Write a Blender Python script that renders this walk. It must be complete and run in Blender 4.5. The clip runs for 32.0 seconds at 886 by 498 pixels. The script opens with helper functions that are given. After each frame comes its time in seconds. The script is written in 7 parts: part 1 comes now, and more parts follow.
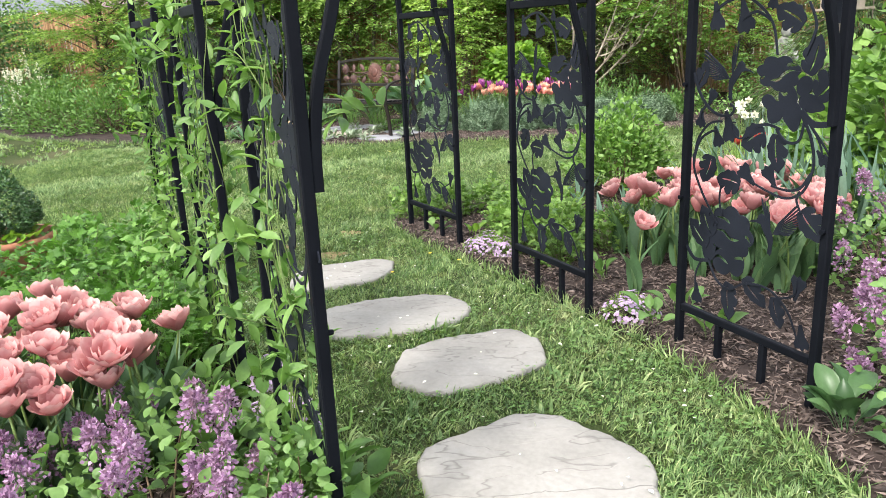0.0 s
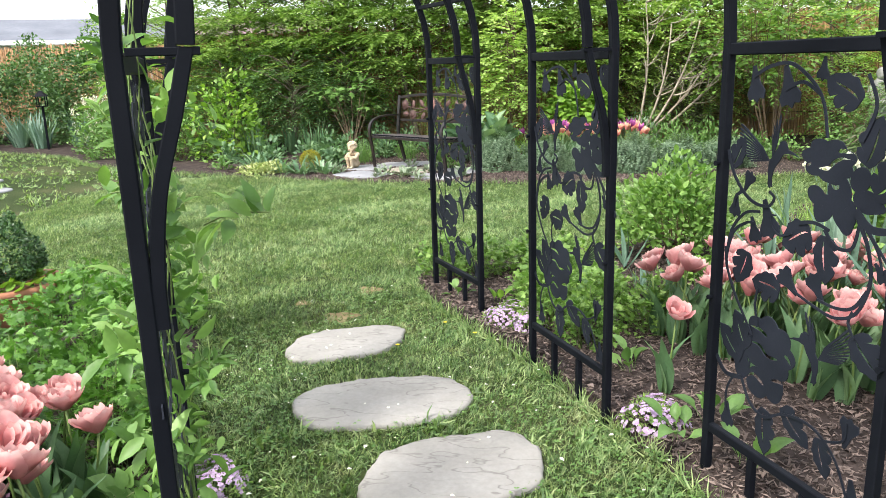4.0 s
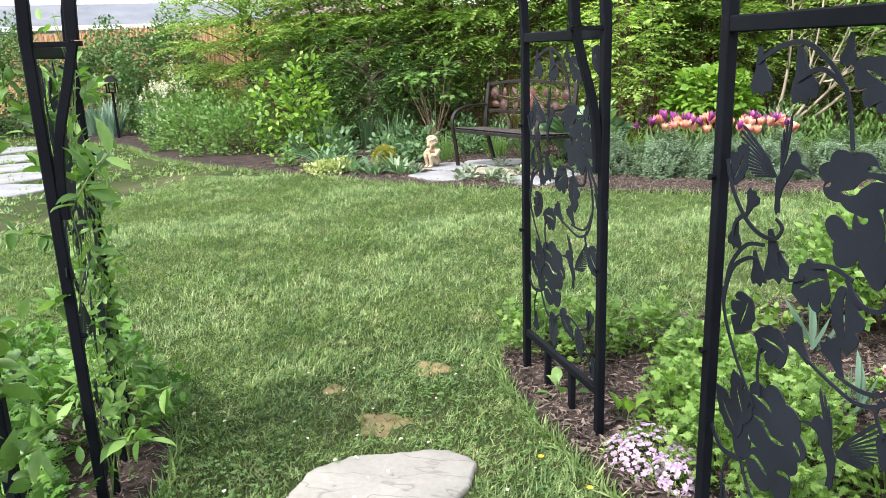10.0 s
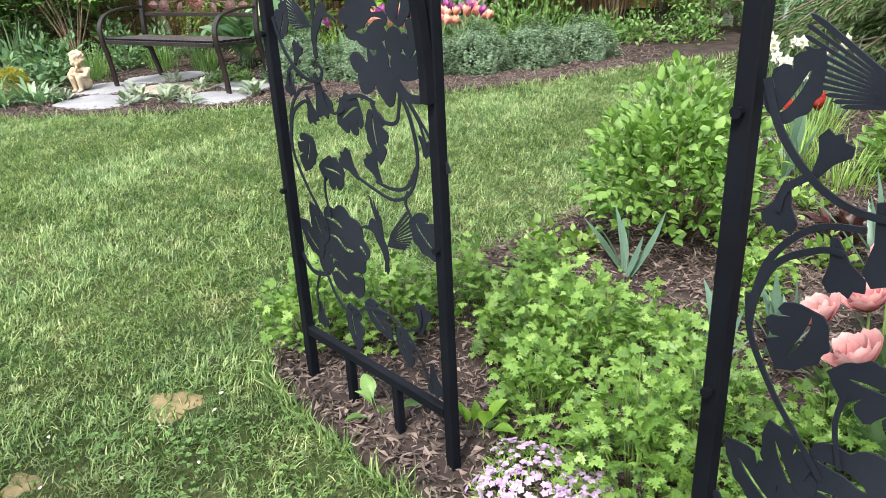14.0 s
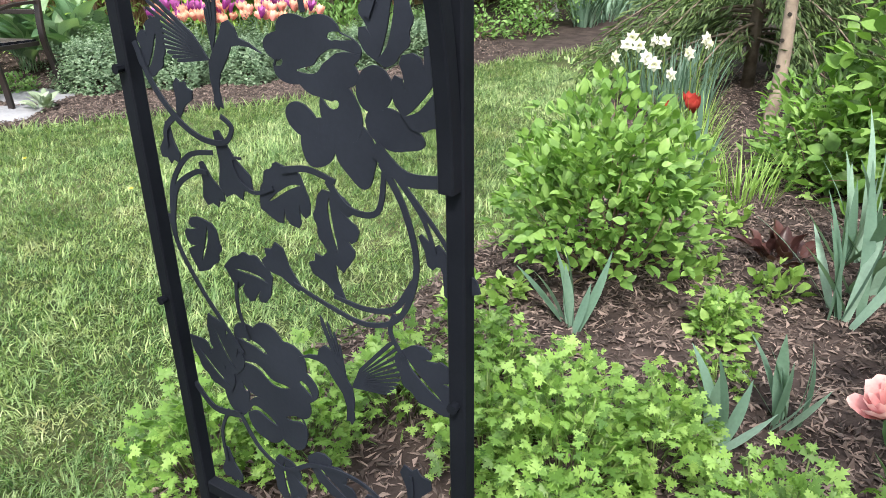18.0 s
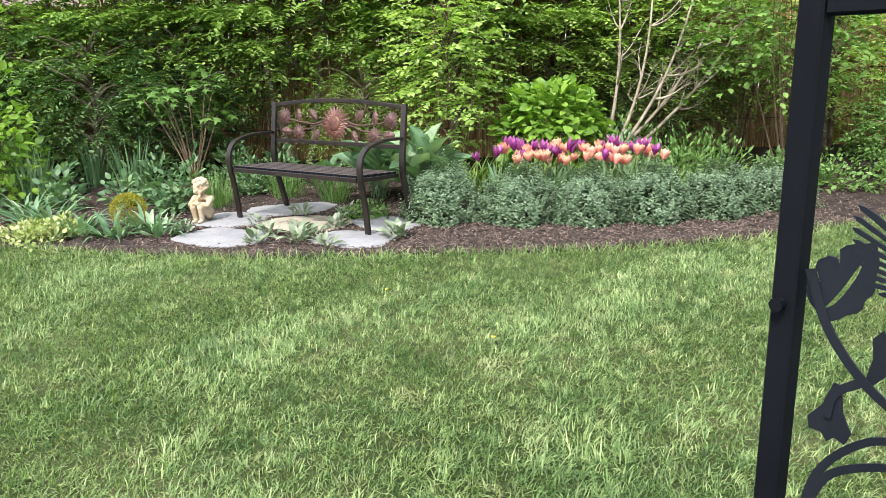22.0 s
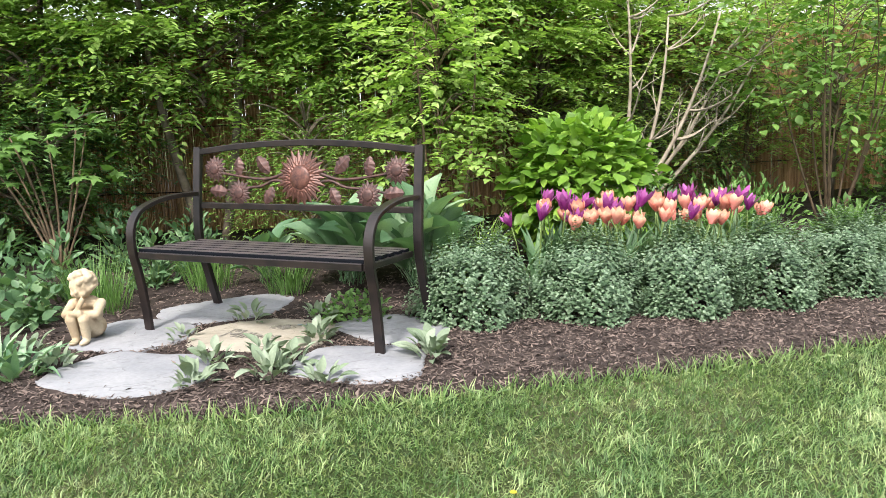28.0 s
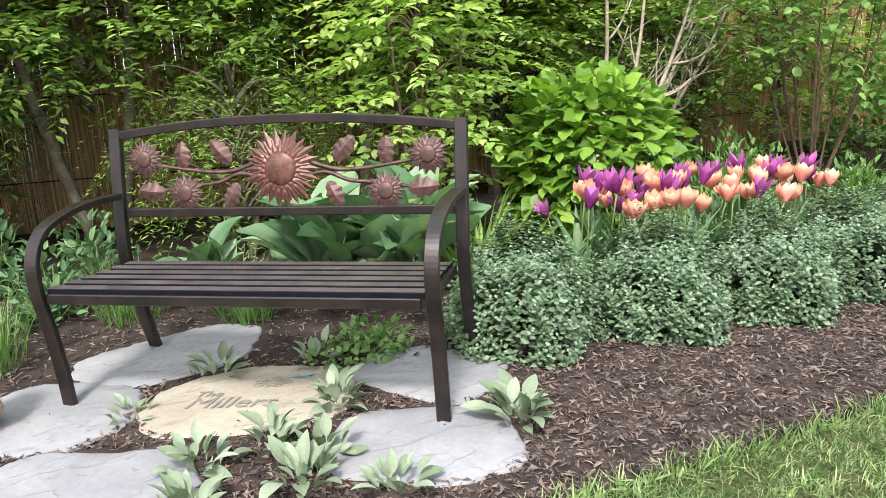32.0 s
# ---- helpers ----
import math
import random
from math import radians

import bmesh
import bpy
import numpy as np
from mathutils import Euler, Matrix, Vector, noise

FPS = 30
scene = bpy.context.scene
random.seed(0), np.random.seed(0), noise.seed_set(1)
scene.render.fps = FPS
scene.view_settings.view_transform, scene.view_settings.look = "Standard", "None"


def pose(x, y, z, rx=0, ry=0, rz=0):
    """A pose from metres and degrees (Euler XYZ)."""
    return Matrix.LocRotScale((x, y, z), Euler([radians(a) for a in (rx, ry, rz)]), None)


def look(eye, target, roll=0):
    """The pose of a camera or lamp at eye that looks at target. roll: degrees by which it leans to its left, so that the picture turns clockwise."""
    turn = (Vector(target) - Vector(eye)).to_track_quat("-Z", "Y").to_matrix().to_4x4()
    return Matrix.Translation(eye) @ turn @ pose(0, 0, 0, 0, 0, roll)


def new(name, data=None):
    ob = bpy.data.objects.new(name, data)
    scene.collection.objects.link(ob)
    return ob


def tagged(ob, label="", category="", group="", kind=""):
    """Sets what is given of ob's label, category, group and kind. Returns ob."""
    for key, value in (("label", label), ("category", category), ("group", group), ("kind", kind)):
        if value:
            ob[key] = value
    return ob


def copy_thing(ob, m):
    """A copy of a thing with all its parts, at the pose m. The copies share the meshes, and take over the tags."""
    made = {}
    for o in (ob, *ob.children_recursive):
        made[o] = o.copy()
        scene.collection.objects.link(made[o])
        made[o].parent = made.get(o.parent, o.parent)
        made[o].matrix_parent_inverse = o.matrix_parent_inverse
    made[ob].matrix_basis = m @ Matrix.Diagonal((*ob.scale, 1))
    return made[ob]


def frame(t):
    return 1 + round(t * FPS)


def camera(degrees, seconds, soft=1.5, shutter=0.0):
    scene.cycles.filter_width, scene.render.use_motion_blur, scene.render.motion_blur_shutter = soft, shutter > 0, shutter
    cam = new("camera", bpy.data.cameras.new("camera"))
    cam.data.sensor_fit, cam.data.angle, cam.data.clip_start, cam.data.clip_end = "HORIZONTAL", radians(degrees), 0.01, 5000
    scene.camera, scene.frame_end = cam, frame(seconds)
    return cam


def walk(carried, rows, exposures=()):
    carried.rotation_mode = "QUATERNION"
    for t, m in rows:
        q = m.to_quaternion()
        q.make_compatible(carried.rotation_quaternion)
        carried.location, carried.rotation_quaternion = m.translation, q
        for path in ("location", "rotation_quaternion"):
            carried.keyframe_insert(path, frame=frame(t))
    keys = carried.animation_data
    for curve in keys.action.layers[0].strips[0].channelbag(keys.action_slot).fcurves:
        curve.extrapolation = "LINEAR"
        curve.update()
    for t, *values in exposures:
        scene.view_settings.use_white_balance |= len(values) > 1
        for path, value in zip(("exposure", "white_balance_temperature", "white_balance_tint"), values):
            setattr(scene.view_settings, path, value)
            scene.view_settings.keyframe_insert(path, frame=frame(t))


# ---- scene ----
cam = camera(60.8, 32.0, 0.6)
PATH = [
    (0, (0.066, 0.054, 1.232), (0.041, 1.977, 0.681), -2.7),
    (0.5, (0.08, 0.055, 1.239), (0.041, 1.982, 0.705), -2.7),
    (1, (0.115, 0.089, 1.27), (0.062, 2.02, 0.751), -2.6),
    (1.5, (0.21, 0.118, 1.277), (0.118, 2.054, 0.783), -2.4),
    (2, (0.306, 0.121, 1.28), (0.175, 2.059, 0.804), -2.1),
    (2.5, (0.372, 0.156, 1.284), (0.201, 2.093, 0.819), -2.1),
    (3, (0.38, 0.259, 1.286), (0.183, 2.196, 0.829), -2.0),
    (3.5, (0.366, 0.395, 1.325), (0.154, 2.327, 0.856), -2.0),
    (5.5, (0.392, 0.824, 1.294), (0.074, 2.738, 0.81), -1.4),
    (6, (0.362, 0.966, 1.302), (0.008, 2.872, 0.81), -1.8),
    (6.5, (0.334, 1.052, 1.298), (-0.063, 2.95, 0.808), -1.8),
    (7, (0.318, 1.167, 1.289), (-0.122, 3.056, 0.804), -1.7),
    (7.5, (0.323, 1.324, 1.29), (-0.158, 3.204, 0.808), -1.6),
    (8, (0.333, 1.44, 1.285), (-0.168, 3.315, 0.803), -1.6),
    (8.5, (0.292, 1.584, 1.293), (-0.205, 3.46, 0.809), -1.8),
    (9, (0.239, 1.699, 1.306), (-0.242, 3.577, 0.813), -2.0),
    (9.5, (0.196, 1.802, 1.3), (-0.274, 3.681, 0.8), -2.1),
    (10, (0.176, 1.957, 1.306), (-0.288, 3.834, 0.795), -2.1),
    (10.5, (0.166, 2.074, 1.307), (-0.276, 3.95, 0.776), -2.3),
    (11, (0.13, 2.173, 1.305), (-0.24, 4.057, 0.743), -2.5),
    (11.5, (0.069, 2.295, 1.302), (-0.195, 4.185, 0.703), -2.9),
    (12, (0.006, 2.395, 1.298), (-0.127, 4.283, 0.651), -3.3),
    (12.5, (-0.053, 2.513, 1.287), (-0.051, 4.387, 0.59), -3.5),
    (13, (-0.093, 2.675, 1.258), (0.034, 4.532, 0.525), -3.2),
    (13.5, (-0.116, 2.765, 1.254), (0.127, 4.597, 0.49), -2.9),
    (14, (-0.17, 2.85, 1.242), (0.185, 4.655, 0.455), -2.8),
    (14.5, (-0.26, 2.951, 1.236), (0.201, 4.732, 0.452), -2.0),
    (16.5, (-0.264, 3.331, 1.244), (0.431, 5.03, 0.45), -1.8),
    (17, (-0.251, 3.38, 1.236), (0.486, 5.053, 0.426), -1.8),
    (17.5, (-0.27, 3.449, 1.237), (0.511, 5.094, 0.41), -1.5),
    (18, (-0.289, 3.521, 1.237), (0.521, 5.152, 0.412), -1.1),
    (18.5, (-0.322, 3.553, 1.249), (0.496, 5.189, 0.44), -0.7),
    (19, (-0.369, 3.569, 1.259), (0.414, 5.241, 0.492), -0.8),
    (19.5, (-0.435, 3.587, 1.273), (0.265, 5.321, 0.566), -0.9),
    (20, (-0.496, 3.615, 1.278), (0.074, 5.423, 0.642), -1.1),
    (20.5, (-0.55, 3.688, 1.292), (-0.127, 5.553, 0.706), -1.8),
    (21, (-0.586, 3.826, 1.298), (-0.288, 5.73, 0.763), -1.5),
    (21.5, (-0.614, 3.932, 1.303), (-0.391, 5.853, 0.792), -1.4),
    (22, (-0.649, 4.055, 1.291), (-0.447, 5.981, 0.789), -1.3),
    (22.5, (-0.727, 4.194, 1.29), (-0.51, 6.122, 0.803), -1.2),
    (23, (-0.785, 4.319, 1.271), (-0.526, 6.246, 0.802), -0.9),
    (23.5, (-0.797, 4.503, 1.245), (-0.493, 6.428, 0.795), -0.9),
    (24, (-0.806, 4.689, 1.236), (-0.46, 6.61, 0.8), -0.8),
    (24.5, (-0.836, 4.887, 1.185), (-0.466, 6.806, 0.761), -0.9),
    (25, (-0.901, 5.057, 1.175), (-0.524, 6.975, 0.752), -1.0),
    (25.5, (-0.923, 5.263, 1.162), (-0.54, 7.18, 0.74), -1.1),
    (27.5, (-1.172, 6.024, 1.083), (-0.671, 7.926, 0.718), -1.5),
    (28, (-1.262, 6.204, 1.099), (-0.704, 8.09, 0.733), -1.8),
    (28.5, (-1.39, 6.372, 1.106), (-0.774, 8.238, 0.737), -2.2),
    (29, (-1.481, 6.506, 1.115), (-0.808, 8.351, 0.732), -2.4),
    (29.5, (-1.514, 6.708, 1.112), (-0.786, 8.528, 0.719), -2.5),
    (30, (-1.549, 6.88, 1.108), (-0.774, 8.677, 0.696), -2.4),
    (30.5, (-1.596, 7.084, 1.118), (-0.781, 8.859, 0.688), -2.4),
    (31, (-1.623, 7.239, 1.113), (-0.778, 8.995, 0.662), -2.6),
    (31.5, (-1.594, 7.393, 1.113), (-0.723, 9.131, 0.643), -2.7),
    (32, (-1.594, 7.451, 1.124), (-0.704, 9.176, 0.639), -2.9),
]
walk(cam, [(t, look(eye, target, roll)) for t, eye, target, roll in PATH],
     [(0, 1.08), (8, 1.18), (13, 1.2), (17, 1.27), (20, 1.32), (22, 1.14), (24, 1.05), (32, 1.1)])

# ---- daylight: thin bright overcast ----
SUN_EL, SUN_AZ = radians(52), radians(215)
world = bpy.data.worlds.new("sky")
scene.world = world
world.use_nodes = True
wn = world.node_tree.nodes
sky = wn.new("ShaderNodeTexSky")
sky.sky_type, sky.sun_disc = "NISHITA", False
sky.sun_elevation, sky.sun_rotation = SUN_EL, SUN_AZ
sky.air_density, sky.dust_density, sky.ozone_density = 1.0, 5.0, 1.0
wash = wn.new("ShaderNodeMix")
wash.data_type = "RGBA"
wash.inputs[0].default_value = 0.55
wash.inputs[7].default_value = (9.0, 9.4, 9.8, 1)
world.node_tree.links.new(sky.outputs[0], wash.inputs[6])
world.node_tree.links.new(wash.outputs[2], wn["Background"].inputs[0])
wn["Background"].inputs[1].default_value = 0.15
sun = new("sun", bpy.data.lights.new("sun", "SUN"))
sun.data.energy, sun.data.angle, sun.data.color = 2.9, radians(9), (1.0, 0.96, 0.9)
sun.matrix_world = look((0, 0, 20), (20 * math.sin(SUN_AZ) * -math.cos(SUN_EL), 20 * math.cos(SUN_AZ) * -math.cos(SUN_EL), 20 - 20 * math.sin(SUN_EL)))

# ---- mesh tools ----
rng = np.random.default_rng(7)


def mesh_object(name, verts, faces, material, parent=None, label="", smooth=True):
    """One mesh object out of an (n, 3) array of corners and arrays of triangles and quads."""
    me = bpy.data.meshes.new(name)
    verts = np.asarray(verts, dtype=np.float32)
    arrays = [np.asarray(f, dtype=np.int32) for f in faces if len(f)]
    loops = np.concatenate([f.ravel() for f in arrays])
    sizes = np.concatenate([np.full(len(f), f.shape[1], dtype=np.int32) for f in arrays])
    starts = np.concatenate([[0], np.cumsum(sizes)[:-1]]).astype(np.int32)
    me.vertices.add(len(verts))
    me.vertices.foreach_set("co", verts.ravel())
    me.loops.add(len(loops))
    me.loops.foreach_set("vertex_index", loops)
    me.polygons.add(len(sizes))
    me.polygons.foreach_set("loop_start", starts)
    me.polygons.foreach_set("loop_total", sizes)
    me.polygons.foreach_set("use_smooth", np.full(len(sizes), smooth))
    me.update(calc_edges=True)
    me.materials.append(material)
    ob = new(name, me)
    if parent:
        ob.parent = parent
    if label:
        ob["label"] = label
    return ob


def part(name, bm, material, parent, label="", smooth=False):
    """One bmesh as one mesh object under a thing or a part."""
    me = bpy.data.meshes.new(name)
    for f in bm.faces:
        f.smooth = smooth
    bm.to_mesh(me)
    bm.free()
    me.materials.append(material)
    ob = new(name, me)
    if parent:
        ob.parent = parent
    if label:
        ob["label"] = label
    return ob


def share(name, source, m, parent, label=""):
    """Another object on the mesh of source."""
    ob = new(name, source.data)
    ob.matrix_basis = m
    if parent:
        ob.parent = parent
    if label:
        ob["label"] = label
    return ob


def thing(name, m, label, category, group="", kind=""):
    ob = new(name)
    ob.empty_display_size = 0.1
    ob.matrix_basis = m
    return tagged(ob, label, category, group, kind)


def unit(v):
    v = np.asarray(v, dtype=float)
    return v / np.maximum(np.linalg.norm(v, axis=-1, keepdims=True), 1e-9)


class Geo:
    """Gathers corners and faces of many small pieces."""

    def __init__(self):
        self.v, self.t, self.q, self.n = [], [], [], 0

    def add(self, v, faces):
        v = np.asarray(v, dtype=float).reshape(-1, 3)
        for f in faces:
            f = np.asarray(f, dtype=int)
            if len(f):
                (self.t if f.shape[1] == 3 else self.q).append(f + self.n)
        self.v.append(v)
        self.n += len(v)

    def stamp(self, template, place, along, up, size, wide=1.0):
        """Copies of a template at the places: x of the template goes along, z goes up."""
        tv, tf = template
        place, along, up = np.atleast_2d(place), unit(np.atleast_2d(along)), np.atleast_2d(up)
        n = len(place)
        side = unit(np.cross(up, along))
        nrm = np.cross(along, side)
        size = np.broadcast_to(np.asarray(size, dtype=float), (n,))
        wide = np.broadcast_to(np.asarray(wide, dtype=float), (n,))
        v = (tv[None, :, 0, None] * along[:, None] + tv[None, :, 1, None] * (side * wide[:, None])[:, None] + tv[None, :, 2, None] * nrm[:, None]) * size[:, None, None] + place[:, None]
        k = len(tv)
        self.add(v.reshape(-1, 3), [(f[None] + (np.arange(n) * k)[:, None, None]).reshape(-1, f.shape[1]) for f in tf])

    def tube(self, path, radius, sides=6, close=True):
        """A round tube along a path; radius: one number or one for each point."""
        p = np.asarray(path, dtype=float)
        n = len(p)
        r = np.broadcast_to(np.asarray(radius, dtype=float), (n,))
        d = unit(np.gradient(p, axis=0))
        ref = np.array([0.0, 0.0, 1.0]) if abs(d[:, 2]).mean() < 0.8 else np.array([1.0, 0.13, 0.0])
        s = unit(np.cross(d, ref))
        b = np.cross(d, s)
        a = np.arange(sides) * 2 * np.pi / sides
        v = p[:, None] + r[:, None, None] * (np.cos(a)[None, :, None] * s[:, None] + np.sin(a)[None, :, None] * b[:, None])
        i, j = np.meshgrid(np.arange(n - 1), np.arange(sides), indexing="ij")
        q = np.stack([i * sides + j, i * sides + (j + 1) % sides, (i + 1) * sides + (j + 1) % sides, (i + 1) * sides + j], -1).reshape(-1, 4)
        faces = [q]
        v = v.reshape(-1, 3)
        if close:
            v = np.concatenate([v, p[:1], p[-1:]])
            k = np.arange(sides)
            faces.append(np.stack([np.full(sides, n * sides), (k + 1) % sides, k], -1))
            faces.append(np.stack([np.full(sides, n * sides + 1), (n - 1) * sides + k, (n - 1) * sides + (k + 1) % sides], -1))
        self.add(v, faces)

    def bar(self, path, wide, thick, up=(0, 0, 1)):
        """A flat bar of oblong section along a path; up: the way of its thickness."""
        p = np.asarray(path, dtype=float)
        n = len(p)
        d = unit(np.gradient(p, axis=0))
        up = np.broadcast_to(np.asarray(up, dtype=float), (n, 3))
        s = unit(np.cross(d, up))
        b = unit(np.cross(s, d))
        c = 0.2
        ring = np.array([(-1, -1 + c), (-1 + c * thick / wide, -1), (1 - c * thick / wide, -1), (1, -1 + c), (1, 1 - c), (1 - c * thick / wide, 1), (-1 + c * thick / wide, 1), (-1, 1 - c)])
        k = len(ring)
        v = p[:, None] + ring[None, :, 0, None] * s[:, None] * wide / 2 + ring[None, :, 1, None] * b[:, None] * thick / 2
        i, j = np.meshgrid(np.arange(n - 1), np.arange(k), indexing="ij")
        q = np.stack([i * k + j, i * k + (j + 1) % k, (i + 1) * k + (j + 1) % k, (i + 1) * k + j], -1).reshape(-1, 4)
        v = np.concatenate([v.reshape(-1, 3), p[:1], p[-1:]])
        m = np.arange(k)
        self.add(v, [q, np.stack([np.full(k, n * k), (m + 1) % k, m], -1), np.stack([np.full(k, n * k + 1), (n - 1) * k + m, (n - 1) * k + (m + 1) % k], -1)])

    def straps(self, base, turn, length, wide, lean, droop, seg=4, fold=0.15, waist=0.35):
        """Strap leaves: from base, towards the angle turn, lean from upright at the foot and droop more on the way."""
        base = np.atleast_2d(base)
        n = len(base)
        turn, length, wide, lean, droop = (np.broadcast_to(np.asarray(x, dtype=float), (n,)) for x in (turn, length, wide, lean, droop))
        out = np.stack([np.cos(turn), np.sin(turn), np.zeros(n)], -1)
        side = np.stack([-np.sin(turn), np.cos(turn), np.zeros(n)], -1)
        p, rows = base.astype(float), []
        for i in range(seg + 1):
            f = i / seg
            a = lean + droop * f ** 1.5
            w = wide * (0.55 + 0.45 * math.sin(math.pi * min(1, f / waist / 2))) * max(0.04, (1 - f ** 3))
            up = np.stack([-np.cos(turn) * np.cos(a), -np.sin(turn) * np.cos(a), np.sin(a)], -1)
            rows.append(np.stack([p - side * w[:, None] / 2 + up * (fold * w)[:, None], p, p + side * w[:, None] / 2 + up * (fold * w)[:, None]], 1))
            p = p + (out * np.sin(a)[:, None] + np.array([0, 0, 1.0]) * np.cos(a)[:, None]) * (length / seg)[:, None]
        v = np.stack(rows, 1).reshape(-1, 3)
        k = (seg + 1) * 3
        q = np.array([[3 * i + j, 3 * i + j + 1, 3 * i + j + 4, 3 * i + j + 3] for i in range(seg) for j in (0, 1)])
        self.add(v, [(q[None] + (np.arange(n) * k)[:, None, None]).reshape(-1, 4)])

    def broad(self, length, wide, lean, droop, stalk=0.2, heart=0.75, cup=0.18, ripple=0.0, seg=9, ribs=0.0):
        """A broad leaf on a stalk that leans towards x: stalk: its share of the length; heart under 1 sets the widest place towards the foot."""
        p, rows = np.zeros(3), []
        cols = np.linspace(-1, 1, 13 if ribs else 5)
        k = len(cols)
        for i in range(seg + 1):
            f = i / seg
            a = lean + droop * f ** 1.3
            g = max(0.0, (f - stalk) / (1 - stalk))
            w = 0.05 * wide if f < stalk else wide * max(0.05, math.sin(math.pi * min(0.985, max(0.02, g)) ** heart)) ** 0.85
            up = np.array([-math.cos(a), 0, math.sin(a)])
            row = []
            for c, s in enumerate(cols):
                row.append(p + up * (ribs * w * (c % 2)) + np.array([0, s * w / 2, 0]) + up * (cup * w * s * s + ripple * w * math.sin(6 * g + 3 * s) * abs(s)) - np.array([0.12 * w * s * s, 0, 0]))
            rows.append(row)
            p = p + np.array([math.sin(a), 0, math.cos(a)]) * length / seg
        self.add(np.array(rows).reshape(-1, 3), [np.array([[k * i + j, k * i + j + 1, k * i + j + k + 1, k * i + j + k] for i in range(seg) for j in range(k - 1)])])

    def make(self, name, material, parent=None, label="", smooth=True):
        faces = [np.concatenate(f) for f in (self.t, self.q) if f]
        return mesh_object(name, np.concatenate(self.v), faces, material, parent, label, smooth)


def template(points, tris=(), quads=()):
    return np.array(points, dtype=float), [np.array(f, dtype=int) for f in (tris, quads) if len(f)]


LEAF2 = template([(0, 0, 0), (0.45, -0.3, 0.07), (1, 0, -0.05), (0.45, 0.3, 0.07)], [(0, 1, 2), (0, 2, 3)])
LEAF8 = template([(0, 0, 0), (0.14, -0.19, 0.06), (0.14, 0, 0), (0.14, 0.19, 0.06), (0.38, -0.31, 0.08), (0.38, 0, 0), (0.38, 0.31, 0.08), (0.64, -0.26, 0.04), (0.64, 0, -0.03), (0.64, 0.26, 0.04),
                  (0.85, -0.12, -0.03), (0.85, 0, -0.08), (0.85, 0.12, -0.03), (1, 0, -0.16)],
                 [(0, 1, 2), (0, 2, 3), (10, 13, 11), (11, 13, 12)], [(1, 4, 5, 2), (2, 5, 6, 3), (4, 7, 8, 5), (5, 8, 9, 6), (7, 10, 11, 8), (8, 11, 12, 9)])
# a lobed, toothed leaf
LEAF5 = template([(0, 0, 0), (0.3, -0.36, 0.03), (0.42, -0.16, 0.05), (0.64, -0.42, -0.02), (0.7, -0.13, 0.02), (1, 0, -0.1), (0.7, 0.13, 0.02), (0.64, 0.42, -0.02), (0.42, 0.16, 0.05), (0.3, 0.36, 0.03)],
                 [(0, 1, 2), (2, 3, 4), (4, 5, 6), (6, 7, 8), (0, 8, 9), (0, 2, 8)], [(2, 4, 6, 8)])
BLADE1 = template([(0, -0.5, 0), (0, 0.5, 0), (1, 0, 0)], [(0, 1, 2)])
CHIP = template([(-0.5, -0.1, 0), (0.5, 0.0, 0.0), (0.1, 0.2, 0.02), (0.0, 0.02, 0.1)], [(0, 1, 3), (1, 2, 3), (2, 0, 3)])


def any_dirs(n, lift=0.0):
    d = rng.normal(size=(n, 3))
    d[:, 2] += lift
    return unit(d)


def bend(p0, p1, sag=(0, 0, 0), n=8):
    """A curved path from p0 to p1."""
    t = np.linspace(0, 1, n)[:, None]
    return np.asarray(p0) * (1 - t) + np.asarray(p1) * t + 4 * t * (1 - t) * np.asarray(sag)


def spline(points, n=8, closed=False):
    """A smooth line through points."""
    p = np.asarray(points, dtype=float)
    m = len(p)
    out = []
    for i in range(m if closed else m - 1):
        a, b, c, d = (p[(i + k) % m] if closed else p[min(max(i + k, 0), m - 1)] for k in (-1, 0, 1, 2))
        for t in np.arange(n) / n:
            out.append(0.5 * (2 * b + (c - a) * t + (2 * a - 5 * b + 4 * c - d) * t * t + (3 * b - a - 3 * c + d) * t ** 3))
    if not closed:
        out.append(p[-1])
    return np.array(out)


def inside(poly, xy):
    """Which of the points lie inside the outline."""
    x, y = xy[:, 0], xy[:, 1]
    r = np.zeros(len(xy), dtype=bool)
    for (x0, y0), (x1, y1) in zip(poly, np.roll(poly, -1, axis=0)):
        c = (y0 > y) != (y1 > y)
        r ^= c & (x < (x1 - x0) * (y - y0) / (y1 - y0 + 1e-12) + x0)
    return r


def box(bm, x0, x1, y0, y1, z0, z1, bevel=0.0):
    made = bmesh.ops.create_cube(bm, size=1, matrix=Matrix.Translation(((x0 + x1) / 2, (y0 + y1) / 2, (z0 + z1) / 2)) @ Matrix.Diagonal((x1 - x0, y1 - y0, z1 - z0, 1)))
    if bevel:
        bmesh.ops.bevel(bm, geom=list({e for v in made["verts"] for e in v.link_edges}), offset=bevel, segments=2, affect="EDGES")
    return bm


UP = np.array([0.0, 0.0, 1.0])


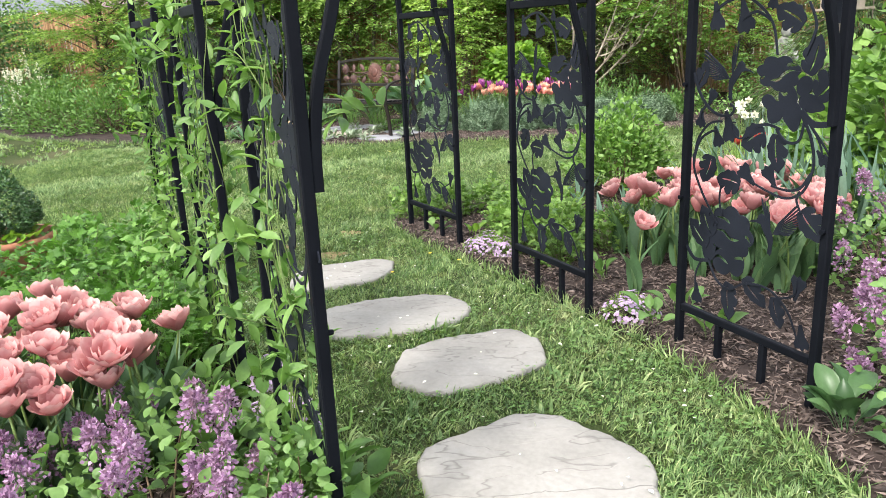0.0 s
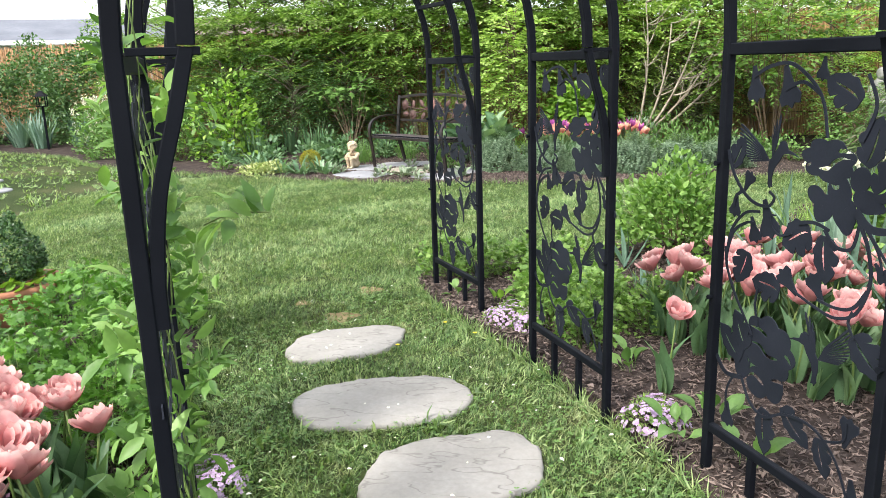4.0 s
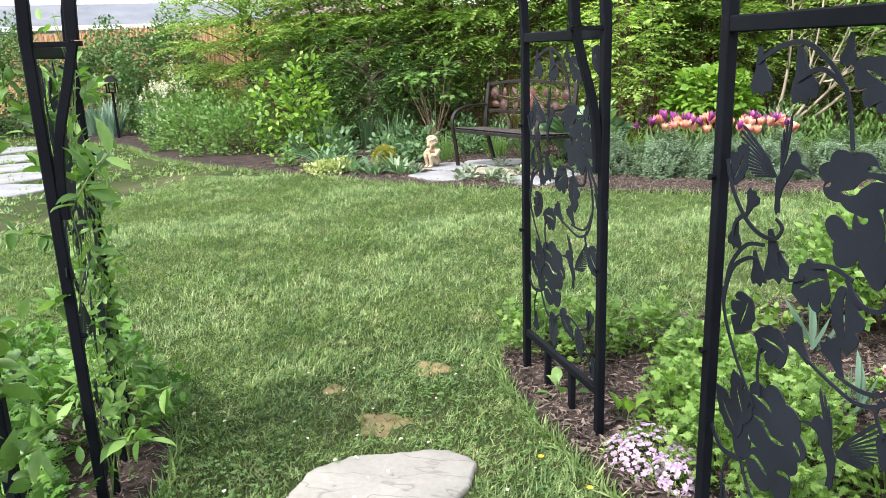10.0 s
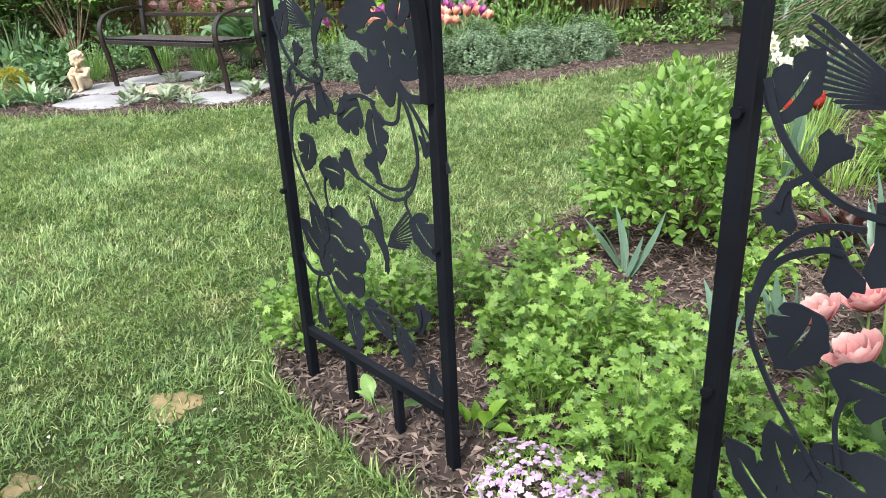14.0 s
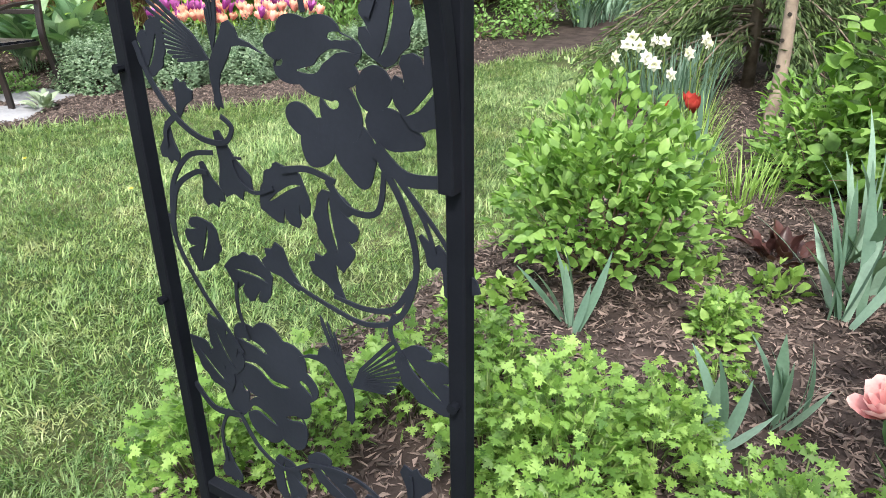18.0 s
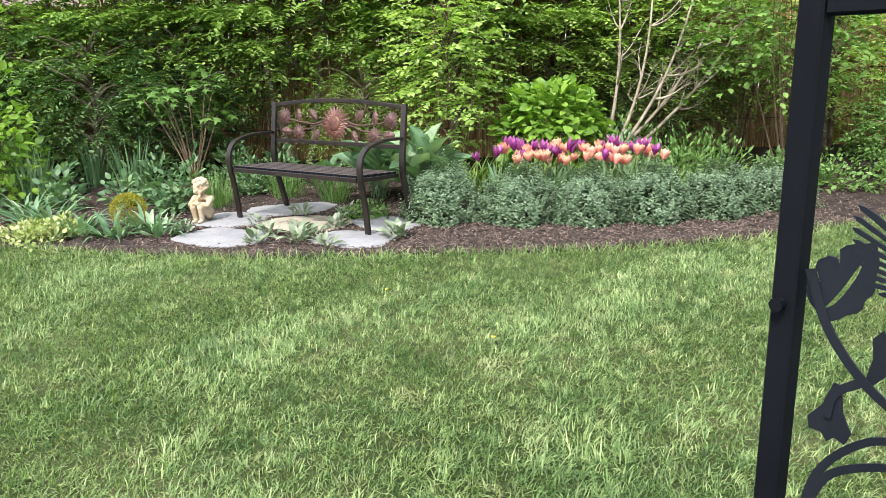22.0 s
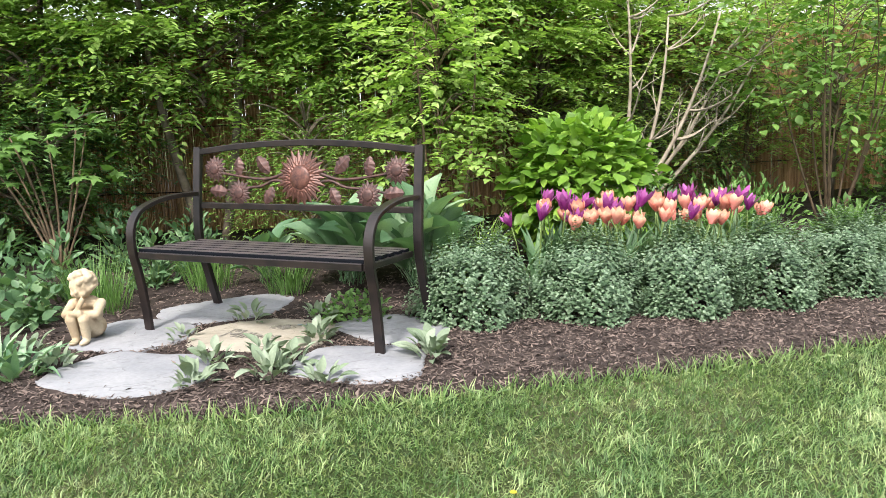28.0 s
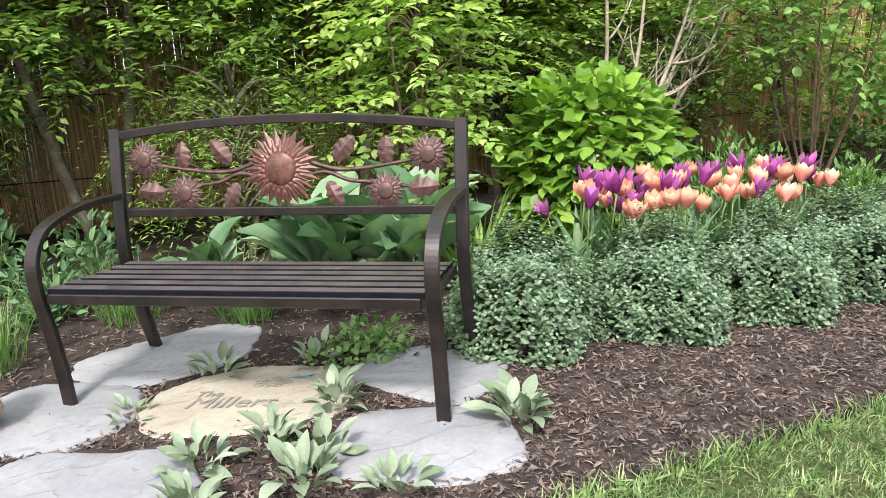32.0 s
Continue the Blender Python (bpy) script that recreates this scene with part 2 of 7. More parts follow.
def sprays(geo, place, out, length, leaves, size, droop=0.25, wide=0.8, kind=LEAF2, rise=0.2):
    """Flat sprays of leaves along a twig that reaches out and droops."""
    n = len(place)
    d = unit(out * np.array([1, 1, rise]) + rng.normal(0, 0.35, (n, 3)) * np.array([1, 1, 0.5 if rise < 0.5 else 1]))
    side = unit(np.cross(d, UP + rng.normal(0, 0.2, (n, 3))))
    f = np.linspace(0.1, 1, leaves)
    l = length * rng.uniform(0.6, 1.3, n)
    p = place[:, None] + d[:, None] * (f[None] * l[:, None])[..., None] - UP * (droop * (f[None] ** 2) * l[:, None])[..., None]
    s = np.where(np.arange(leaves) % 2 == 0, 1, -1)[None, :, None]
    along = unit(d[:, None] * 0.7 + side[:, None] * s - UP * 0.08 + rng.normal(0, 0.2, (n, leaves, 3)))
    up = unit(UP + rng.normal(0, 0.25, (n, leaves, 3)))
    geo.stamp(kind, p.reshape(-1, 3), along.reshape(-1, 3), up.reshape(-1, 3), size * rng.uniform(0.7, 1.25, n * leaves), wide)


# ---- materials ----
def shader(name, rough=0.6, metal=0.0, spec=0.5):
    m = bpy.data.materials.new(name)
    m.use_nodes = True
    b = m.node_tree.nodes["Principled BSDF"]
    b.inputs["Roughness"].default_value = rough
    b.inputs["Metallic"].default_value = metal
    b.inputs["Specular IOR Level"].default_value = spec
    return m, m.node_tree.nodes, m.node_tree.links, b


def ramp(nodes, links, value, stops):
    r = nodes.new("ShaderNodeValToRGB")
    while len(r.color_ramp.elements) < len(stops):
        r.color_ramp.elements.new(0.5)
    for e, (at, c) in zip(r.color_ramp.elements, stops):
        e.position, e.color = at, (*c, 1)
    links.new(value, r.inputs[0])
    return r.outputs[0]


def noise_of(nodes, links, scale, detail=3.0, coord=None, rough=0.55):
    if coord is None:
        coord = nodes.new("ShaderNodeTexCoord").outputs["Object"]
    t = nodes.new("ShaderNodeTexNoise")
    t.inputs["Scale"].default_value, t.inputs["Detail"].default_value, t.inputs["Roughness"].default_value = scale, detail, rough
    links.new(coord, t.inputs["Vector"])
    return t.outputs["Fac"]


def blend(nodes, links, fac, a, b, kind="MIX"):
    x = nodes.new("ShaderNodeMix")
    x.data_type, x.blend_type = "RGBA", kind
    for value, slot in ((fac, 0), (a, 6), (b, 7)):
        if hasattr(value, "is_linked"):
            links.new(value, x.inputs[slot])
        else:
            x.inputs[slot].default_value = value if slot == 0 else (*value, 1)
    return x.outputs[2]


def bump(nodes, links, b, height, strength, distance=0.01):
    k = nodes.new("ShaderNodeBump")
    k.inputs["Strength"].default_value, k.inputs["Distance"].default_value = strength, distance
    links.new(height, k.inputs["Height"])
    links.new(k.outputs[0], b.inputs["Normal"])


def leafy(name, dark, mid, light, rough=0.5, glow=0.3, scale=3.0):
    """Leaves: a colour for each leaf, patches over the plant, and light that passes through."""
    m, nodes, links, b = shader(name, rough, 0, 0.35)
    geo = nodes.new("ShaderNodeNewGeometry")
    each = nodes.new("ShaderNodeMath")
    each.operation = "ADD"
    links.new(geo.outputs["Random Per Island"], each.inputs[0])
    links.new(nodes.new("ShaderNodeObjectInfo").outputs["Random"], each.inputs[1])
    part_of = nodes.new("ShaderNodeMath")
    part_of.operation = "FRACT"
    links.new(each.outputs[0], part_of.inputs[0])
    col = ramp(nodes, links, part_of.outputs[0], [(0.0, dark), (0.55, mid), (1.0, light)])
    patch = noise_of(nodes, links, scale, 2.0)
    col = blend(nodes, links, ramp(nodes, links, patch, [(0.35, (0, 0, 0)), (0.7, (0.45, 0.45, 0.45))]), col, tuple(0.5 * (x + y) for x, y in zip(mid, light)))
    vein = noise_of(nodes, links, 90.0, 1.0)
    col = blend(nodes, links, 0.25, col, ramp(nodes, links, vein, [(0.3, (0.5, 0.5, 0.5)), (0.7, (1, 1, 1))]), "MULTIPLY")
    links.new(col, b.inputs["Base Color"])
    tr = nodes.new("ShaderNodeBsdfTranslucent")
    links.new(blend(nodes, links, 0.5, col, (0.75, 0.9, 0.2), "OVERLAY"), tr.inputs[0])
    mix = nodes.new("ShaderNodeMixShader")
    mix.inputs[0].default_value = glow
    links.new(b.outputs[0], mix.inputs[1])
    links.new(tr.outputs[0], mix.inputs[2])
    links.new(mix.outputs[0], nodes["Material Output"].inputs[0])
    return m


def petal(name, base, mid, tip, h):
    """Petals: one colour at the foot, another at the rim, and a shade for each petal."""
    m, nodes, links, b = shader(name, 0.5, 0, 0.3)
    xyz = nodes.new("ShaderNodeSeparateXYZ")
    links.new(nodes.new("ShaderNodeTexCoord").outputs["Object"], xyz.inputs[0])
    k = nodes.new("ShaderNodeMath")
    k.operation = "MULTIPLY_ADD"
    k.inputs[1].default_value, k.inputs[2].default_value = 1 / h, -0.1
    links.new(xyz.outputs[2], k.inputs[0])
    wob = nodes.new("ShaderNodeMath")
    wob.operation = "MULTIPLY_ADD"
    wob.inputs[1].default_value = 0.5
    links.new(noise_of(nodes, links, 45.0, 2.0), wob.inputs[0])
    links.new(k.outputs[0], wob.inputs[2])
    col = ramp(nodes, links, wob.outputs[0], [(0.1, base), (0.65, mid), (1.0, tip)])
    shade = ramp(nodes, links, nodes.new("ShaderNodeObjectInfo").outputs["Random"], [(0.0, (0.72, 0.66, 0.66)), (1.0, (1, 1, 1))])
    col = blend(nodes, links, 0.8, col, shade, "MULTIPLY")
    links.new(col, b.inputs["Base Color"])
    tr = nodes.new("ShaderNodeBsdfTranslucent")
    links.new(col, tr.inputs[0])
    mix = nodes.new("ShaderNodeMixShader")
    mix.inputs[0].default_value = 0.3
    links.new(b.outputs[0], mix.inputs[1])
    links.new(tr.outputs[0], mix.inputs[2])
    links.new(mix.outputs[0], nodes["Material Output"].inputs[0])
    return m


def plain(name, dark, light, rough=0.6, metal=0.0, scale=8.0, fine=120.0, relief=0.2, spec=0.5):
    """A surface with stains at a large scale, grain at a small one, and relief."""
    m, nodes, links, b = shader(name, rough, metal, spec)
    big = noise_of(nodes, links, scale, 4.0)
    col = ramp(nodes, links, big, [(0.3, dark), (0.7, light)])
    small = noise_of(nodes, links, fine, 3.0)
    col = blend(nodes, links, 0.35, col, ramp(nodes, links, small, [(0.25, (0.55, 0.55, 0.55)), (0.75, (1, 1, 1))]), "MULTIPLY")
    links.new(col, b.inputs["Base Color"])
    bump(nodes, links, b, small, relief, 0.004)
    return m


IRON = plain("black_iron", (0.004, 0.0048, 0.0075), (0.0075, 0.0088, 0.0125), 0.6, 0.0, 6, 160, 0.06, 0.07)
PLATE = plain("cut_steel", (0.009, 0.011, 0.017), (0.016, 0.019, 0.028), 0.6, 0.0, 5, 140, 0.06, 0.14)
BRONZE = plain("bronzed_steel", (0.009, 0.0075, 0.008), (0.028, 0.0185, 0.017), 0.36, 0.2, 14, 200, 0.1, 0.5)
COPPER = plain("copper_finish", (0.035, 0.016, 0.014), (0.165, 0.068, 0.05), 0.45, 0.3, 40, 260, 0.15)
DARK_COPPER = plain("dark_copper_finish", (0.03, 0.017, 0.017), (0.12, 0.058, 0.05), 0.5, 0.3, 40, 260, 0.15)
# paler bronze for the slat tops: the sky's sheen put into the colour
SLAT = plain("sky_lit_bronze_slat", (0.05, 0.04, 0.042), (0.11, 0.09, 0.092), 0.42, 0.1, 9, 180, 0.08)
MULCH = plain("bark_mulch", (0.018, 0.0135, 0.0125), (0.062, 0.046, 0.041), 0.95, 0, 9, 70, 0.9, 0.15)


def cleft_stone(name, dark, light, seam):
    """Split stone: cloudy colour, fine grain, and long thin seams where the layers break off."""
    m, nodes, links, b = shader(name, 0.88, 0, 0.25)
    col = ramp(nodes, links, noise_of(nodes, links, 3.2, 4.0), [(0.3, dark), (0.7, light)])
    small = noise_of(nodes, links, 55.0, 4.0)
    col = blend(nodes, links, 0.4, col, ramp(nodes, links, small, [(0.25, (0.6, 0.6, 0.6)), (0.75, (1, 1, 1))]), "MULTIPLY")
    geo = nodes.new("ShaderNodeNewGeometry")
    mp = nodes.new("ShaderNodeMapping")
    mp.inputs["Scale"].default_value = (2.2, 6.5, 2.0)
    links.new(geo.outputs["Position"], mp.inputs[0])
    lines = noise_of(nodes, links, 1.0, 3.0, mp.outputs[0], 0.6)
    thin = ramp(nodes, links, lines, [(0.485, (0, 0, 0)), (0.5, (0.75, 0.75, 0.75)), (0.508, (0, 0, 0))])
    col = blend(nodes, links, thin, col, seam)
    links.new(col, b.inputs["Base Color"])
    step = ramp(nodes, links, lines, [(0.48, (0, 0, 0)), (0.51, (0.6, 0.6, 0.6)), (0.62, (0.6, 0.6, 0.6)), (0.64, (1, 1, 1))])
    bump(nodes, links, b, blend(nodes, links, 0.25, step, small), 0.6, 0.006)
    return m


SLATE = cleft_stone("bluestone", (0.19, 0.195, 0.215), (0.29, 0.29, 0.305), (0.16, 0.16, 0.17))
STEP = cleft_stone("warm_grey_stone", (0.23, 0.22, 0.205), (0.33, 0.315, 0.295), (0.15, 0.14, 0.13))
BUFF = cleft_stone("buff_flagstone", (0.27, 0.24, 0.195), (0.39, 0.355, 0.295), (0.2, 0.17, 0.13))
TAN_STONE = plain("cast_stone", (0.33, 0.23, 0.14), (0.56, 0.48, 0.35), 0.85, 0, 7, 80, 0.3, 0.2)
BARK = plain("bark", (0.07, 0.055, 0.04), (0.2, 0.165, 0.13), 0.95, 0, 12, 60, 0.7, 0.15)

# ---- ground, lawn and beds ----
RIGHT_BED = spline([(1.35, 0.6), (1.15, 1.5), (1.1, 1.95), (0.92, 2.6), (0.66, 3.14), (0.36, 3.72), (0.1, 4.1), (-0.1, 4.42), (-0.27, 4.75), (-0.3, 5.0), (-0.05, 5.28), (0.35, 5.48), (0.75, 5.68), (1.05, 5.86), (1.7, 6.02),
                    (2.3, 6.6), (2.86, 7.4), (3.9, 8.4), (5.4, 9.4), (7.5, 10.2), (10.5, 10), (11, 5), (9, 0), (4, -1.5)], 6, True)
BENCH_BED = spline([(-9.5, 13.2), (-7.4, 12.2), (-6.0, 10.95), (-4.34, 10.0), (-3.0, 9.52), (-2.4, 9.26), (-1.87, 9.08), (-1.23, 8.93), (-0.63, 8.86), (-0.1, 8.8), (0.62, 8.74), (1.37, 8.74), (2.0, 8.82),
                    (2.54, 8.98), (3.2, 9.15), (4.5, 9.4), (6.2, 10.6), (7.5, 12.5), (6, 17), (0, 19), (-9, 21), (-13, 19), (-12, 15)], 6, True)
LEFT_BED = spline([(0.05, 0.85), (-0.17, 1.45), (-0.5, 2.1), (-0.82, 2.75), (-1.12, 3.4), (-1.24, 3.85), (-1.48, 4.22), (-1.85, 4.52), (-2.6, 4.7), (-3.6, 4.5), (-4.3, 3.5), (-4.2, 1), (-2.2, -0.6), (-0.4, -0.2)], 6, True)


def lawn_material():
    m, nodes, links, b = shader("lawn_soil", 0.95, 0, 0.1)
    big = noise_of(nodes, links, 0.9, 4.0)
    col = ramp(nodes, links, big, [(0.3, (0.028, 0.045, 0.014)), (0.5, (0.045, 0.062, 0.022)), (0.72, (0.1, 0.1, 0.05))])
    fine = noise_of(nodes, links, 60.0, 3.0)
    col = blend(nodes, links, 0.6, col, ramp(nodes, links, fine, [(0.3, (0.4, 0.4, 0.4)), (0.7, (1.0, 1.0, 1.0))]), "MULTIPLY")
    links.new(col, b.inputs["Base Color"])
    bump(nodes, links, b, fine, 0.8, 0.02)
    return m


def ground():
    g = Geo()
    r = np.concatenate([np.linspace(0, 20, 26), np.geomspace(22, 900, 18)])
    a = np.arange(64) * 2 * np.pi / 64
    v = np.stack([np.outer(r, np.cos(a)), np.outer(r, np.sin(a)) + 6, np.zeros((len(r), 64))], -1).reshape(-1, 3)
    i, j = np.meshgrid(np.arange(len(r) - 1), np.arange(64), indexing="ij")
    g.add(v, [np.stack([i * 64 + j, (i + 1) * 64 + j, (i + 1) * 64 + (j + 1) % 64, i * 64 + (j + 1) % 64], -1).reshape(-1, 4)])
    ob = g.make("ground", lawn_material())
    return tagged(ob, "green lawn ground with thin yellowed patches reaching the horizon", "ground", kind="structure")


def bed(name, outline, height, label):
    """A raised mulch bed with a rounded, crumbling edge."""
    n = len(outline)
    c = outline.mean(0)
    nxt, prv = np.roll(outline, -1, 0), np.roll(outline, 1, 0)
    t = unit(nxt - prv)
    inward = np.stack([-t[:, 1], t[:, 0]], -1)
    area = 0.5 * np.sum(outline[:, 0] * nxt[:, 1] - nxt[:, 0] * outline[:, 1])
    inward *= np.sign(area)
    jig = rng.normal(0, 0.012, (n, 1))
    rings = []
    for off, z in ((0, -0.03), (0.0, 0.3), (0.04, 0.75), (0.1, 1.0)):
        p = outline + inward * (off + jig)
        rings.append(np.concatenate([p, np.full((n, 1), height * z)], 1))
    bm = bmesh.new()
    vs = [[bm.verts.new(p) for p in ring] for ring in rings]
    for lo, hi in zip(vs, vs[1:]):
        for k in range(n):
            bm.faces.new((lo[k], lo[(k + 1) % n], hi[(k + 1) % n], hi[k]))
    bm.faces.new(vs[-1])
    bmesh.ops.recalc_face_normals(bm, faces=bm.faces)
    bmesh.ops.triangulate(bm, faces=[f for f in bm.faces if len(f.verts) > 4])
    ob = part(name, bm, MULCH, None)
    return tagged(ob, label, "flower bed", kind="structure")


ground()
bed("mulch_bed_right", RIGHT_BED, 0.05, "dark brown shredded bark mulch bed beside the arches")
bed("mulch_bed_bench", BENCH_BED, 0.03, "dark brown shredded bark mulch bed around the bench")
bed("mulch_bed_left", LEFT_BED, 0.04, "dark brown shredded bark mulch bed below the vine arches")

# ---- garden arches ----
def hoop(x0, x1, z0, n=26):
    """A round arch from foot to foot, in the plane y = 0."""
    r = (x1 - x0) / 2
    a = np.linspace(0, np.pi, n)
    return np.stack([x0 + r - r * np.cos(a), np.zeros(n), z0 + r * 1.0 * np.sin(a)], -1)


ARCH_L, ARCH_TOP = 0.6, 1.345


def garden_arch(m, ARCH_W, label):
    """Local: the right front post stands at the origin, the path runs along y, the left posts at x = -ARCH_W."""
    arch = thing("garden_arch", m, label, "garden arch", "arches over the path")
    for x in (0.0, -ARCH_W):
        inn = -1 if x == 0 else 1
        for y in (0.0, ARCH_L):
            g = Geo()
            g.bar([(x, y, -0.1), (x, y, 0.5), (x, y, ARCH_TOP + 0.02)], 0.027, 0.027, (0, 1, 0))
            post = g.make("post", IRON, arch, smooth=False)
            for z in (0.62, 1.02):
                bm = bmesh.new()
                bmesh.ops.create_cone(bm, cap_ends=True, segments=8, radius1=0.008, radius2=0.006, depth=0.014, matrix=pose(x + inn * 0.02, y, z, 0, 90, 0))
                part("bolt", bm, IRON, post, "small black bolt head")
        for z, name, w in ((0.2, "lower_bar", 0.028), (ARCH_TOP - 0.01, "upper_bar", 0.034)):
            g = Geo()
            g.bar([(x, 0.016, z), (x, ARCH_L - 0.016, z)], 0.022, w, (0, 0, 1))
            g.make(name, IRON, arch, smooth=False)
        for y in (0.2, 0.4):
            g = Geo()
            g.bar([(x, y, -0.1), (x, y, 0.186)], 0.022, 0.022, (0, 1, 0))
            g.make("stub_foot", IRON, arch, smooth=False)
        # inner brace of the front post
        top = ARCH_TOP + 0.01
        path = [(x + inn * 0.022, 0, 0.93), (x + inn * 0.024, 0, 1.02), (x + inn * 0.04, 0, 1.14), (x + inn * 0.075, 0, 1.26), (x + inn * 0.1, 0, top)]
        g = Geo()
        g.bar(spline(path, 6), 0.023, 0.022, (0, 1, 0))
        g.make("brace", IRON, arch, "curved brace against the front post", smooth=False)
        g = Geo()
        g.bar([(x + inn * 0.016, 0, top - 0.005), (x + inn * 0.12, 0, top - 0.005)], 0.02, 0.012, (0, 0, 1))
        g.make("bracket", IRON, arch, smooth=False)
    for y, inset in ((0.0, 0.0), (ARCH_L, 0.0), (0.0, 0.1)):
        g = Geo()
        h = hoop(-ARCH_W + inset, -inset, ARCH_TOP + 0.014)
        h[:, 1] = y
        g.bar(h, 0.028, 0.026, (0, 1, 0))
        g.make("hoop", IRON, arch, smooth=False)
    for a in np.linspace(0.35, np.pi - 0.35, 7):
        r = ARCH_W / 2
        x, z = -r - r * math.cos(a), ARCH_TOP + 0.014 + r * math.sin(a)
        g = Geo()
        g.bar([(x, 0.012, z), (x, ARCH_L - 0.012, z)], 0.02, 0.02, (0, 0, 1))
        g.make("rung", IRON, arch, smooth=False)
    for x in (0.0, -ARCH_W):
        cut_panel(arch, x)
    return arch


LAYER = [0]


def layer():
    """Each piece of the picture lies a little off the last."""
    LAYER[0] = (LAYER[0] + 1) % 97
    return LAYER[0] * 0.00012


def outline_plate(bm, points):
    h = layer()
    f = bm.faces.new([bm.verts.new((p[0], p[1], h)) for p in points])
    f.normal_update()


def slit_into(points, path, wide):
    """Opens a narrow curved slit from the rim of an outline."""
    pts = np.array(points)
    path = np.array(path, dtype=float)
    n = len(pts)
    mid = (pts + np.roll(pts, -1, 0)) / 2
    k = int(np.argmin(np.sum((mid - path[0]) ** 2, 1)))
    path[0] = mid[k]
    p = spline([tuple(q) for q in path], 5)
    t = unit(np.gradient(p, axis=0))
    nrm = np.stack([-t[:, 1], t[:, 0]], -1)
    f = np.linspace(0, 1, len(p))
    w = (0.0002 + wide / 2 * np.clip(np.minimum((f - 0.12) * 4, (1.02 - f) * 5), 0, 1))[:, None]
    one, two = p + nrm * w, p - nrm * w
    way = pts[(k + 1) % n] - pts[k]
    if np.dot(nrm[0], way) > 0:
        one, two = two, one
    return np.concatenate([pts[: k + 1], one, two[::-1], pts[k + 1:]])


def cut_leaf(bm, u, z, length, angle, width=0.42, lobes=3):
    """A leaf of sheet steel in the plane (u, z): one side whole, the other in fingers, its vein cut out."""
    ca, sa = math.cos(radians(angle)), math.sin(radians(angle))
    flip = 1 if math.cos(radians(angle * 3)) > 0 else -1

    def half(f):
        return width * math.sin(math.pi * min(0.985, 0.05 + 0.94 * f) ** 0.85) ** 0.75 / 2
    pts = [(f, half(f) * (1 + 0.07 * math.sin(f * 24))) for f in np.linspace(0.0, 0.97, 17)] + [(1.02, 0.0)]
    for k in range(lobes, 0, -1):
        f1, f0 = 0.97 * k / lobes, 0.97 * (k - 1) / lobes
        for q, cut in ((0.96, 0.75), (0.85, 1.0), (0.5, 1.12), (0.25, 1.02), (0.14, 0.82)):
            f = f0 + q * (f1 - f0)
            pts.append((f, -half(f) * cut))
        if k > 1:
            pts += [(f0 - 0.05, -half(f0) * 0.5), (f0 - 0.12, -half(f0) * 0.27), (f0 - 0.075, -half(f0) * 0.42)]
    pts = slit_into(pts, [(0.0, 0.02), (0.2, 0.05), (0.45, 0.06), (0.78, 0.03)], 0.05)
    outline_plate(bm, [(u + length * (p * ca - flip * q * sa), z + length * (p * sa + flip * q * ca)) for p, q in pts])


def cut_blob(bm, u, z, rx, rz, turn, ruffles, depth, tip, slits):
    """A ruffled petal: half widths, its turn, frills along the rim, a drawn-out tip, and curved slits."""
    a = np.arange(56) * 2 * np.pi / 56
    r = 1 + depth * np.abs(np.sin(a * ruffles / 2 + 0.4)) + tip * np.clip(np.cos(a), 0, 1) ** 9 - 0.5 * depth
    c, s = math.cos(radians(turn)), math.sin(radians(turn))
    x, y = rx * r * np.cos(a), rz * r * np.sin(a)
    pts = np.stack([u + x * c - y * s, z + x * s + y * c], -1)
    for path in slits:
        q = np.array(path) - (u, z)
        near = np.hypot((q[:, 0] * c + q[:, 1] * s) / rx, (-q[:, 0] * s + q[:, 1] * c) / rz)
        q[1:] *= np.minimum(1, 0.8 / np.maximum(near, 0.01))[1:, None]
        pts = slit_into(pts, q + (u, z), 0.01)
    outline_plate(bm, pts)


def cut_stem(bm, points, w0=0.007, w1=0.004):
    p = spline([(a, b) for a, b in points], 6)
    t = unit(np.gradient(p, axis=0))
    nrm = np.stack([-t[:, 1], t[:, 0]], -1)
    w = np.linspace(w0, w1, len(p))[:, None] / 2
    k, h = len(p), layer()
    left, right = [bm.verts.new((*q, h)) for q in p + nrm * w], [bm.verts.new((*q, h)) for q in p - nrm * w]
    for i in range(k - 1):
        bm.faces.new((left[i], left[i + 1], right[i + 1], right[i]))


def cut_bud(bm, u, z, size, angle):
    """A trumpet bud that flares to a frilled mouth."""
    ca, sa = math.cos(radians(angle)), math.sin(radians(angle))
    pts = [(0, -0.06), (0.45, -0.17), (0.75, -0.36), (0.95, -0.3), (0.93, -0.1), (1.05, 0.02), (0.93, 0.12), (0.97, 0.3), (0.75, 0.36), (0.45, 0.17), (0, 0.06)]
    outline_plate(bm, [(u + size * (a * ca - b * sa), z + size * (a * sa + b * ca)) for a, b in pts])


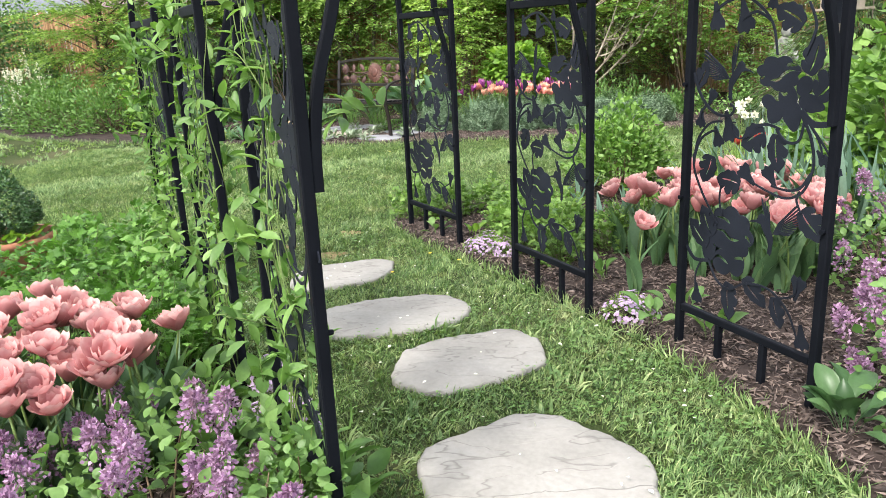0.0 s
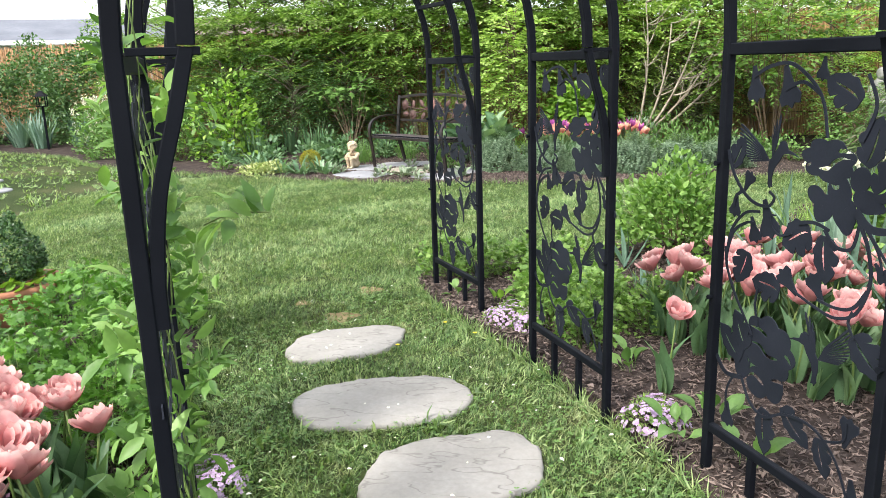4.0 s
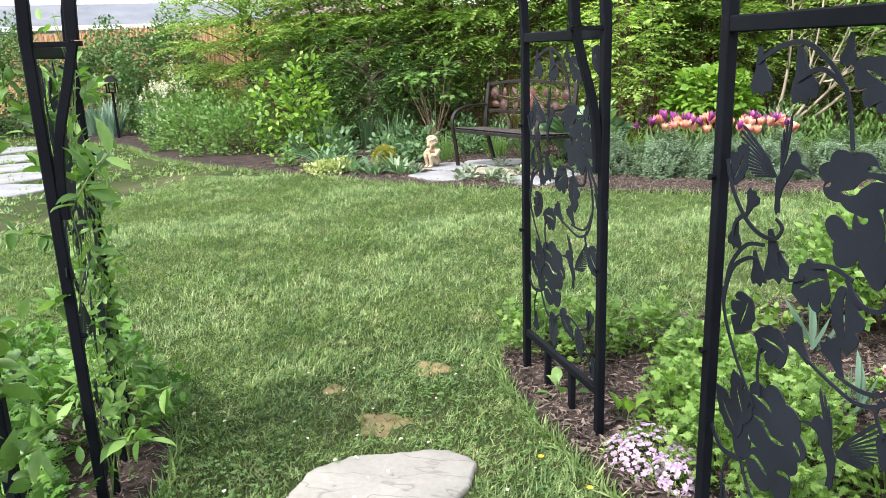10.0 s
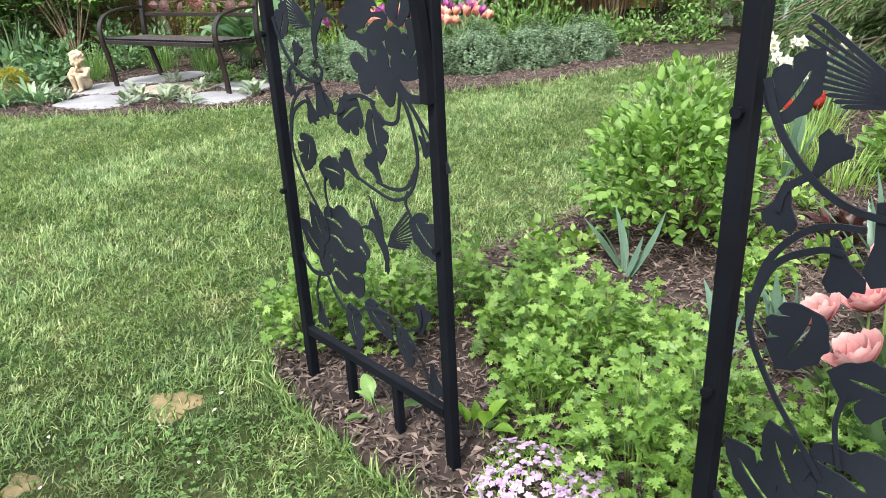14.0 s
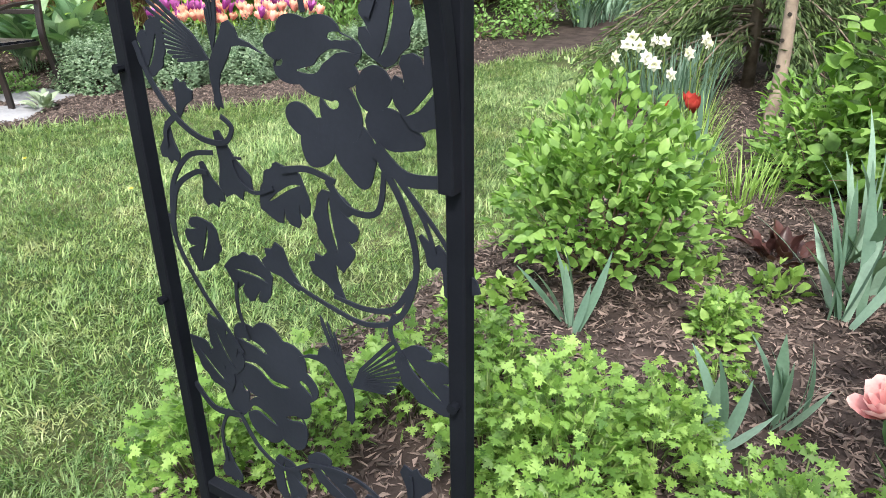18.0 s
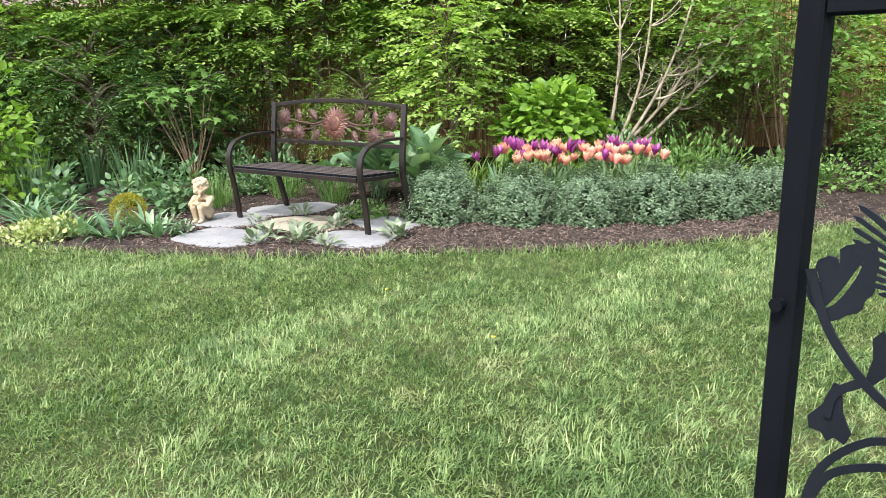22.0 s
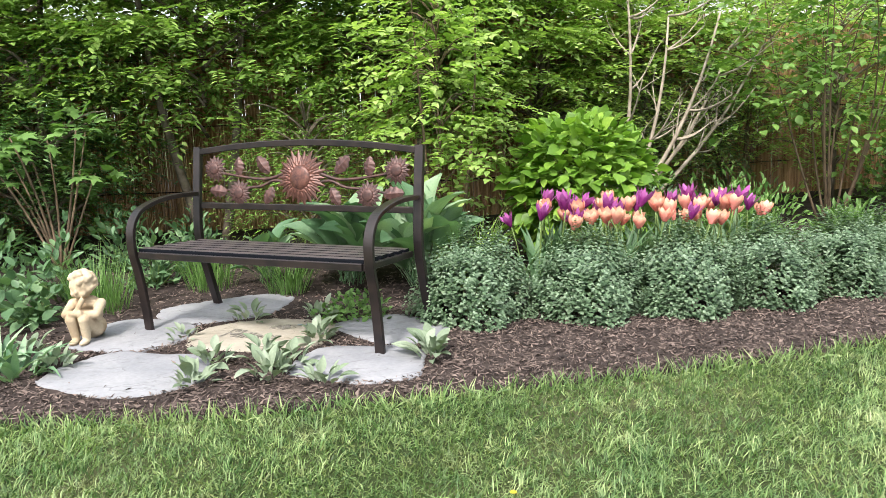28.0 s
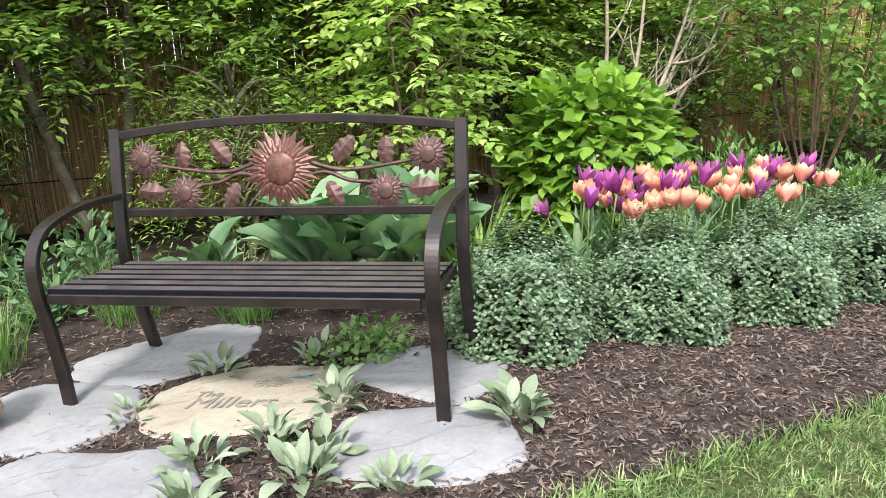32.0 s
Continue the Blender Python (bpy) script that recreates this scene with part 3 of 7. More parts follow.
def cut_bird(bm, u, z, s, flip, lead, reach):
    """A hovering hummingbird: body with head, beak and tail, and two wings whose feathers part like a comb."""
    def put(pts):
        outline_plate(bm, [(u + flip * s * a, z + s * b) for a, b in pts])

    def wing(x, y, length, lead, sweep, n):
        pts = [(x - 0.05, y - 0.06)]
        d0 = (math.cos(radians(lead)), math.sin(radians(lead)))
        pts += [(x + d0[0] * length * f + 0.04 * d0[1], y + d0[1] * length * f - 0.04 * d0[0]) for f in (0.3, 0.6, 0.9)]
        for k in range(n):
            f = k / (n - 1)
            a = radians(lead + sweep * f)
            b = length * (1.0 - 0.5 * f ** 1.3)
            d, e = (math.cos(a), math.sin(a)), (-math.sin(a), math.cos(a))
            w = 0.5 * length * abs(radians(sweep)) / n * 0.5 * (1 if sweep > 0 else -1)
            pts += [(x + d[0] * b - e[0] * w, y + d[1] * b - e[1] * w), (x + d[0] * (b + 0.05), y + d[1] * (b + 0.05)), (x + d[0] * b + e[0] * w, y + d[1] * b + e[1] * w)]
            if k < n - 1:
                a2 = radians(lead + sweep * (f + 0.5 / (n - 1)))
                r2 = b * 0.3
                pts.append((x + math.cos(a2) * r2, y + math.sin(a2) * r2))
        put(pts)
    put([(0.98, 0.06), (0.78, 0.17), (0.6, 0.22), (0.56, 0.34), (0.46, 0.42), (0.35, 0.38), (0.28, 0.24), (0.16, 0.08), (0.02, -0.12), (0.0, -0.34), (0.03, -0.5), (0.02, -0.64), (0.08, -0.74), (0.11, -0.68), (0.17, -0.7),
         (0.14, -0.46), (0.2, -0.26), (0.36, -0.06), (0.46, 0.1), (0.6, 0.13), (0.78, 0.12)])
    wing(0.16, 0.05, 0.7 * reach, lead - 64, 18, 4)
    wing(0.08, -0.04, reach, lead, 44, 11)


PANEL = {}


def to_panel(bm):
    """Gives the flat outlines their thickness and turns them from (u, z) to the arch: u from the back post."""
    bmesh.ops.triangulate(bm, faces=bm.faces)
    for f in bm.faces:
        f.normal_update()
        if f.normal.z < 0:
            f.normal_flip()
    made = bmesh.ops.extrude_face_region(bm, geom=bm.faces[:])
    bmesh.ops.translate(bm, vec=(0, 0, 0.0025), verts=[v for v in made["geom"] if isinstance(v, bmesh.types.BMVert)])
    bmesh.ops.transform(bm, matrix=Matrix(((0, 0, 1, 0), (-1, 0, 0, ARCH_L), (0, 1, 0, 0), (0, 0, 0, 1))), verts=bm.verts)
    return bm


def scrolls(stem):
    stem([(0.1, 1.26), (0.17, 1.29), (0.25, 1.29), (0.34, 1.22), (0.37, 1.12)], 0.009, 0.006)
    stem([(0.22, 1.23), (0.28, 1.25), (0.34, 1.22)], 0.009, 0.006)
    stem([(0.47, 1.12), (0.5, 1.2), (0.47, 1.27)], 0.009, 0.006)
    stem([(0.09, 0.955), (0.06, 0.93), (0.055, 0.9)], 0.009, 0.006)
    stem([(0.035, 0.74), (0.05, 0.83), (0.1, 0.89), (0.16, 0.905)], 0.009, 0.006)
    stem([(0.035, 0.76), (0.06, 0.83), (0.11, 0.865), (0.14, 0.87)], 0.009, 0.006)
    stem([(0.28, 0.87), (0.24, 0.855), (0.21, 0.87), (0.2, 0.9), (0.22, 0.905)], 0.006, 0.003)
    stem([(0.3, 0.9), (0.35, 0.91), (0.4, 0.9)], 0.009, 0.006)
    stem([(0.385, 0.9), (0.42, 0.865), (0.47, 0.87), (0.485, 0.93)], 0.009, 0.006)
    stem([(0.47, 0.96), (0.52, 0.925), (0.6, 0.935)], 0.02, 0.012)
    stem([(0.48, 0.94), (0.515, 0.88), (0.53, 0.8), (0.5, 0.72), (0.44, 0.69), (0.37, 0.7), (0.3, 0.72)], 0.009, 0.005)
    stem([(0.525, 0.78), (0.49, 0.73), (0.44, 0.715), (0.38, 0.72)], 0.009, 0.005)
    stem([(0.49, 0.94), (0.54, 0.88), (0.56, 0.83)], 0.006, 0.004)
    stem([(0.5, 0.93), (0.565, 0.86), (0.585, 0.83)], 0.006, 0.004)
    stem([(0.03, 0.78), (0.04, 0.72), (0.08, 0.65), (0.12, 0.6), (0.16, 0.55)], 0.008, 0.006)
    stem([(0.17, 0.69), (0.165, 0.64), (0.18, 0.58)], 0.006, 0.005)
    stem([(0.49, 0.72), (0.48, 0.69), (0.5, 0.655)], 0.007, 0.005)
    stem([(0.015, 0.44), (0.06, 0.4), (0.13, 0.41)], 0.012, 0.01)
    stem([(0.13, 0.41), (0.17, 0.35), (0.23, 0.33), (0.3, 0.37), (0.4, 0.38), (0.48, 0.33), (0.53, 0.24)], 0.008, 0.005)
    stem([(0.1, 0.41), (0.07, 0.35), (0.07, 0.28)], 0.006, 0.005)
    stem([(0.44, 0.36), (0.5, 0.39), (0.505, 0.44)], 0.006, 0.004)


def motifs(put):
    """The figures of the picture: put(name, maker, arguments of it)."""
    put("steel_bud", (cut_bud, 0.1, 1.29, 0.094, -80))
    put("steel_bud", (cut_bud, 0.215, 1.29, 0.105, -75))
    put("steel_bud", (cut_bud, 0.34, 1.31, 0.055, -95))
    put("steel_bud", (cut_bud, 0.57, 1.31, 0.088, -100))
    put("steel_leaf", (cut_leaf, 0.455, 1.205, 0.118, 152, 0.7))
    put("steel_leaf", (cut_leaf, 0.52, 1.3, 0.106, -60, 0.62))
    put("hummingbird", (cut_bird, 0.176, 1.055, 0.112, 1, 146, 1.3))
    put("steel_leaf", (cut_leaf, 0.03, 1.012, 0.1, 60, 0.6))
    put("steel_bud", (cut_bud, 0.09, 0.95, 0.061, 65))
    put("steel_bud", (cut_bud, 0.06, 0.94, 0.066, -95))
    put("steel_bud", (cut_bud, 0.17, 0.94, 0.105, -70))
    put("steel_bud", (cut_bud, 0.125, 0.885, 0.072, -70))
    put("steel_leaf", (cut_leaf, 0.34, 0.885, 0.106, 210, 0.88))
    put("steel_leaf", (cut_leaf, 0.48, 1.065, 0.118, 73, 0.65))
    put("steel_leaf", (cut_leaf, 0.515, 1.0, 0.122, 48, 0.75))
    put("steel_leaf", (cut_leaf, 0.385, 0.885, 0.122, -83, 0.62))
    put("steel_bud", (cut_bud, 0.535, 0.85, 0.05, -50))
    put("steel_bud", (cut_bud, 0.56, 0.84, 0.083, -55))
    put("steel_bud", (cut_bud, 0.31, 0.71, 0.083, 140))
    put("steel_bud", (cut_bud, 0.395, 0.715, 0.077, 125))
    put("steel_leaf", (cut_leaf, 0.115, 0.785, 0.106, -110, 0.75))
    put("steel_leaf", (cut_leaf, 0.25, 0.7, 0.106, 175, 0.78))
    put("steel_leaf", (cut_leaf, 0.14, 0.5, 0.117, 120, 0.62))
    put("steel_leaf", (cut_leaf, 0.12, 0.46, 0.127, 140, 0.56))
    put("hummingbird", (cut_bird, 0.4, 0.575, 0.115, -1, 132, 1.2))
    put("steel_leaf", (cut_leaf, 0.495, 0.665, 0.127, -42, 0.69))
    put("steel_bud", (cut_bud, 0.07, 0.31, 0.077, -85))
    put("steel_leaf", (cut_leaf, 0.225, 0.355, 0.138, -85, 0.53))
    put("steel_leaf", (cut_leaf, 0.29, 0.39, 0.127, -38, 0.53))
    put("steel_leaf", (cut_leaf, 0.42, 0.36, 0.106, -70, 0.56))
    put("steel_bud", (cut_bud, 0.5, 0.37, 0.083, 80))
    put("steel_bud", (cut_bud, 0.53, 0.3, 0.083, -80))
    put("steel_flower", (cut_blob, 0.372, 1.067, 0.078, 0.049, -2, 7, 0.2, 0, [[(0.455, 1.1), (0.428, 1.1), (0.4, 1.09)], [(0.452, 1.072), (0.415, 1.075), (0.389, 1.062), (0.374, 1.048), (0.343, 1.044)], [(0.28, 1.04), (0.3, 1.05), (0.315, 1.056)]]),
        (cut_blob, 0.414, 0.996, 0.042, 0.034, -70, 3, 0.05, 0, [[(0.385, 1.01), (0.4, 1.004), (0.412, 1.01)]]), (cut_blob, 0.471, 1.032, 0.031, 0.027, 55, 3, 0.04, 0, []), (cut_blob, 0.345, 0.977, 0.031, 0.022, 150, 3, 0.05, 0, []),
        (cut_blob, 0.371, 0.95, 0.036, 0.03, -120, 3, 0.03, 0.12, []), (cut_blob, 0.434, 0.948, 0.038, 0.035, -76, 3, 0.03, 0.42, [[(0.405, 0.962), (0.424, 0.975), (0.447, 0.973)]]), (cut_blob, 0.492, 0.984, 0.038, 0.027, -14, 3, 0.03, 0.45, []))
    put("steel_flower", (cut_blob, 0.220, 0.532, 0.095, 0.082, -19, 8, 0.18, 0, [[(0.149, 0.571), (0.184, 0.574), (0.215, 0.562)], [(0.136, 0.526), (0.182, 0.53), (0.219, 0.508), (0.259, 0.511)], [(0.317, 0.508), (0.3, 0.526), (0.281, 0.531)]]), (cut_blob, 0.123, 0.461, 0.057, 0.032, -94, 4, 0.04, 0, [[(0.17, 0.537), (0.156, 0.497), (0.164, 0.464)]]), (cut_blob, 0.189, 0.418, 0.045, 0.044, -93, 4, 0.05, 0, [[(0.129, 0.419), (0.171, 0.436), (0.216, 0.417)]]), (cut_blob, 0.252, 0.425, 0.043, 0.035, -95, 4, 0.05, 0, [[(0.295, 0.449), (0.277, 0.46), (0.241, 0.443)]]))


def cut_panel(arch, x):
    """The cut-steel picture between two posts: scrolled stems that carry leaves, buds, flowers and birds."""
    label = "dark cut-steel picture of flowers, leaves and hummingbirds"
    if not PANEL:
        bm = bmesh.new()
        cut_stem(bm, [(0.02, 1.06), (0.045, 1.0), (0.09, 0.95), (0.14, 0.925), (0.19, 0.925), (0.21, 0.95), (0.19, 0.965)], 0.011, 0.007)
        PANEL["scroll"] = part("cut_panel", to_panel(bm), PLATE, arch, label)
        PANEL["figures"] = []

        def stem(points, w0, w1):
            bm = bmesh.new()
            cut_stem(bm, points, w0 * 1.15, w1 * 1.25)
            PANEL["figures"].append(part("steel_stem", to_panel(bm), PLATE, PANEL["scroll"]))
        scrolls(stem)

        def put(name, *makers):
            bm = bmesh.new()
            for maker, *args in makers:
                maker(bm, *args)
            PANEL["figures"].append(part(name, to_panel(bm), PLATE, PANEL["scroll"]))
        motifs(put)
        PANEL["scroll"].location = (x, 0, 0)
    else:
        panel = share("cut_panel", PANEL["scroll"], pose(x, 0, 0), arch, label)
        for fig in PANEL["figures"]:
            share(fig.name.split(".")[0], fig, pose(0, 0, 0), panel)


def arches():
    garden_arch(pose(1.168, 2.2, 0, 0, 0, 24.5), 1.53, "black iron garden arch with cut-steel floral side panels")
    garden_arch(pose(0.645, 3.13, 0, 0, 0, 26.5), 1.48, "black iron garden arch in mulch, vines on one side")
    garden_arch(pose(0.112, 4.28, 0, 0, 0, 30.3), 1.515, "black iron garden arch opening onto the lawn")


arches()

# ---- bench ----
def garden_bench():
    """Local: x along the seat from the centre, y to the back, the front feet at y = 0."""
    W, D = 1.31, 0.5
    bench = thing("garden_bench", pose(-1.14, 9.78, 0.035, 0, 0, -38.8), "bronzed black steel garden bench with copper sunflower back on flagstones", "bench")
    for s in (-1, 1):
        x = s * W / 2
        g = Geo()
        path = spline([(x, 0.0, 0), (x, -0.012, 0.14), (x, -0.035, 0.3), (x, -0.06, 0.42), (x, -0.055, 0.53), (x, 0.0, 0.605), (x, 0.1, 0.64), (x, 0.24, 0.655), (x, 0.43, 0.65)], 6)
        g.bar(path, 0.045, 0.022, np.stack([np.zeros(len(path)), *np.gradient(path, axis=0)[:, [2, 1]].T * np.array([[-1], [1]])], -1))
        g.make("arm_leg", BRONZE, bench, "bowed steel arm running down into the front leg", smooth=False)
        g = Geo()
        xb = x + s * 0.008
        path = spline([(xb, D + 0.05, 0), (xb, D - 0.01, 0.2), (xb, D - 0.06, 0.4), (xb, D - 0.045, 0.62), (xb, D - 0.005, 0.895)], 6)
        g.bar(path, 0.045, 0.03, (0, 1, 0.05))
        g.make("back_post", BRONZE, bench, smooth=False)
        g = Geo()
        g.bar([(x - s * 0.03, -0.05, 0.4), (x - s * 0.03, 0.2, 0.385), (x - s * 0.03, D - 0.08, 0.372)], 0.028, 0.03)
        g.make("seat_rail", BRONZE, bench, smooth=False)
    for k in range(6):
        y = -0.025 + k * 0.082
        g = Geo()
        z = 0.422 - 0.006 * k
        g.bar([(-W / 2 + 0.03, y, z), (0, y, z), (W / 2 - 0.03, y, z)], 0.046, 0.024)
        # level faces take the paler sky-lit colour, edges near-black for the shaded gaps
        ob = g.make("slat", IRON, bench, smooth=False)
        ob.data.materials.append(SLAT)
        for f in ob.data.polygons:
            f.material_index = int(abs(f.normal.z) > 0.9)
    g = Geo()
    g.bar([(-W / 2 + 0.04, -0.056, 0.402), (W / 2 - 0.04, -0.056, 0.402)], 0.014, 0.034)
    g.make("front_rail", BRONZE, bench, smooth=False)

    def back_y(z):
        return D - 0.05 + 0.12 * (z - 0.5)
    xs = np.linspace(-W / 2 + 0.014, W / 2 - 0.014, 17)
    g = Geo()
    zt = 0.872 + 0.042 * (1 - (xs / xs[-1]) ** 2)
    g.bar(np.stack([xs, back_y(zt), zt], -1), 0.03, 0.032, (0, 0, 1))
    g.make("top_rail", BRONZE, bench, smooth=False)
    g = Geo()
    g.bar(np.stack([xs, np.full(17, back_y(0.6)), np.full(17, 0.582)], -1), 0.026, 0.032, (0, 0, 1))
    g.make("lower_back_rail", BRONZE, bench, smooth=False)

    tilt = pose(0, back_y(0.73), 0.73, 90 - 7, 0, 0)

    def flower(name, u, z, r, n, label, metal=COPPER):
        bm = bmesh.new()
        bmesh.ops.create_uvsphere(bm, u_segments=20, v_segments=10, radius=r * 0.42)
        for v in bm.verts:
            a, q = math.atan2(v.co.y, v.co.x), v.co.xy.length / (r * 0.42)
            v.co.z = v.co.z * 0.25 + 0.003 * math.sin(a * 9 + q * 12) * math.cos(q * 22)
        heart = part(name, bm, metal, bench, label, smooth=True)
        heart.matrix_basis = tilt @ pose(u, z, 0.02)
        w = 5.2 / n
        bm = bmesh.new()
        pts = [(0.25, -w * 0.4, 0.04), (0.6, -w * 0.55, 0.03), (1.0, 0, -0.03), (0.6, w * 0.55, 0.03), (0.25, w * 0.4, 0.04), (0.55, 0, 0.09)]
        vs = [bm.verts.new((p * r, q * r, h * r)) for p, q, h in pts]
        for i, j in ((0, 1), (1, 2), (2, 3), (3, 4), (4, 0)):
            bm.faces.new((vs[i], vs[j], vs[5]))
        first = part("petal", bm, metal, heart)
        for ring, (size, off, lift) in enumerate(((1.0, 0, -0.012), (0.8, 0.5, -0.006))):
            for k in range(n):
                m = pose(0, 0, lift, 0, 0, 360 * (k + off) / n) @ Matrix.Scale(size * (0.94 + 0.12 * ((k * 7) % 5) / 5), 4)
                if ring + k == 0:
                    first.matrix_basis = m
                else:
                    share("petal", first, m, heart)

    flower("sunflower", 0, 0.005, 0.15, 22, "large copper sunflower in the bench back")
    for u, z in ((-0.545, 0.05), (-0.385, -0.078), (0.39, -0.08), (0.545, 0.045)):
        flower("small_flower", u, z, 0.075, 15, "small bronze flower in the bench back", DARK_COPPER)
    for s in (-1, 1):
        for path in ([(0.1, 0.03), (0.2, 0.0), (0.3, 0.0), (0.45, 0.02), (0.56, 0.04)], [(0.1, -0.02), (0.17, -0.01), (0.25, -0.04), (0.34, -0.05), (0.5, -0.07)]):
            g = Geo()
            p = spline([(s * a, b, 0.0) for a, b in path], 5)
            g.tube(p, np.linspace(0.009, 0.006, len(p)), 6)
            g.make("vine_rod", DARK_COPPER, bench).matrix_basis = tilt
        for u, z, turn, l in ((0.2, 0.03, 48, 0.115), (0.39, 0.01, 88, 0.105), (0.175, -0.045, -62, 0.105), (0.47, -0.075, 5, 0.115)):
            bm = bmesh.new()
            rows = []
            for i, f in enumerate(np.linspace(0, 1, 9)):
                w = l * 0.3 * math.sin(math.pi * min(1, f * 0.96 + 0.04)) ** 0.7 * (1.12 if i % 2 else 0.86)
                rows.append([bm.verts.new((f * l, -w, 0.0)), bm.verts.new((f * l, 0, 0.012 * math.sin(math.pi * f))), bm.verts.new((f * l, w, 0.0))])
            for lo, hi in zip(rows, rows[1:]):
                for k in (0, 1):
                    bm.faces.new((lo[k], lo[k + 1], hi[k + 1], hi[k]))
            made = bmesh.ops.extrude_face_region(bm, geom=bm.faces[:])
            bmesh.ops.translate(bm, vec=(0, 0, -0.004), verts=[v for v in made["geom"] if isinstance(v, bmesh.types.BMVert)])
            lf = part("leaf", bm, DARK_COPPER, bench)
            lf.matrix_basis = tilt @ pose(s * u, z, 0.004, 0, 0, turn if s > 0 else 180 - turn)
    return bench


garden_bench()

# ---- flagstones, statue ----
def flagstone(x, y, z, rx, ry, turn, thick, material, label, seed, group):
    """An irregular slab with a cleft, uneven top and chipped rim."""
    r = np.random.default_rng(seed)
    n = 72
    a = np.arange(n) * 2 * np.pi / n
    # an uneven polygon, its corners worn round
    m = 8
    ca = (np.arange(m) + r.uniform(-0.28, 0.28, m)) * 2 * np.pi / m
    cr = r.uniform(0.93, 1.16, m) * (np.abs(np.cos(ca)) ** 3 + np.abs(np.sin(ca)) ** 3) ** (-1 / 3)
    cx, cy = cr * np.cos(ca), cr * np.sin(ca)
    rad = np.full(n, 9.0)
    for x0, y0, x1, y1 in zip(cx, cy, np.roll(cx, -1), np.roll(cy, -1)):
        den = np.cos(a) * (y1 - y0) - np.sin(a) * (x1 - x0)
        hit = (x0 * (y1 - y0) - y0 * (x1 - x0)) / np.where(np.abs(den) < 1e-6, 1e-6, den)
        f = (np.cos(a) * hit - x0) * (x1 - x0) + (np.sin(a) * hit - y0) * (y1 - y0)
        on = (hit > 0) & (f >= -1e-6) & (f <= (x1 - x0) ** 2 + (y1 - y0) ** 2 + 1e-6)
        rad = np.where(on, np.minimum(rad, hit), rad)
    rad = np.where(rad > 2, 1.0, rad)
    rad = np.convolve(np.tile(rad, 3), np.ones(5) / 5, "same")[n:2 * n]
    rough = np.convolve(np.tile(r.normal(0, 0.022, n), 3), (0.25, 0.5, 0.25), "same")[n:2 * n]
    g = Geo()
    rings = []
    for f, h in ((0.985, -thick), (1.0, -0.3 * thick), (0.985, -0.08 * thick), (0.955, 0.0), (0.7, 0.003), (0.35, 0.002)):
        rr = rad * f + rough * (f > 0.9)
        hh = h + (r.normal(0, 0.0012, n) if h >= 0 else r.normal(0, 0.003, n) * (h > -thick))
        rings.append(np.stack([rx * rr * np.cos(a), ry * rr * np.sin(a), np.full(n, h) + hh - h], -1))
    v = np.concatenate(rings + [np.array([[0, 0, 0.003]])])
    m = len(rings)
    i, j = np.meshgrid(np.arange(m - 1), np.arange(n), indexing="ij")
    q = np.stack([i * n + j, i * n + (j + 1) % n, (i + 1) * n + (j + 1) % n, (i + 1) * n + j], -1).reshape(-1, 4)
    k = np.arange(n)
    g.add(v, [q, np.stack([(m - 1) * n + k, (m - 1) * n + (k + 1) % n, np.full(n, m * n)], -1)])
    ob = g.make("flagstone", material)
    ob.matrix_basis = pose(x, y, z, 0, 0, turn)
    return tagged(ob, label, "flagstone", group)


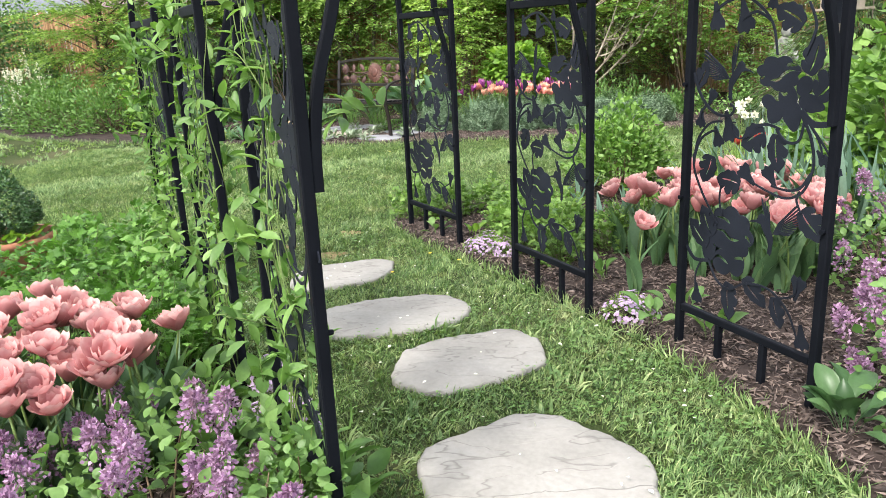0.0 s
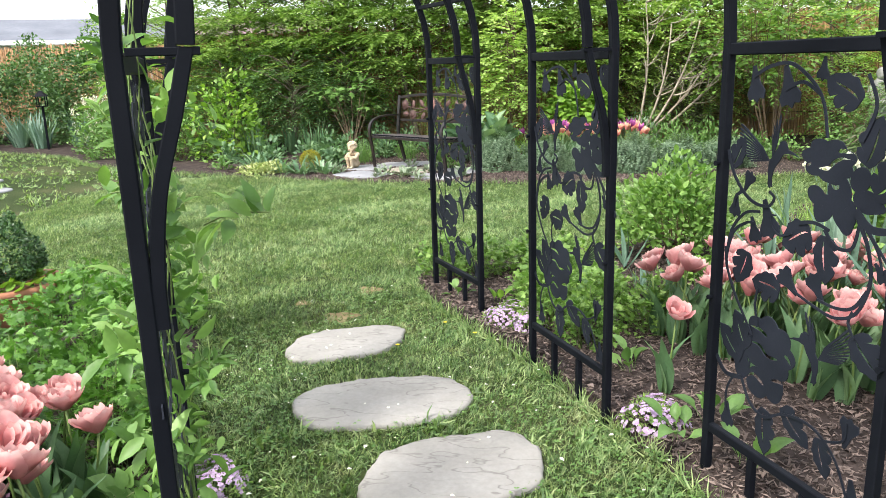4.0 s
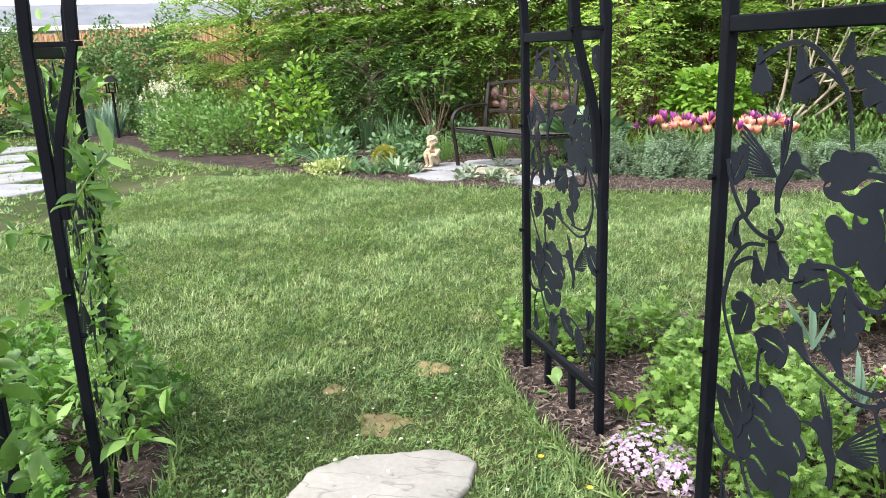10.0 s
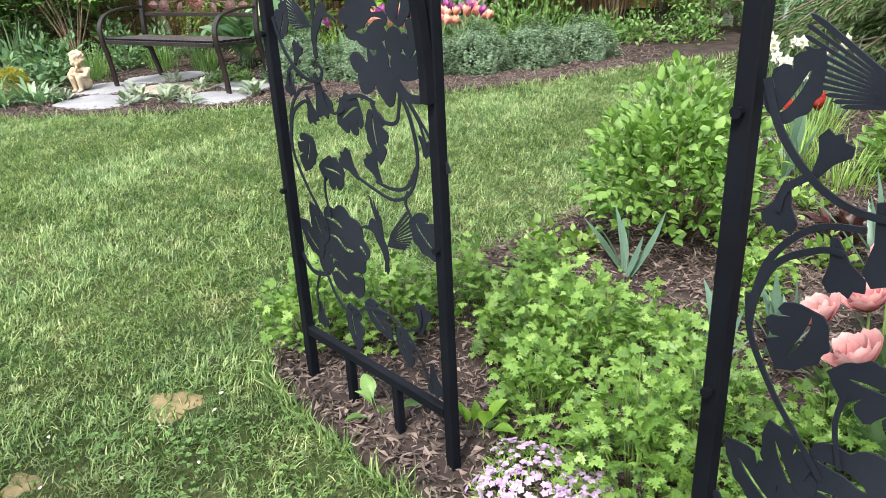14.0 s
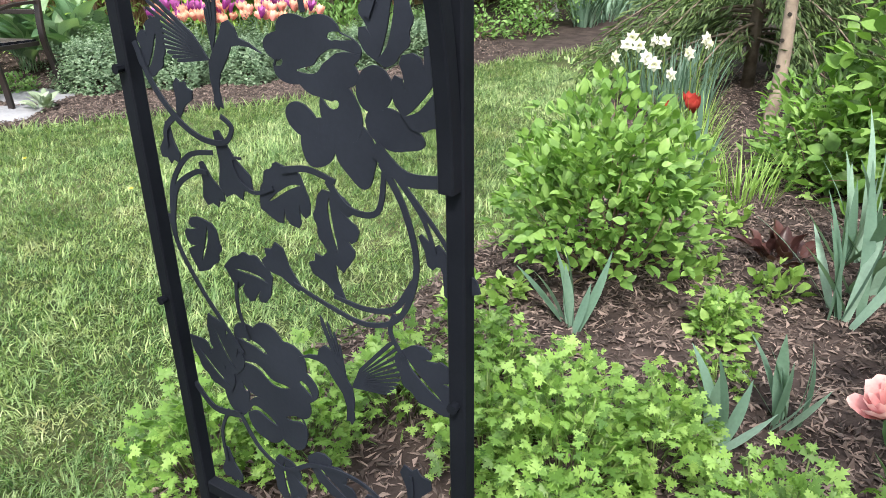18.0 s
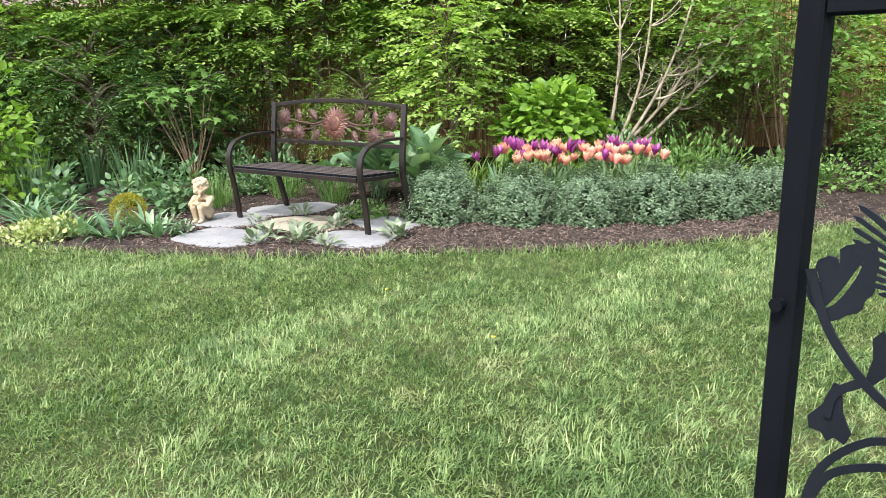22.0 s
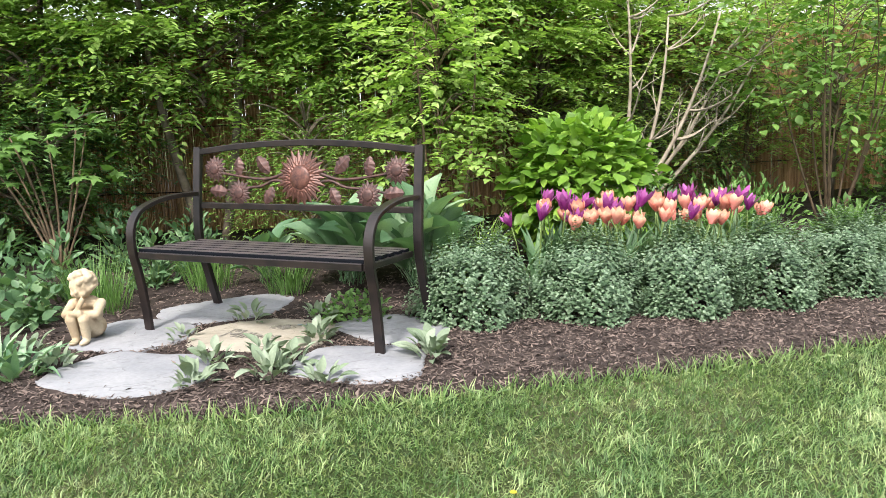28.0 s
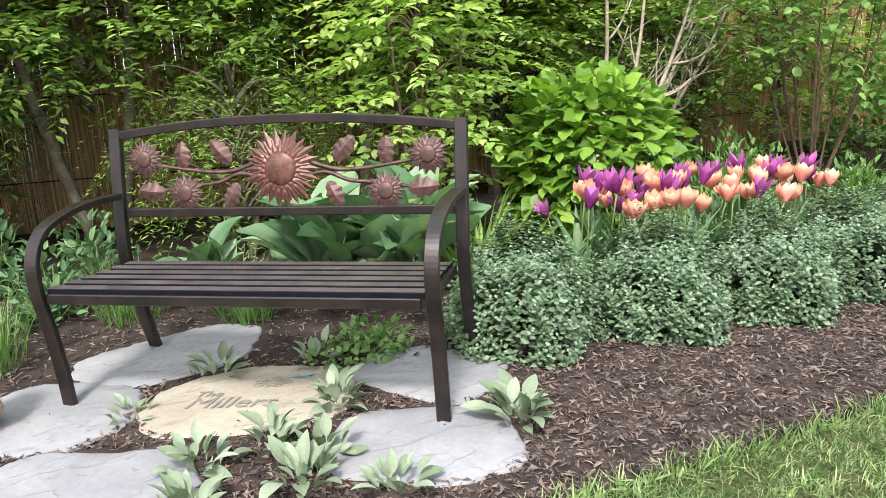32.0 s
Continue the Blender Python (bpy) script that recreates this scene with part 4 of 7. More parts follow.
def stones():
    way = "stepping stones in the grass"
    for x, y, rx, ry, turn, seed in ((0.28, 1.95, 0.33, 0.32, 10, 1), (0.11, 2.75, 0.33, 0.22, 28, 2), (-0.23, 3.27, 0.35, 0.22, 20, 3), (-0.53, 3.9, 0.3, 0.18, 30, 4)):
        flagstone(x, y, 0.022, rx, ry, turn, 0.05, STEP, "pale grey natural stepping stone sunk in the grass", seed, way)
    pave = "flagstones below the bench"
    for x, y, rx, ry, turn, seed in ((-1.74, 10.15, 0.3, 0.27, -30, 11), (-1.7, 9.54, 0.36, 0.27, -30, 12), (-1.28, 10.48, 0.38, 0.24, 10, 13), (-0.5, 9.74, 0.28, 0.21, -60, 15), (-0.74, 9.3, 0.3, 0.23, -25, 16)):
        flagstone(x, y, 0.038, rx, ry, turn, 0.05, SLATE, "blue-grey flagstone laid in mulch below the bench", seed, pave)
    engraved = flagstone(-1.1, 9.9, 0.034, 0.36, 0.27, -22, 0.05, BUFF, "buff engraved flagstone with family lettering and a small bird", 14, pave)
    ink = plain("engraved_grey", (0.15, 0.14, 0.12), (0.24, 0.22, 0.19), 0.9, 0, 20, 150, 0.3)
    for text, u, v, size in (("The", -0.2, 0.03, 0.062), ("Millers", -0.22, -0.055, 0.115)):
        cu = bpy.data.curves.new("lettering", "FONT")
        cu.body, cu.size, cu.extrude, cu.shear = text, size, 0.0008, 0.25
        cu.materials.append(ink)
        ob = new("lettering", cu)
        ob.parent = engraved
        ob.matrix_basis = pose(u, v, 0.0055, 0, 0, -8)
        ob["label"] = "dark carved lettering"
    g = Geo()
    for k in range(14):
        a = 2.4 * k
        p = np.array([0.06 + 0.055 * math.cos(a) * (0.4 + 0.05 * k), 0.1 + 0.035 * math.sin(a) * (0.4 + 0.05 * k), 0.0045])
        ring = p + 0.018 * np.stack([np.cos(np.linspace(0, 6, 10)), 0.6 * np.sin(np.linspace(0, 6, 10)), np.zeros(10)], -1)
        g.tube(ring, 0.0012, 4)
    g.make("carved_blossom", ink, engraved)
    g = Geo()
    for d, l in (((-1, 0.1), 0.05), ((0.6, 0.8), 0.045), ((0.9, 0.3), 0.05), ((0.7, -0.6), 0.035)):
        g.stamp(LEAF2, [(0.17, 0.13, 0.006)], [(*d, 0)], [(0, 0, 1)], l, 0.8)
    g.make("painted_bird", plain("faded_blue", (0.16, 0.22, 0.24), (0.25, 0.32, 0.33), 0.9), engraved, "small faded blue bird on the stone")


stones()


def cherub():
    """A seated child figure with folded arms, of cast stone, as one plain mesh."""
    g = Geo()

    def ball(x, y, z, rx, ry, rz):
        a, n = np.linspace(-np.pi / 2 + 0.05, np.pi / 2 - 0.05, 11), 16
        b = np.arange(n) * 2 * np.pi / n
        v = np.stack([np.outer(np.cos(a), np.cos(b)) * rx + x, np.outer(np.cos(a), np.sin(b)) * ry + y, np.outer(np.sin(a), np.ones(n)) * rz + z], -1).reshape(-1, 3)
        i, j = np.meshgrid(np.arange(10), np.arange(n), indexing="ij")
        k = np.arange(1, n - 1)
        g.add(v, [np.stack([i * n + j, i * n + (j + 1) % n, (i + 1) * n + (j + 1) % n, (i + 1) * n + j], -1).reshape(-1, 4),
                  np.stack([np.zeros(n - 2, int), k + 1, k], -1), 10 * n + np.stack([np.zeros(n - 2, int), k, k + 1], -1)])

    def limb(a, b, ra, rb):
        for f in np.linspace(0, 1, 9):
            p = np.array(a) * (1 - f) + np.array(b) * f
            r = ra * (1 - f) + rb * f
            ball(*p, r, r, r)
    ball(0, 0.02, 0.06, 0.07, 0.065, 0.06)
    ball(0, 0.01, 0.13, 0.066, 0.056, 0.075)
    ball(0, -0.005, 0.185, 0.07, 0.05, 0.036)
    ball(0, -0.03, 0.276, 0.055, 0.056, 0.06)
    ball(0, -0.058, 0.246, 0.036, 0.026, 0.03)
    ball(0, -0.086, 0.254, 0.008, 0.008, 0.01)
    for s in (-1, 1):
        ball(s * 0.02, -0.066, 0.243, 0.019, 0.017, 0.018)
    r = np.random.default_rng(3)
    for _ in range(80):
        d = unit(r.normal(size=3) + np.array([0, 0.4, 0.55]))
        ball(*(np.array([0, -0.022, 0.288]) + d * np.array([0.057, 0.058, 0.054])), *(r.uniform(0.011, 0.018, 3)))
    for s in (-1, 1):
        limb((s * 0.038, -0.01, 0.055), (s * 0.032, -0.1, 0.125), 0.037, 0.029)
        limb((s * 0.032, -0.1, 0.125), (s * 0.026, -0.085, 0.025), 0.028, 0.019)
        ball(s * 0.026, -0.108, 0.014, 0.02, 0.036, 0.015)
        limb((s * 0.07, 0.0, 0.18), (s * 0.076, -0.065, 0.14), 0.025, 0.021)
        limb((s * 0.076, -0.065, 0.14), (-s * 0.02, -0.11, 0.155), 0.021, 0.016)
    limb((0.0, -0.1, 0.165), (0.025, -0.088, 0.215), 0.014, 0.013)
    ob = g.make("cherub_statue", TAN_STONE)
    ob.matrix_basis = pose(-1.92, 10.15, 0.036, 0, 0, -20)
    mod = ob.modifiers.new("skin", "REMESH")
    mod.mode, mod.voxel_size, mod.use_smooth_shade = "VOXEL", 0.0045, True
    sm = ob.modifiers.new("soften", "SMOOTH")
    sm.iterations, sm.factor = 1, 0.5
    return tagged(ob, "weathered tan stone cherub statue seated on a flagstone", "statue")


cherub()


def robed_statue(x, y, turn):
    """A standing robed figure of grey cast stone, as one plain mesh."""
    g = Geo()
    a, n = np.arange(28) * 2 * np.pi / 28, 28
    prof = [(0.17, 0.0), (0.17, 0.1), (0.15, 0.12), (0.15, 0.2), (0.155, 0.22), (0.14, 0.34), (0.125, 0.5), (0.115, 0.64), (0.12, 0.74), (0.135, 0.83), (0.12, 0.89), (0.06, 0.93), (0.05, 0.95)]
    v = np.array([[(r * math.cos(b) * (1 + 0.07 * math.sin(9 * b + 4 * z) * (0.25 < z < 0.85)), 0.75 * r * math.sin(b), z) for b in a] for r, z in prof]).reshape(-1, 3)
    i, j = np.meshgrid(np.arange(len(prof) - 1), np.arange(n), indexing="ij")
    g.add(v, [np.stack([i * n + j, i * n + (j + 1) % n, (i + 1) * n + (j + 1) % n, (i + 1) * n + j], -1).reshape(-1, 4)])
    g.tube([(0, -0.01, 0.93), (0, -0.02, 0.96), (0, -0.02, 1.01), (0, -0.015, 1.06), (0, -0.01, 1.085)], [0.045, 0.066, 0.075, 0.06, 0.02], 16)
    for s in (-1, 1):
        g.tube(spline([(s * 0.12, 0, 0.84), (s * 0.15, -0.05, 0.7), (s * 0.08, -0.13, 0.63), (-s * 0.01, -0.14, 0.68)], 5), np.linspace(0.052, 0.03, 16), 10)
    ob = g.make("robed_statue", plain("grey_cast_stone", (0.24, 0.24, 0.23), (0.42, 0.42, 0.4), 0.9, 0, 9, 70, 0.4, 0.2))
    ob.matrix_basis = pose(x, y, 0.02, 0, 0, turn)
    return tagged(ob, "weathered grey stone robed statue among the far shrubs", "statue")


robed_statue(4.9, 11.15, 20)

# ---- plant materials ----
FERN_GREEN = leafy("cut_leaf_green", (0.09, 0.18, 0.03), (0.19, 0.32, 0.07), (0.34, 0.47, 0.15), 0.5, 0.35)
LIME = leafy("lime_leaf", (0.06, 0.14, 0.02), (0.145, 0.28, 0.035), (0.29, 0.44, 0.075), 0.45, 0.35)
BUSH = leafy("bush_leaf", (0.06, 0.13, 0.033), (0.12, 0.23, 0.06), (0.2, 0.33, 0.105), 0.45, 0.3)
CAT = leafy("grey_green_leaf", (0.032, 0.072, 0.032), (0.12, 0.195, 0.105), (0.28, 0.37, 0.26), 0.65, 0.2)
SILVER = leafy("woolly_silver_leaf", (0.13, 0.18, 0.11), (0.21, 0.265, 0.18), (0.31, 0.36, 0.275), 0.85, 0.15)
BLUE_LEAF = leafy("blue_green_leaf", (0.057, 0.115, 0.079), (0.127, 0.218, 0.159), (0.23, 0.333, 0.264), 0.5, 0.2)
HOSTA_LEAF = leafy("hosta_leaf", (0.055, 0.13, 0.06), (0.13, 0.24, 0.13), (0.3, 0.41, 0.26), 0.4, 0.25)
TULIP_LEAF = leafy("tulip_leaf", (0.05, 0.11, 0.05), (0.1, 0.19, 0.09), (0.17, 0.27, 0.13), 0.5, 0.25)
LIGHT_TREE = leafy("light_tree_leaf", (0.2, 0.31, 0.07), (0.31, 0.45, 0.12), (0.48, 0.58, 0.22), 0.5, 0.45, 1.2)
TREE_LEAF = leafy("tree_leaf", (0.095, 0.18, 0.038), (0.185, 0.31, 0.068), (0.36, 0.48, 0.15), 0.5, 0.4, 1.2)
FAR_LEAF = leafy("far_leaf", (0.09, 0.15, 0.035), (0.2, 0.3, 0.075), (0.37, 0.46, 0.15), 0.6, 0.4, 0.6)
IVY = leafy("ivy_leaf", (0.025, 0.06, 0.021), (0.05, 0.11, 0.042), (0.1, 0.18, 0.07), 0.4, 0.2)
CONIFER = leafy("conifer_needles", (0.025, 0.05, 0.018), (0.065, 0.11, 0.036), (0.14, 0.2, 0.07), 0.6, 0.2)
GOLD = leafy("golden_conifer", (0.14, 0.14, 0.012), (0.28, 0.26, 0.02), (0.42, 0.38, 0.05), 0.6, 0.25)
CREAM_EDGE = leafy("variegated_leaf", (0.13, 0.22, 0.05), (0.3, 0.36, 0.12), (0.6, 0.6, 0.33), 0.5, 0.25)
MAROON = leafy("maroon_leaf", (0.022, 0.01, 0.011), (0.05, 0.02, 0.02), (0.1, 0.045, 0.038), 0.4, 0.2)
PINK = petal("pink_petal", (0.5, 0.17, 0.18), (0.67, 0.31, 0.31), (0.82, 0.54, 0.51), 0.075)
PEACH = petal("peach_petal", (0.85, 0.3, 0.28), (0.9, 0.4, 0.32), (0.94, 0.58, 0.4), 0.08)
PURPLE = petal("purple_petal", (0.2, 0.02, 0.15), (0.28, 0.035, 0.22), (0.44, 0.12, 0.38), 0.08)
LILAC = leafy("lilac_petal", (0.2, 0.09, 0.2), (0.35, 0.19, 0.35), (0.54, 0.38, 0.54), 0.6, 0.25)
PHLOX = leafy("phlox_petal", (0.33, 0.2, 0.4), (0.46, 0.32, 0.52), (0.62, 0.5, 0.66), 0.6, 0.25)
WHITE = leafy("white_petal", (0.6, 0.58, 0.42), (0.75, 0.74, 0.62), (0.85, 0.85, 0.8), 0.6, 0.25)
RED = petal("red_petal", (0.22, 0.012, 0.012), (0.33, 0.025, 0.022), (0.45, 0.06, 0.045), 0.06)
YELLOW = leafy("yellow_petal", (0.7, 0.45, 0.02), (0.8, 0.6, 0.03), (0.85, 0.7, 0.1), 0.5, 0.25)
STEM = plain("green_stem", (0.08, 0.14, 0.03), (0.16, 0.23, 0.06), 0.6, 0, 20, 200, 0.1)
TWIG = plain("twig", (0.09, 0.06, 0.035), (0.2, 0.14, 0.09), 0.9, 0, 15, 150, 0.3)
PALE_TWIG = plain("dead_twig", (0.2, 0.165, 0.125), (0.4, 0.345, 0.28), 0.9, 0, 12, 120, 0.3)



def on_dome(n, rx, ry, h, shell=0.25, low=0.0):
    """Points in the outer shell of a dome on the ground, and the ways out of it."""
    d = rng.normal(size=(n, 3))
    d[:, 2] = np.abs(d[:, 2]) * 1.1 + low
    d = unit(d)
    k = 1 - shell * rng.random(n) ** 1.5
    lump = 1 + 0.13 * np.sin(d[:, 0] * 5 + d[:, 1] * 4) + 0.08 * np.sin(d[:, 1] * 9 - d[:, 2] * 7)
    p = d * (k * lump)[:, None] * np.array([rx, ry, h])
    return p, unit(d / np.array([rx, ry, h]))


def leaf_mass(place, out, size, spread=0.8, lift=0.25, kind=LEAF2, vary=0.35, geo=None, droop=0.0, wide=1.0):
    n = len(place)
    along = unit(out + rng.normal(0, spread, (n, 3)) + UP * (lift - droop))
    up = unit(UP + 0.6 * out + rng.normal(0, 0.35, (n, 3)))
    geo = geo or Geo()
    geo.stamp(kind, place, along, up, size * rng.uniform(1 - vary, 1 + vary, n), wide)
    return geo


def stalks(n, rx, ry, h, radius, foot=0.25):
    g = Geo()
    for _ in range(n):
        p, _o = on_dome(1, rx * 0.9, ry * 0.9, h * 0.92, 0.4)
        a = p[0] * np.array([foot, foot, 0])
        g.tube(bend(a, p[0], (rng.normal(0, 0.02), rng.normal(0, 0.02), 0.02), 5), np.linspace(radius, radius * 0.4, 5), 5)
    return g


def mound(name, x, y, z, rx, ry, h, n, size, material, label, category, kind=LEAF2, lift=0.25, spread=0.8, shell=0.3, sticks=10, turn=0.0, wood=STEM, group="", droop=0.0, rad=0.004, wide=1.0, clear=0.0):
    """A bush: stems from the ground and a dome of leaves."""
    t = thing(name, pose(x, y, z, 0, 0, turn), label, category, group)
    p, o = on_dome(n, rx, ry, h - clear, shell)
    p[:, 2] += clear
    leaf_mass(p, o, size, spread, lift, kind, geo=None, droop=droop, wide=wide).make("foliage", material, t)["kind"] = "stuff"
    if sticks:
        stalks(sticks, rx, ry, h, rad).make("twiggery", wood, t)["kind"] = "stuff"
    return t


# ---- tulips ----
def petals(n, r, h, flare, close, wide, material, parent, start=0.0, turn=None, blunt=False):
    """Cupped petals round a bloom, each an object: r its half width, h its height, flare the lean of the tips."""
    rows = []
    for f in np.linspace(0, 1, 7):
        rad = r * (0.28 + 0.95 * math.sin(min(1.0, f * 1.25) * math.pi / 2) - close * f * f) + flare * max(0, f - 0.5) * r * 2.0
        w = wide * r * math.sin(math.pi * min(0.96, 0.13 + f * 0.84)) ** 0.7
        if blunt:
            w = wide * r * math.sin(math.pi * min(0.9, 0.13 + f * 0.72)) ** 0.5
        row = []
        for s in (-1, -0.5, 0, 0.5, 1):
            aa = s * w / max(rad, r * 0.35) * 0.8
            curl = rad * (1 - 0.06 * abs(s)) + 0.1 * r * abs(s) * flare * f
            row.append((curl * math.cos(aa), curl * math.sin(aa), h * f ** 0.9 - 0.08 * h * abs(s) * f + (0.07 if blunt else 0.03) * h * math.sin(5 * s + 9 * f) * f))
        rows.append(row)
    g = Geo()
    g.add(np.array(rows).reshape(-1, 3), [np.array([[5 * i + j, 5 * i + j + 1, 5 * i + j + 6, 5 * i + j + 5] for i in range(6) for j in range(4)])])
    first = None
    for k in range(n):
        m = turn @ pose(0, 0, 0, 0, rng.normal(0, 4), math.degrees(start + 2 * math.pi * k / n + rng.normal(0, 0.08))) @ Matrix.Scale(rng.uniform(0.93, 1.07), 4)
        if first is None:
            first = g.make("petal", material, parent)
            first.matrix_basis = m
        else:
            share("petal", first, m, parent)


def tulip(name, look_of, height, material, label, group):
    t = thing(name, pose(0, 0, 0), label, "tulip", group)
    lean = rng.normal(0, 0.04, 2)
    top = np.array([lean[0], lean[1], height])
    g = Geo()
    g.tube(bend((0, 0, -0.02), top, (lean[0] * -0.3, 0, 0), 6), np.linspace(0.0045, 0.0035, 6), 6)
    g.make("stem", STEM, t)
    m = pose(*top, rng.normal(0, 12), rng.normal(0, 12), 0)
    if look_of == "double":
        petals(5, 0.042, 0.062, 0.28, 0.02, 1.15, material, t, 0.0, m, True)
        petals(5, 0.032, 0.066, 0.15, 0.1, 1.15, material, t, 0.6, m, True)
        petals(4, 0.02, 0.058, 0.15, 0.15, 1.1, material, t, 0.2, m, True)
    elif look_of == "cup":
        petals(3, 0.036, 0.08, 0.1, 0.25, 1.25, material, t, 0.0, m)
        petals(3, 0.031, 0.083, 0.1, 0.25, 1.2, material, t, 1.05, m)
    else:
        petals(3, 0.029, 0.095, 0.75, 0.3, 0.85, material, t, 0.0, m)
        petals(3, 0.025, 0.098, 0.55, 0.3, 0.85, material, t, 1.05, m)
    for k in range(4):
        g = Geo()
        g.straps([(0.004 * k, 0, 0)], rng.uniform(0, 6.28), height * rng.uniform(0.7, 1.0), rng.uniform(0.065, 0.095), 0.15, rng.uniform(0.4, 1.0), 6, 0.25)
        g.make("leaf", TULIP_LEAF, t)
    return t


def tulip_patch(name, look_of, height, materials, label, group, places, z):
    """Tulips at the given places, out of a few that are built."""
    sorts = {}
    for k, (x, y, c) in enumerate(places):
        key = (c, k % 4)
        s = rng.uniform(0.88, 1.12)
        m = pose(x, y, z, rng.normal(0, 4), rng.normal(0, 4), rng.uniform(0, 360)) @ Matrix.Scale(s, 4)
        if key not in sorts:
            sorts[key] = tulip(name, look_of[c], height[c], materials[c], label[c], group)
            sorts[key].matrix_basis = m
        else:
            ob = copy_thing(sorts[key], pose(0, 0, 0))
            ob.matrix_basis = m


def spread_in(x0, x1, y0, y1, n, gap, turn=0.0):
    """n places in an ellipse, none closer than gap."""
    out, c = [], ((x0 + x1) / 2, (y0 + y1) / 2)
    for _ in range(4000):
        a, r = rng.uniform(0, 6.283), math.sqrt(rng.random())
        u, v = r * math.cos(a) * (x1 - x0) / 2, r * math.sin(a) * (y1 - y0) / 2
        p = (c[0] + u * math.cos(turn) - v * math.sin(turn), c[1] + u * math.sin(turn) + v * math.cos(turn))
        if all((p[0] - q[0]) ** 2 + (p[1] - q[1]) ** 2 > gap * gap for q in out):
            out.append(p)
        if len(out) == n:
            break
    return out


pink = {0: PINK}
tulip_patch("tulip", {0: "double"}, {0: 0.31}, pink, {0: "full pink tulip with open ruffled bloom in mulch"}, "pink tulips behind the arches",
            [(x, y, 0) for x, y in spread_in(0.78, 2.0, 3.2, 4.7, 110, 0.092) if 4.07 - 1.38 * (x - 0.83) < y < 4.05 + 0.6 * (x - 0.83)] + [(0.88, 3.29, 0), (1.53, 3.24, 0)], 0.05)
tulip_patch("tulip", {0: "double"}, {0: 0.33}, pink, {0: "large pink double tulip beside the lilac"}, "pink tulips by the lilac",
            [(x, y, 0) for x, y in spread_in(-1.55, -0.84, 1.72, 2.58, 58, 0.072, 0.5)], 0.04)
places = spread_in(0.34, 1.86, 9.76, 10.24, 72, 0.064, -0.06)
tulip_patch("tulip", {0: "cup", 1: "lily"}, {0: 0.42, 1: 0.45}, {0: PEACH, 1: PURPLE}, {0: "peach-orange cup tulip behind the catmint", 1: "purple lily-flowered tulip behind the catmint"}, "peach and purple tulips",
            [(x, y, int(rng.random() < 0.42)) for x, y in places], 0.03)
tulip_patch("tulip", {0: "cup"}, {0: 0.14}, {0: RED}, {0: "small red tulip beside the hydrangea"}, "red tulips",
            [(x, y, 0) for x, y in spread_in(2.5, 2.75, 6.5, 6.75, 3, 0.08)], 0.05)


# ---- low plants round the bench ----
def catmint(x, y, r, h):
    t = thing("catmint", pose(x, y, 0.02), "rounded grey-green catmint mound edging the mulch", "catmint", "catmint mounds")
    g = Geo()
    p, o = on_dome(950, r, r, h, 0.2)
    for q, d in zip(p, o):
        ax = unit(d * 0.55 + UP * 0.8 + rng.normal(0, 0.12, 3))
        k = 5
        f = np.repeat(np.linspace(-0.09, 0.005, k), 2)[:, None]
        turn = np.repeat(np.arange(k) * 1.57, 2) + np.tile([0, math.pi], k) + rng.uniform(0, 6)
        s = unit(np.cross(ax, (0.3, 0.8, 0.1)))
        b = np.cross(ax, s)
        side = np.cos(turn)[:, None] * s + np.sin(turn)[:, None] * b
        g.stamp(LEAF2, q + ax * f, unit(side + ax * 0.35), np.broadcast_to(ax, (2 * k, 3)), np.repeat(np.linspace(0.036, 0.016, k), 2) * rng.uniform(0.8, 1.2, 2 * k), 1.25)
    g.make("foliage", CAT, t)["kind"] = "stuff"
    stalks(26, r, r, h, 0.0025, 0.5).make("twiggery", STEM, t)["kind"] = "stuff"


for x, y, r, h in ((-0.02, 9.85, 0.31, 0.46), (0.55, 9.68, 0.3, 0.43), (1.05, 9.56, 0.29, 0.42), (1.55, 9.54, 0.29, 0.42), (2.08, 9.6, 0.3, 0.41), (2.66, 9.82, 0.33, 0.38)):
    catmint(x, y, r + 0.025, h + 0.01)


def rosette(name, x, y, z, n, length, wide, material, label, category, group="", lean=0.75, droop=0.9, stalk=0.15, heart=0.9, cup=0.18, ripple=0.0, rise=34, stack=0.0, ribs=0.0):
    """A clump of broad leaves, each an object of its own on a few shared meshes."""
    t = thing(name, pose(x, y, z, 0, 0, rng.uniform(0, 360)), label, category, group)
    forms = []
    for k in range(n):
        if k < 3:
            g = Geo()
            g.broad(length * (0.85 + 0.15 * k), wide * (0.9 + 0.1 * k), lean * (0.8 + 0.2 * k), droop * (0.8 + 0.2 * k), stalk, heart, cup, ripple, ribs=ribs)
            ob = g.make("leaf", material, t)
            forms.append(ob)
        else:
            ob = share("leaf", forms[k % 3], pose(0, 0, 0), t)
        f = k / max(1, n - 1)
        s = 1.0 - 0.45 * rng.random()
        a = radians(137.5 * k + rng.normal(0, 25))
        out = 0.016 + stack * rng.random()
        ob.matrix_basis = pose(out * math.cos(a), out * math.sin(a), stack * f, 0, 0, math.degrees(a)) @ pose(0, 0, 0, rng.normal(0, 14), -rise * f + rng.normal(0, 13), rng.normal(0, 25)) @ Matrix.Scale(s, 4)
    return t


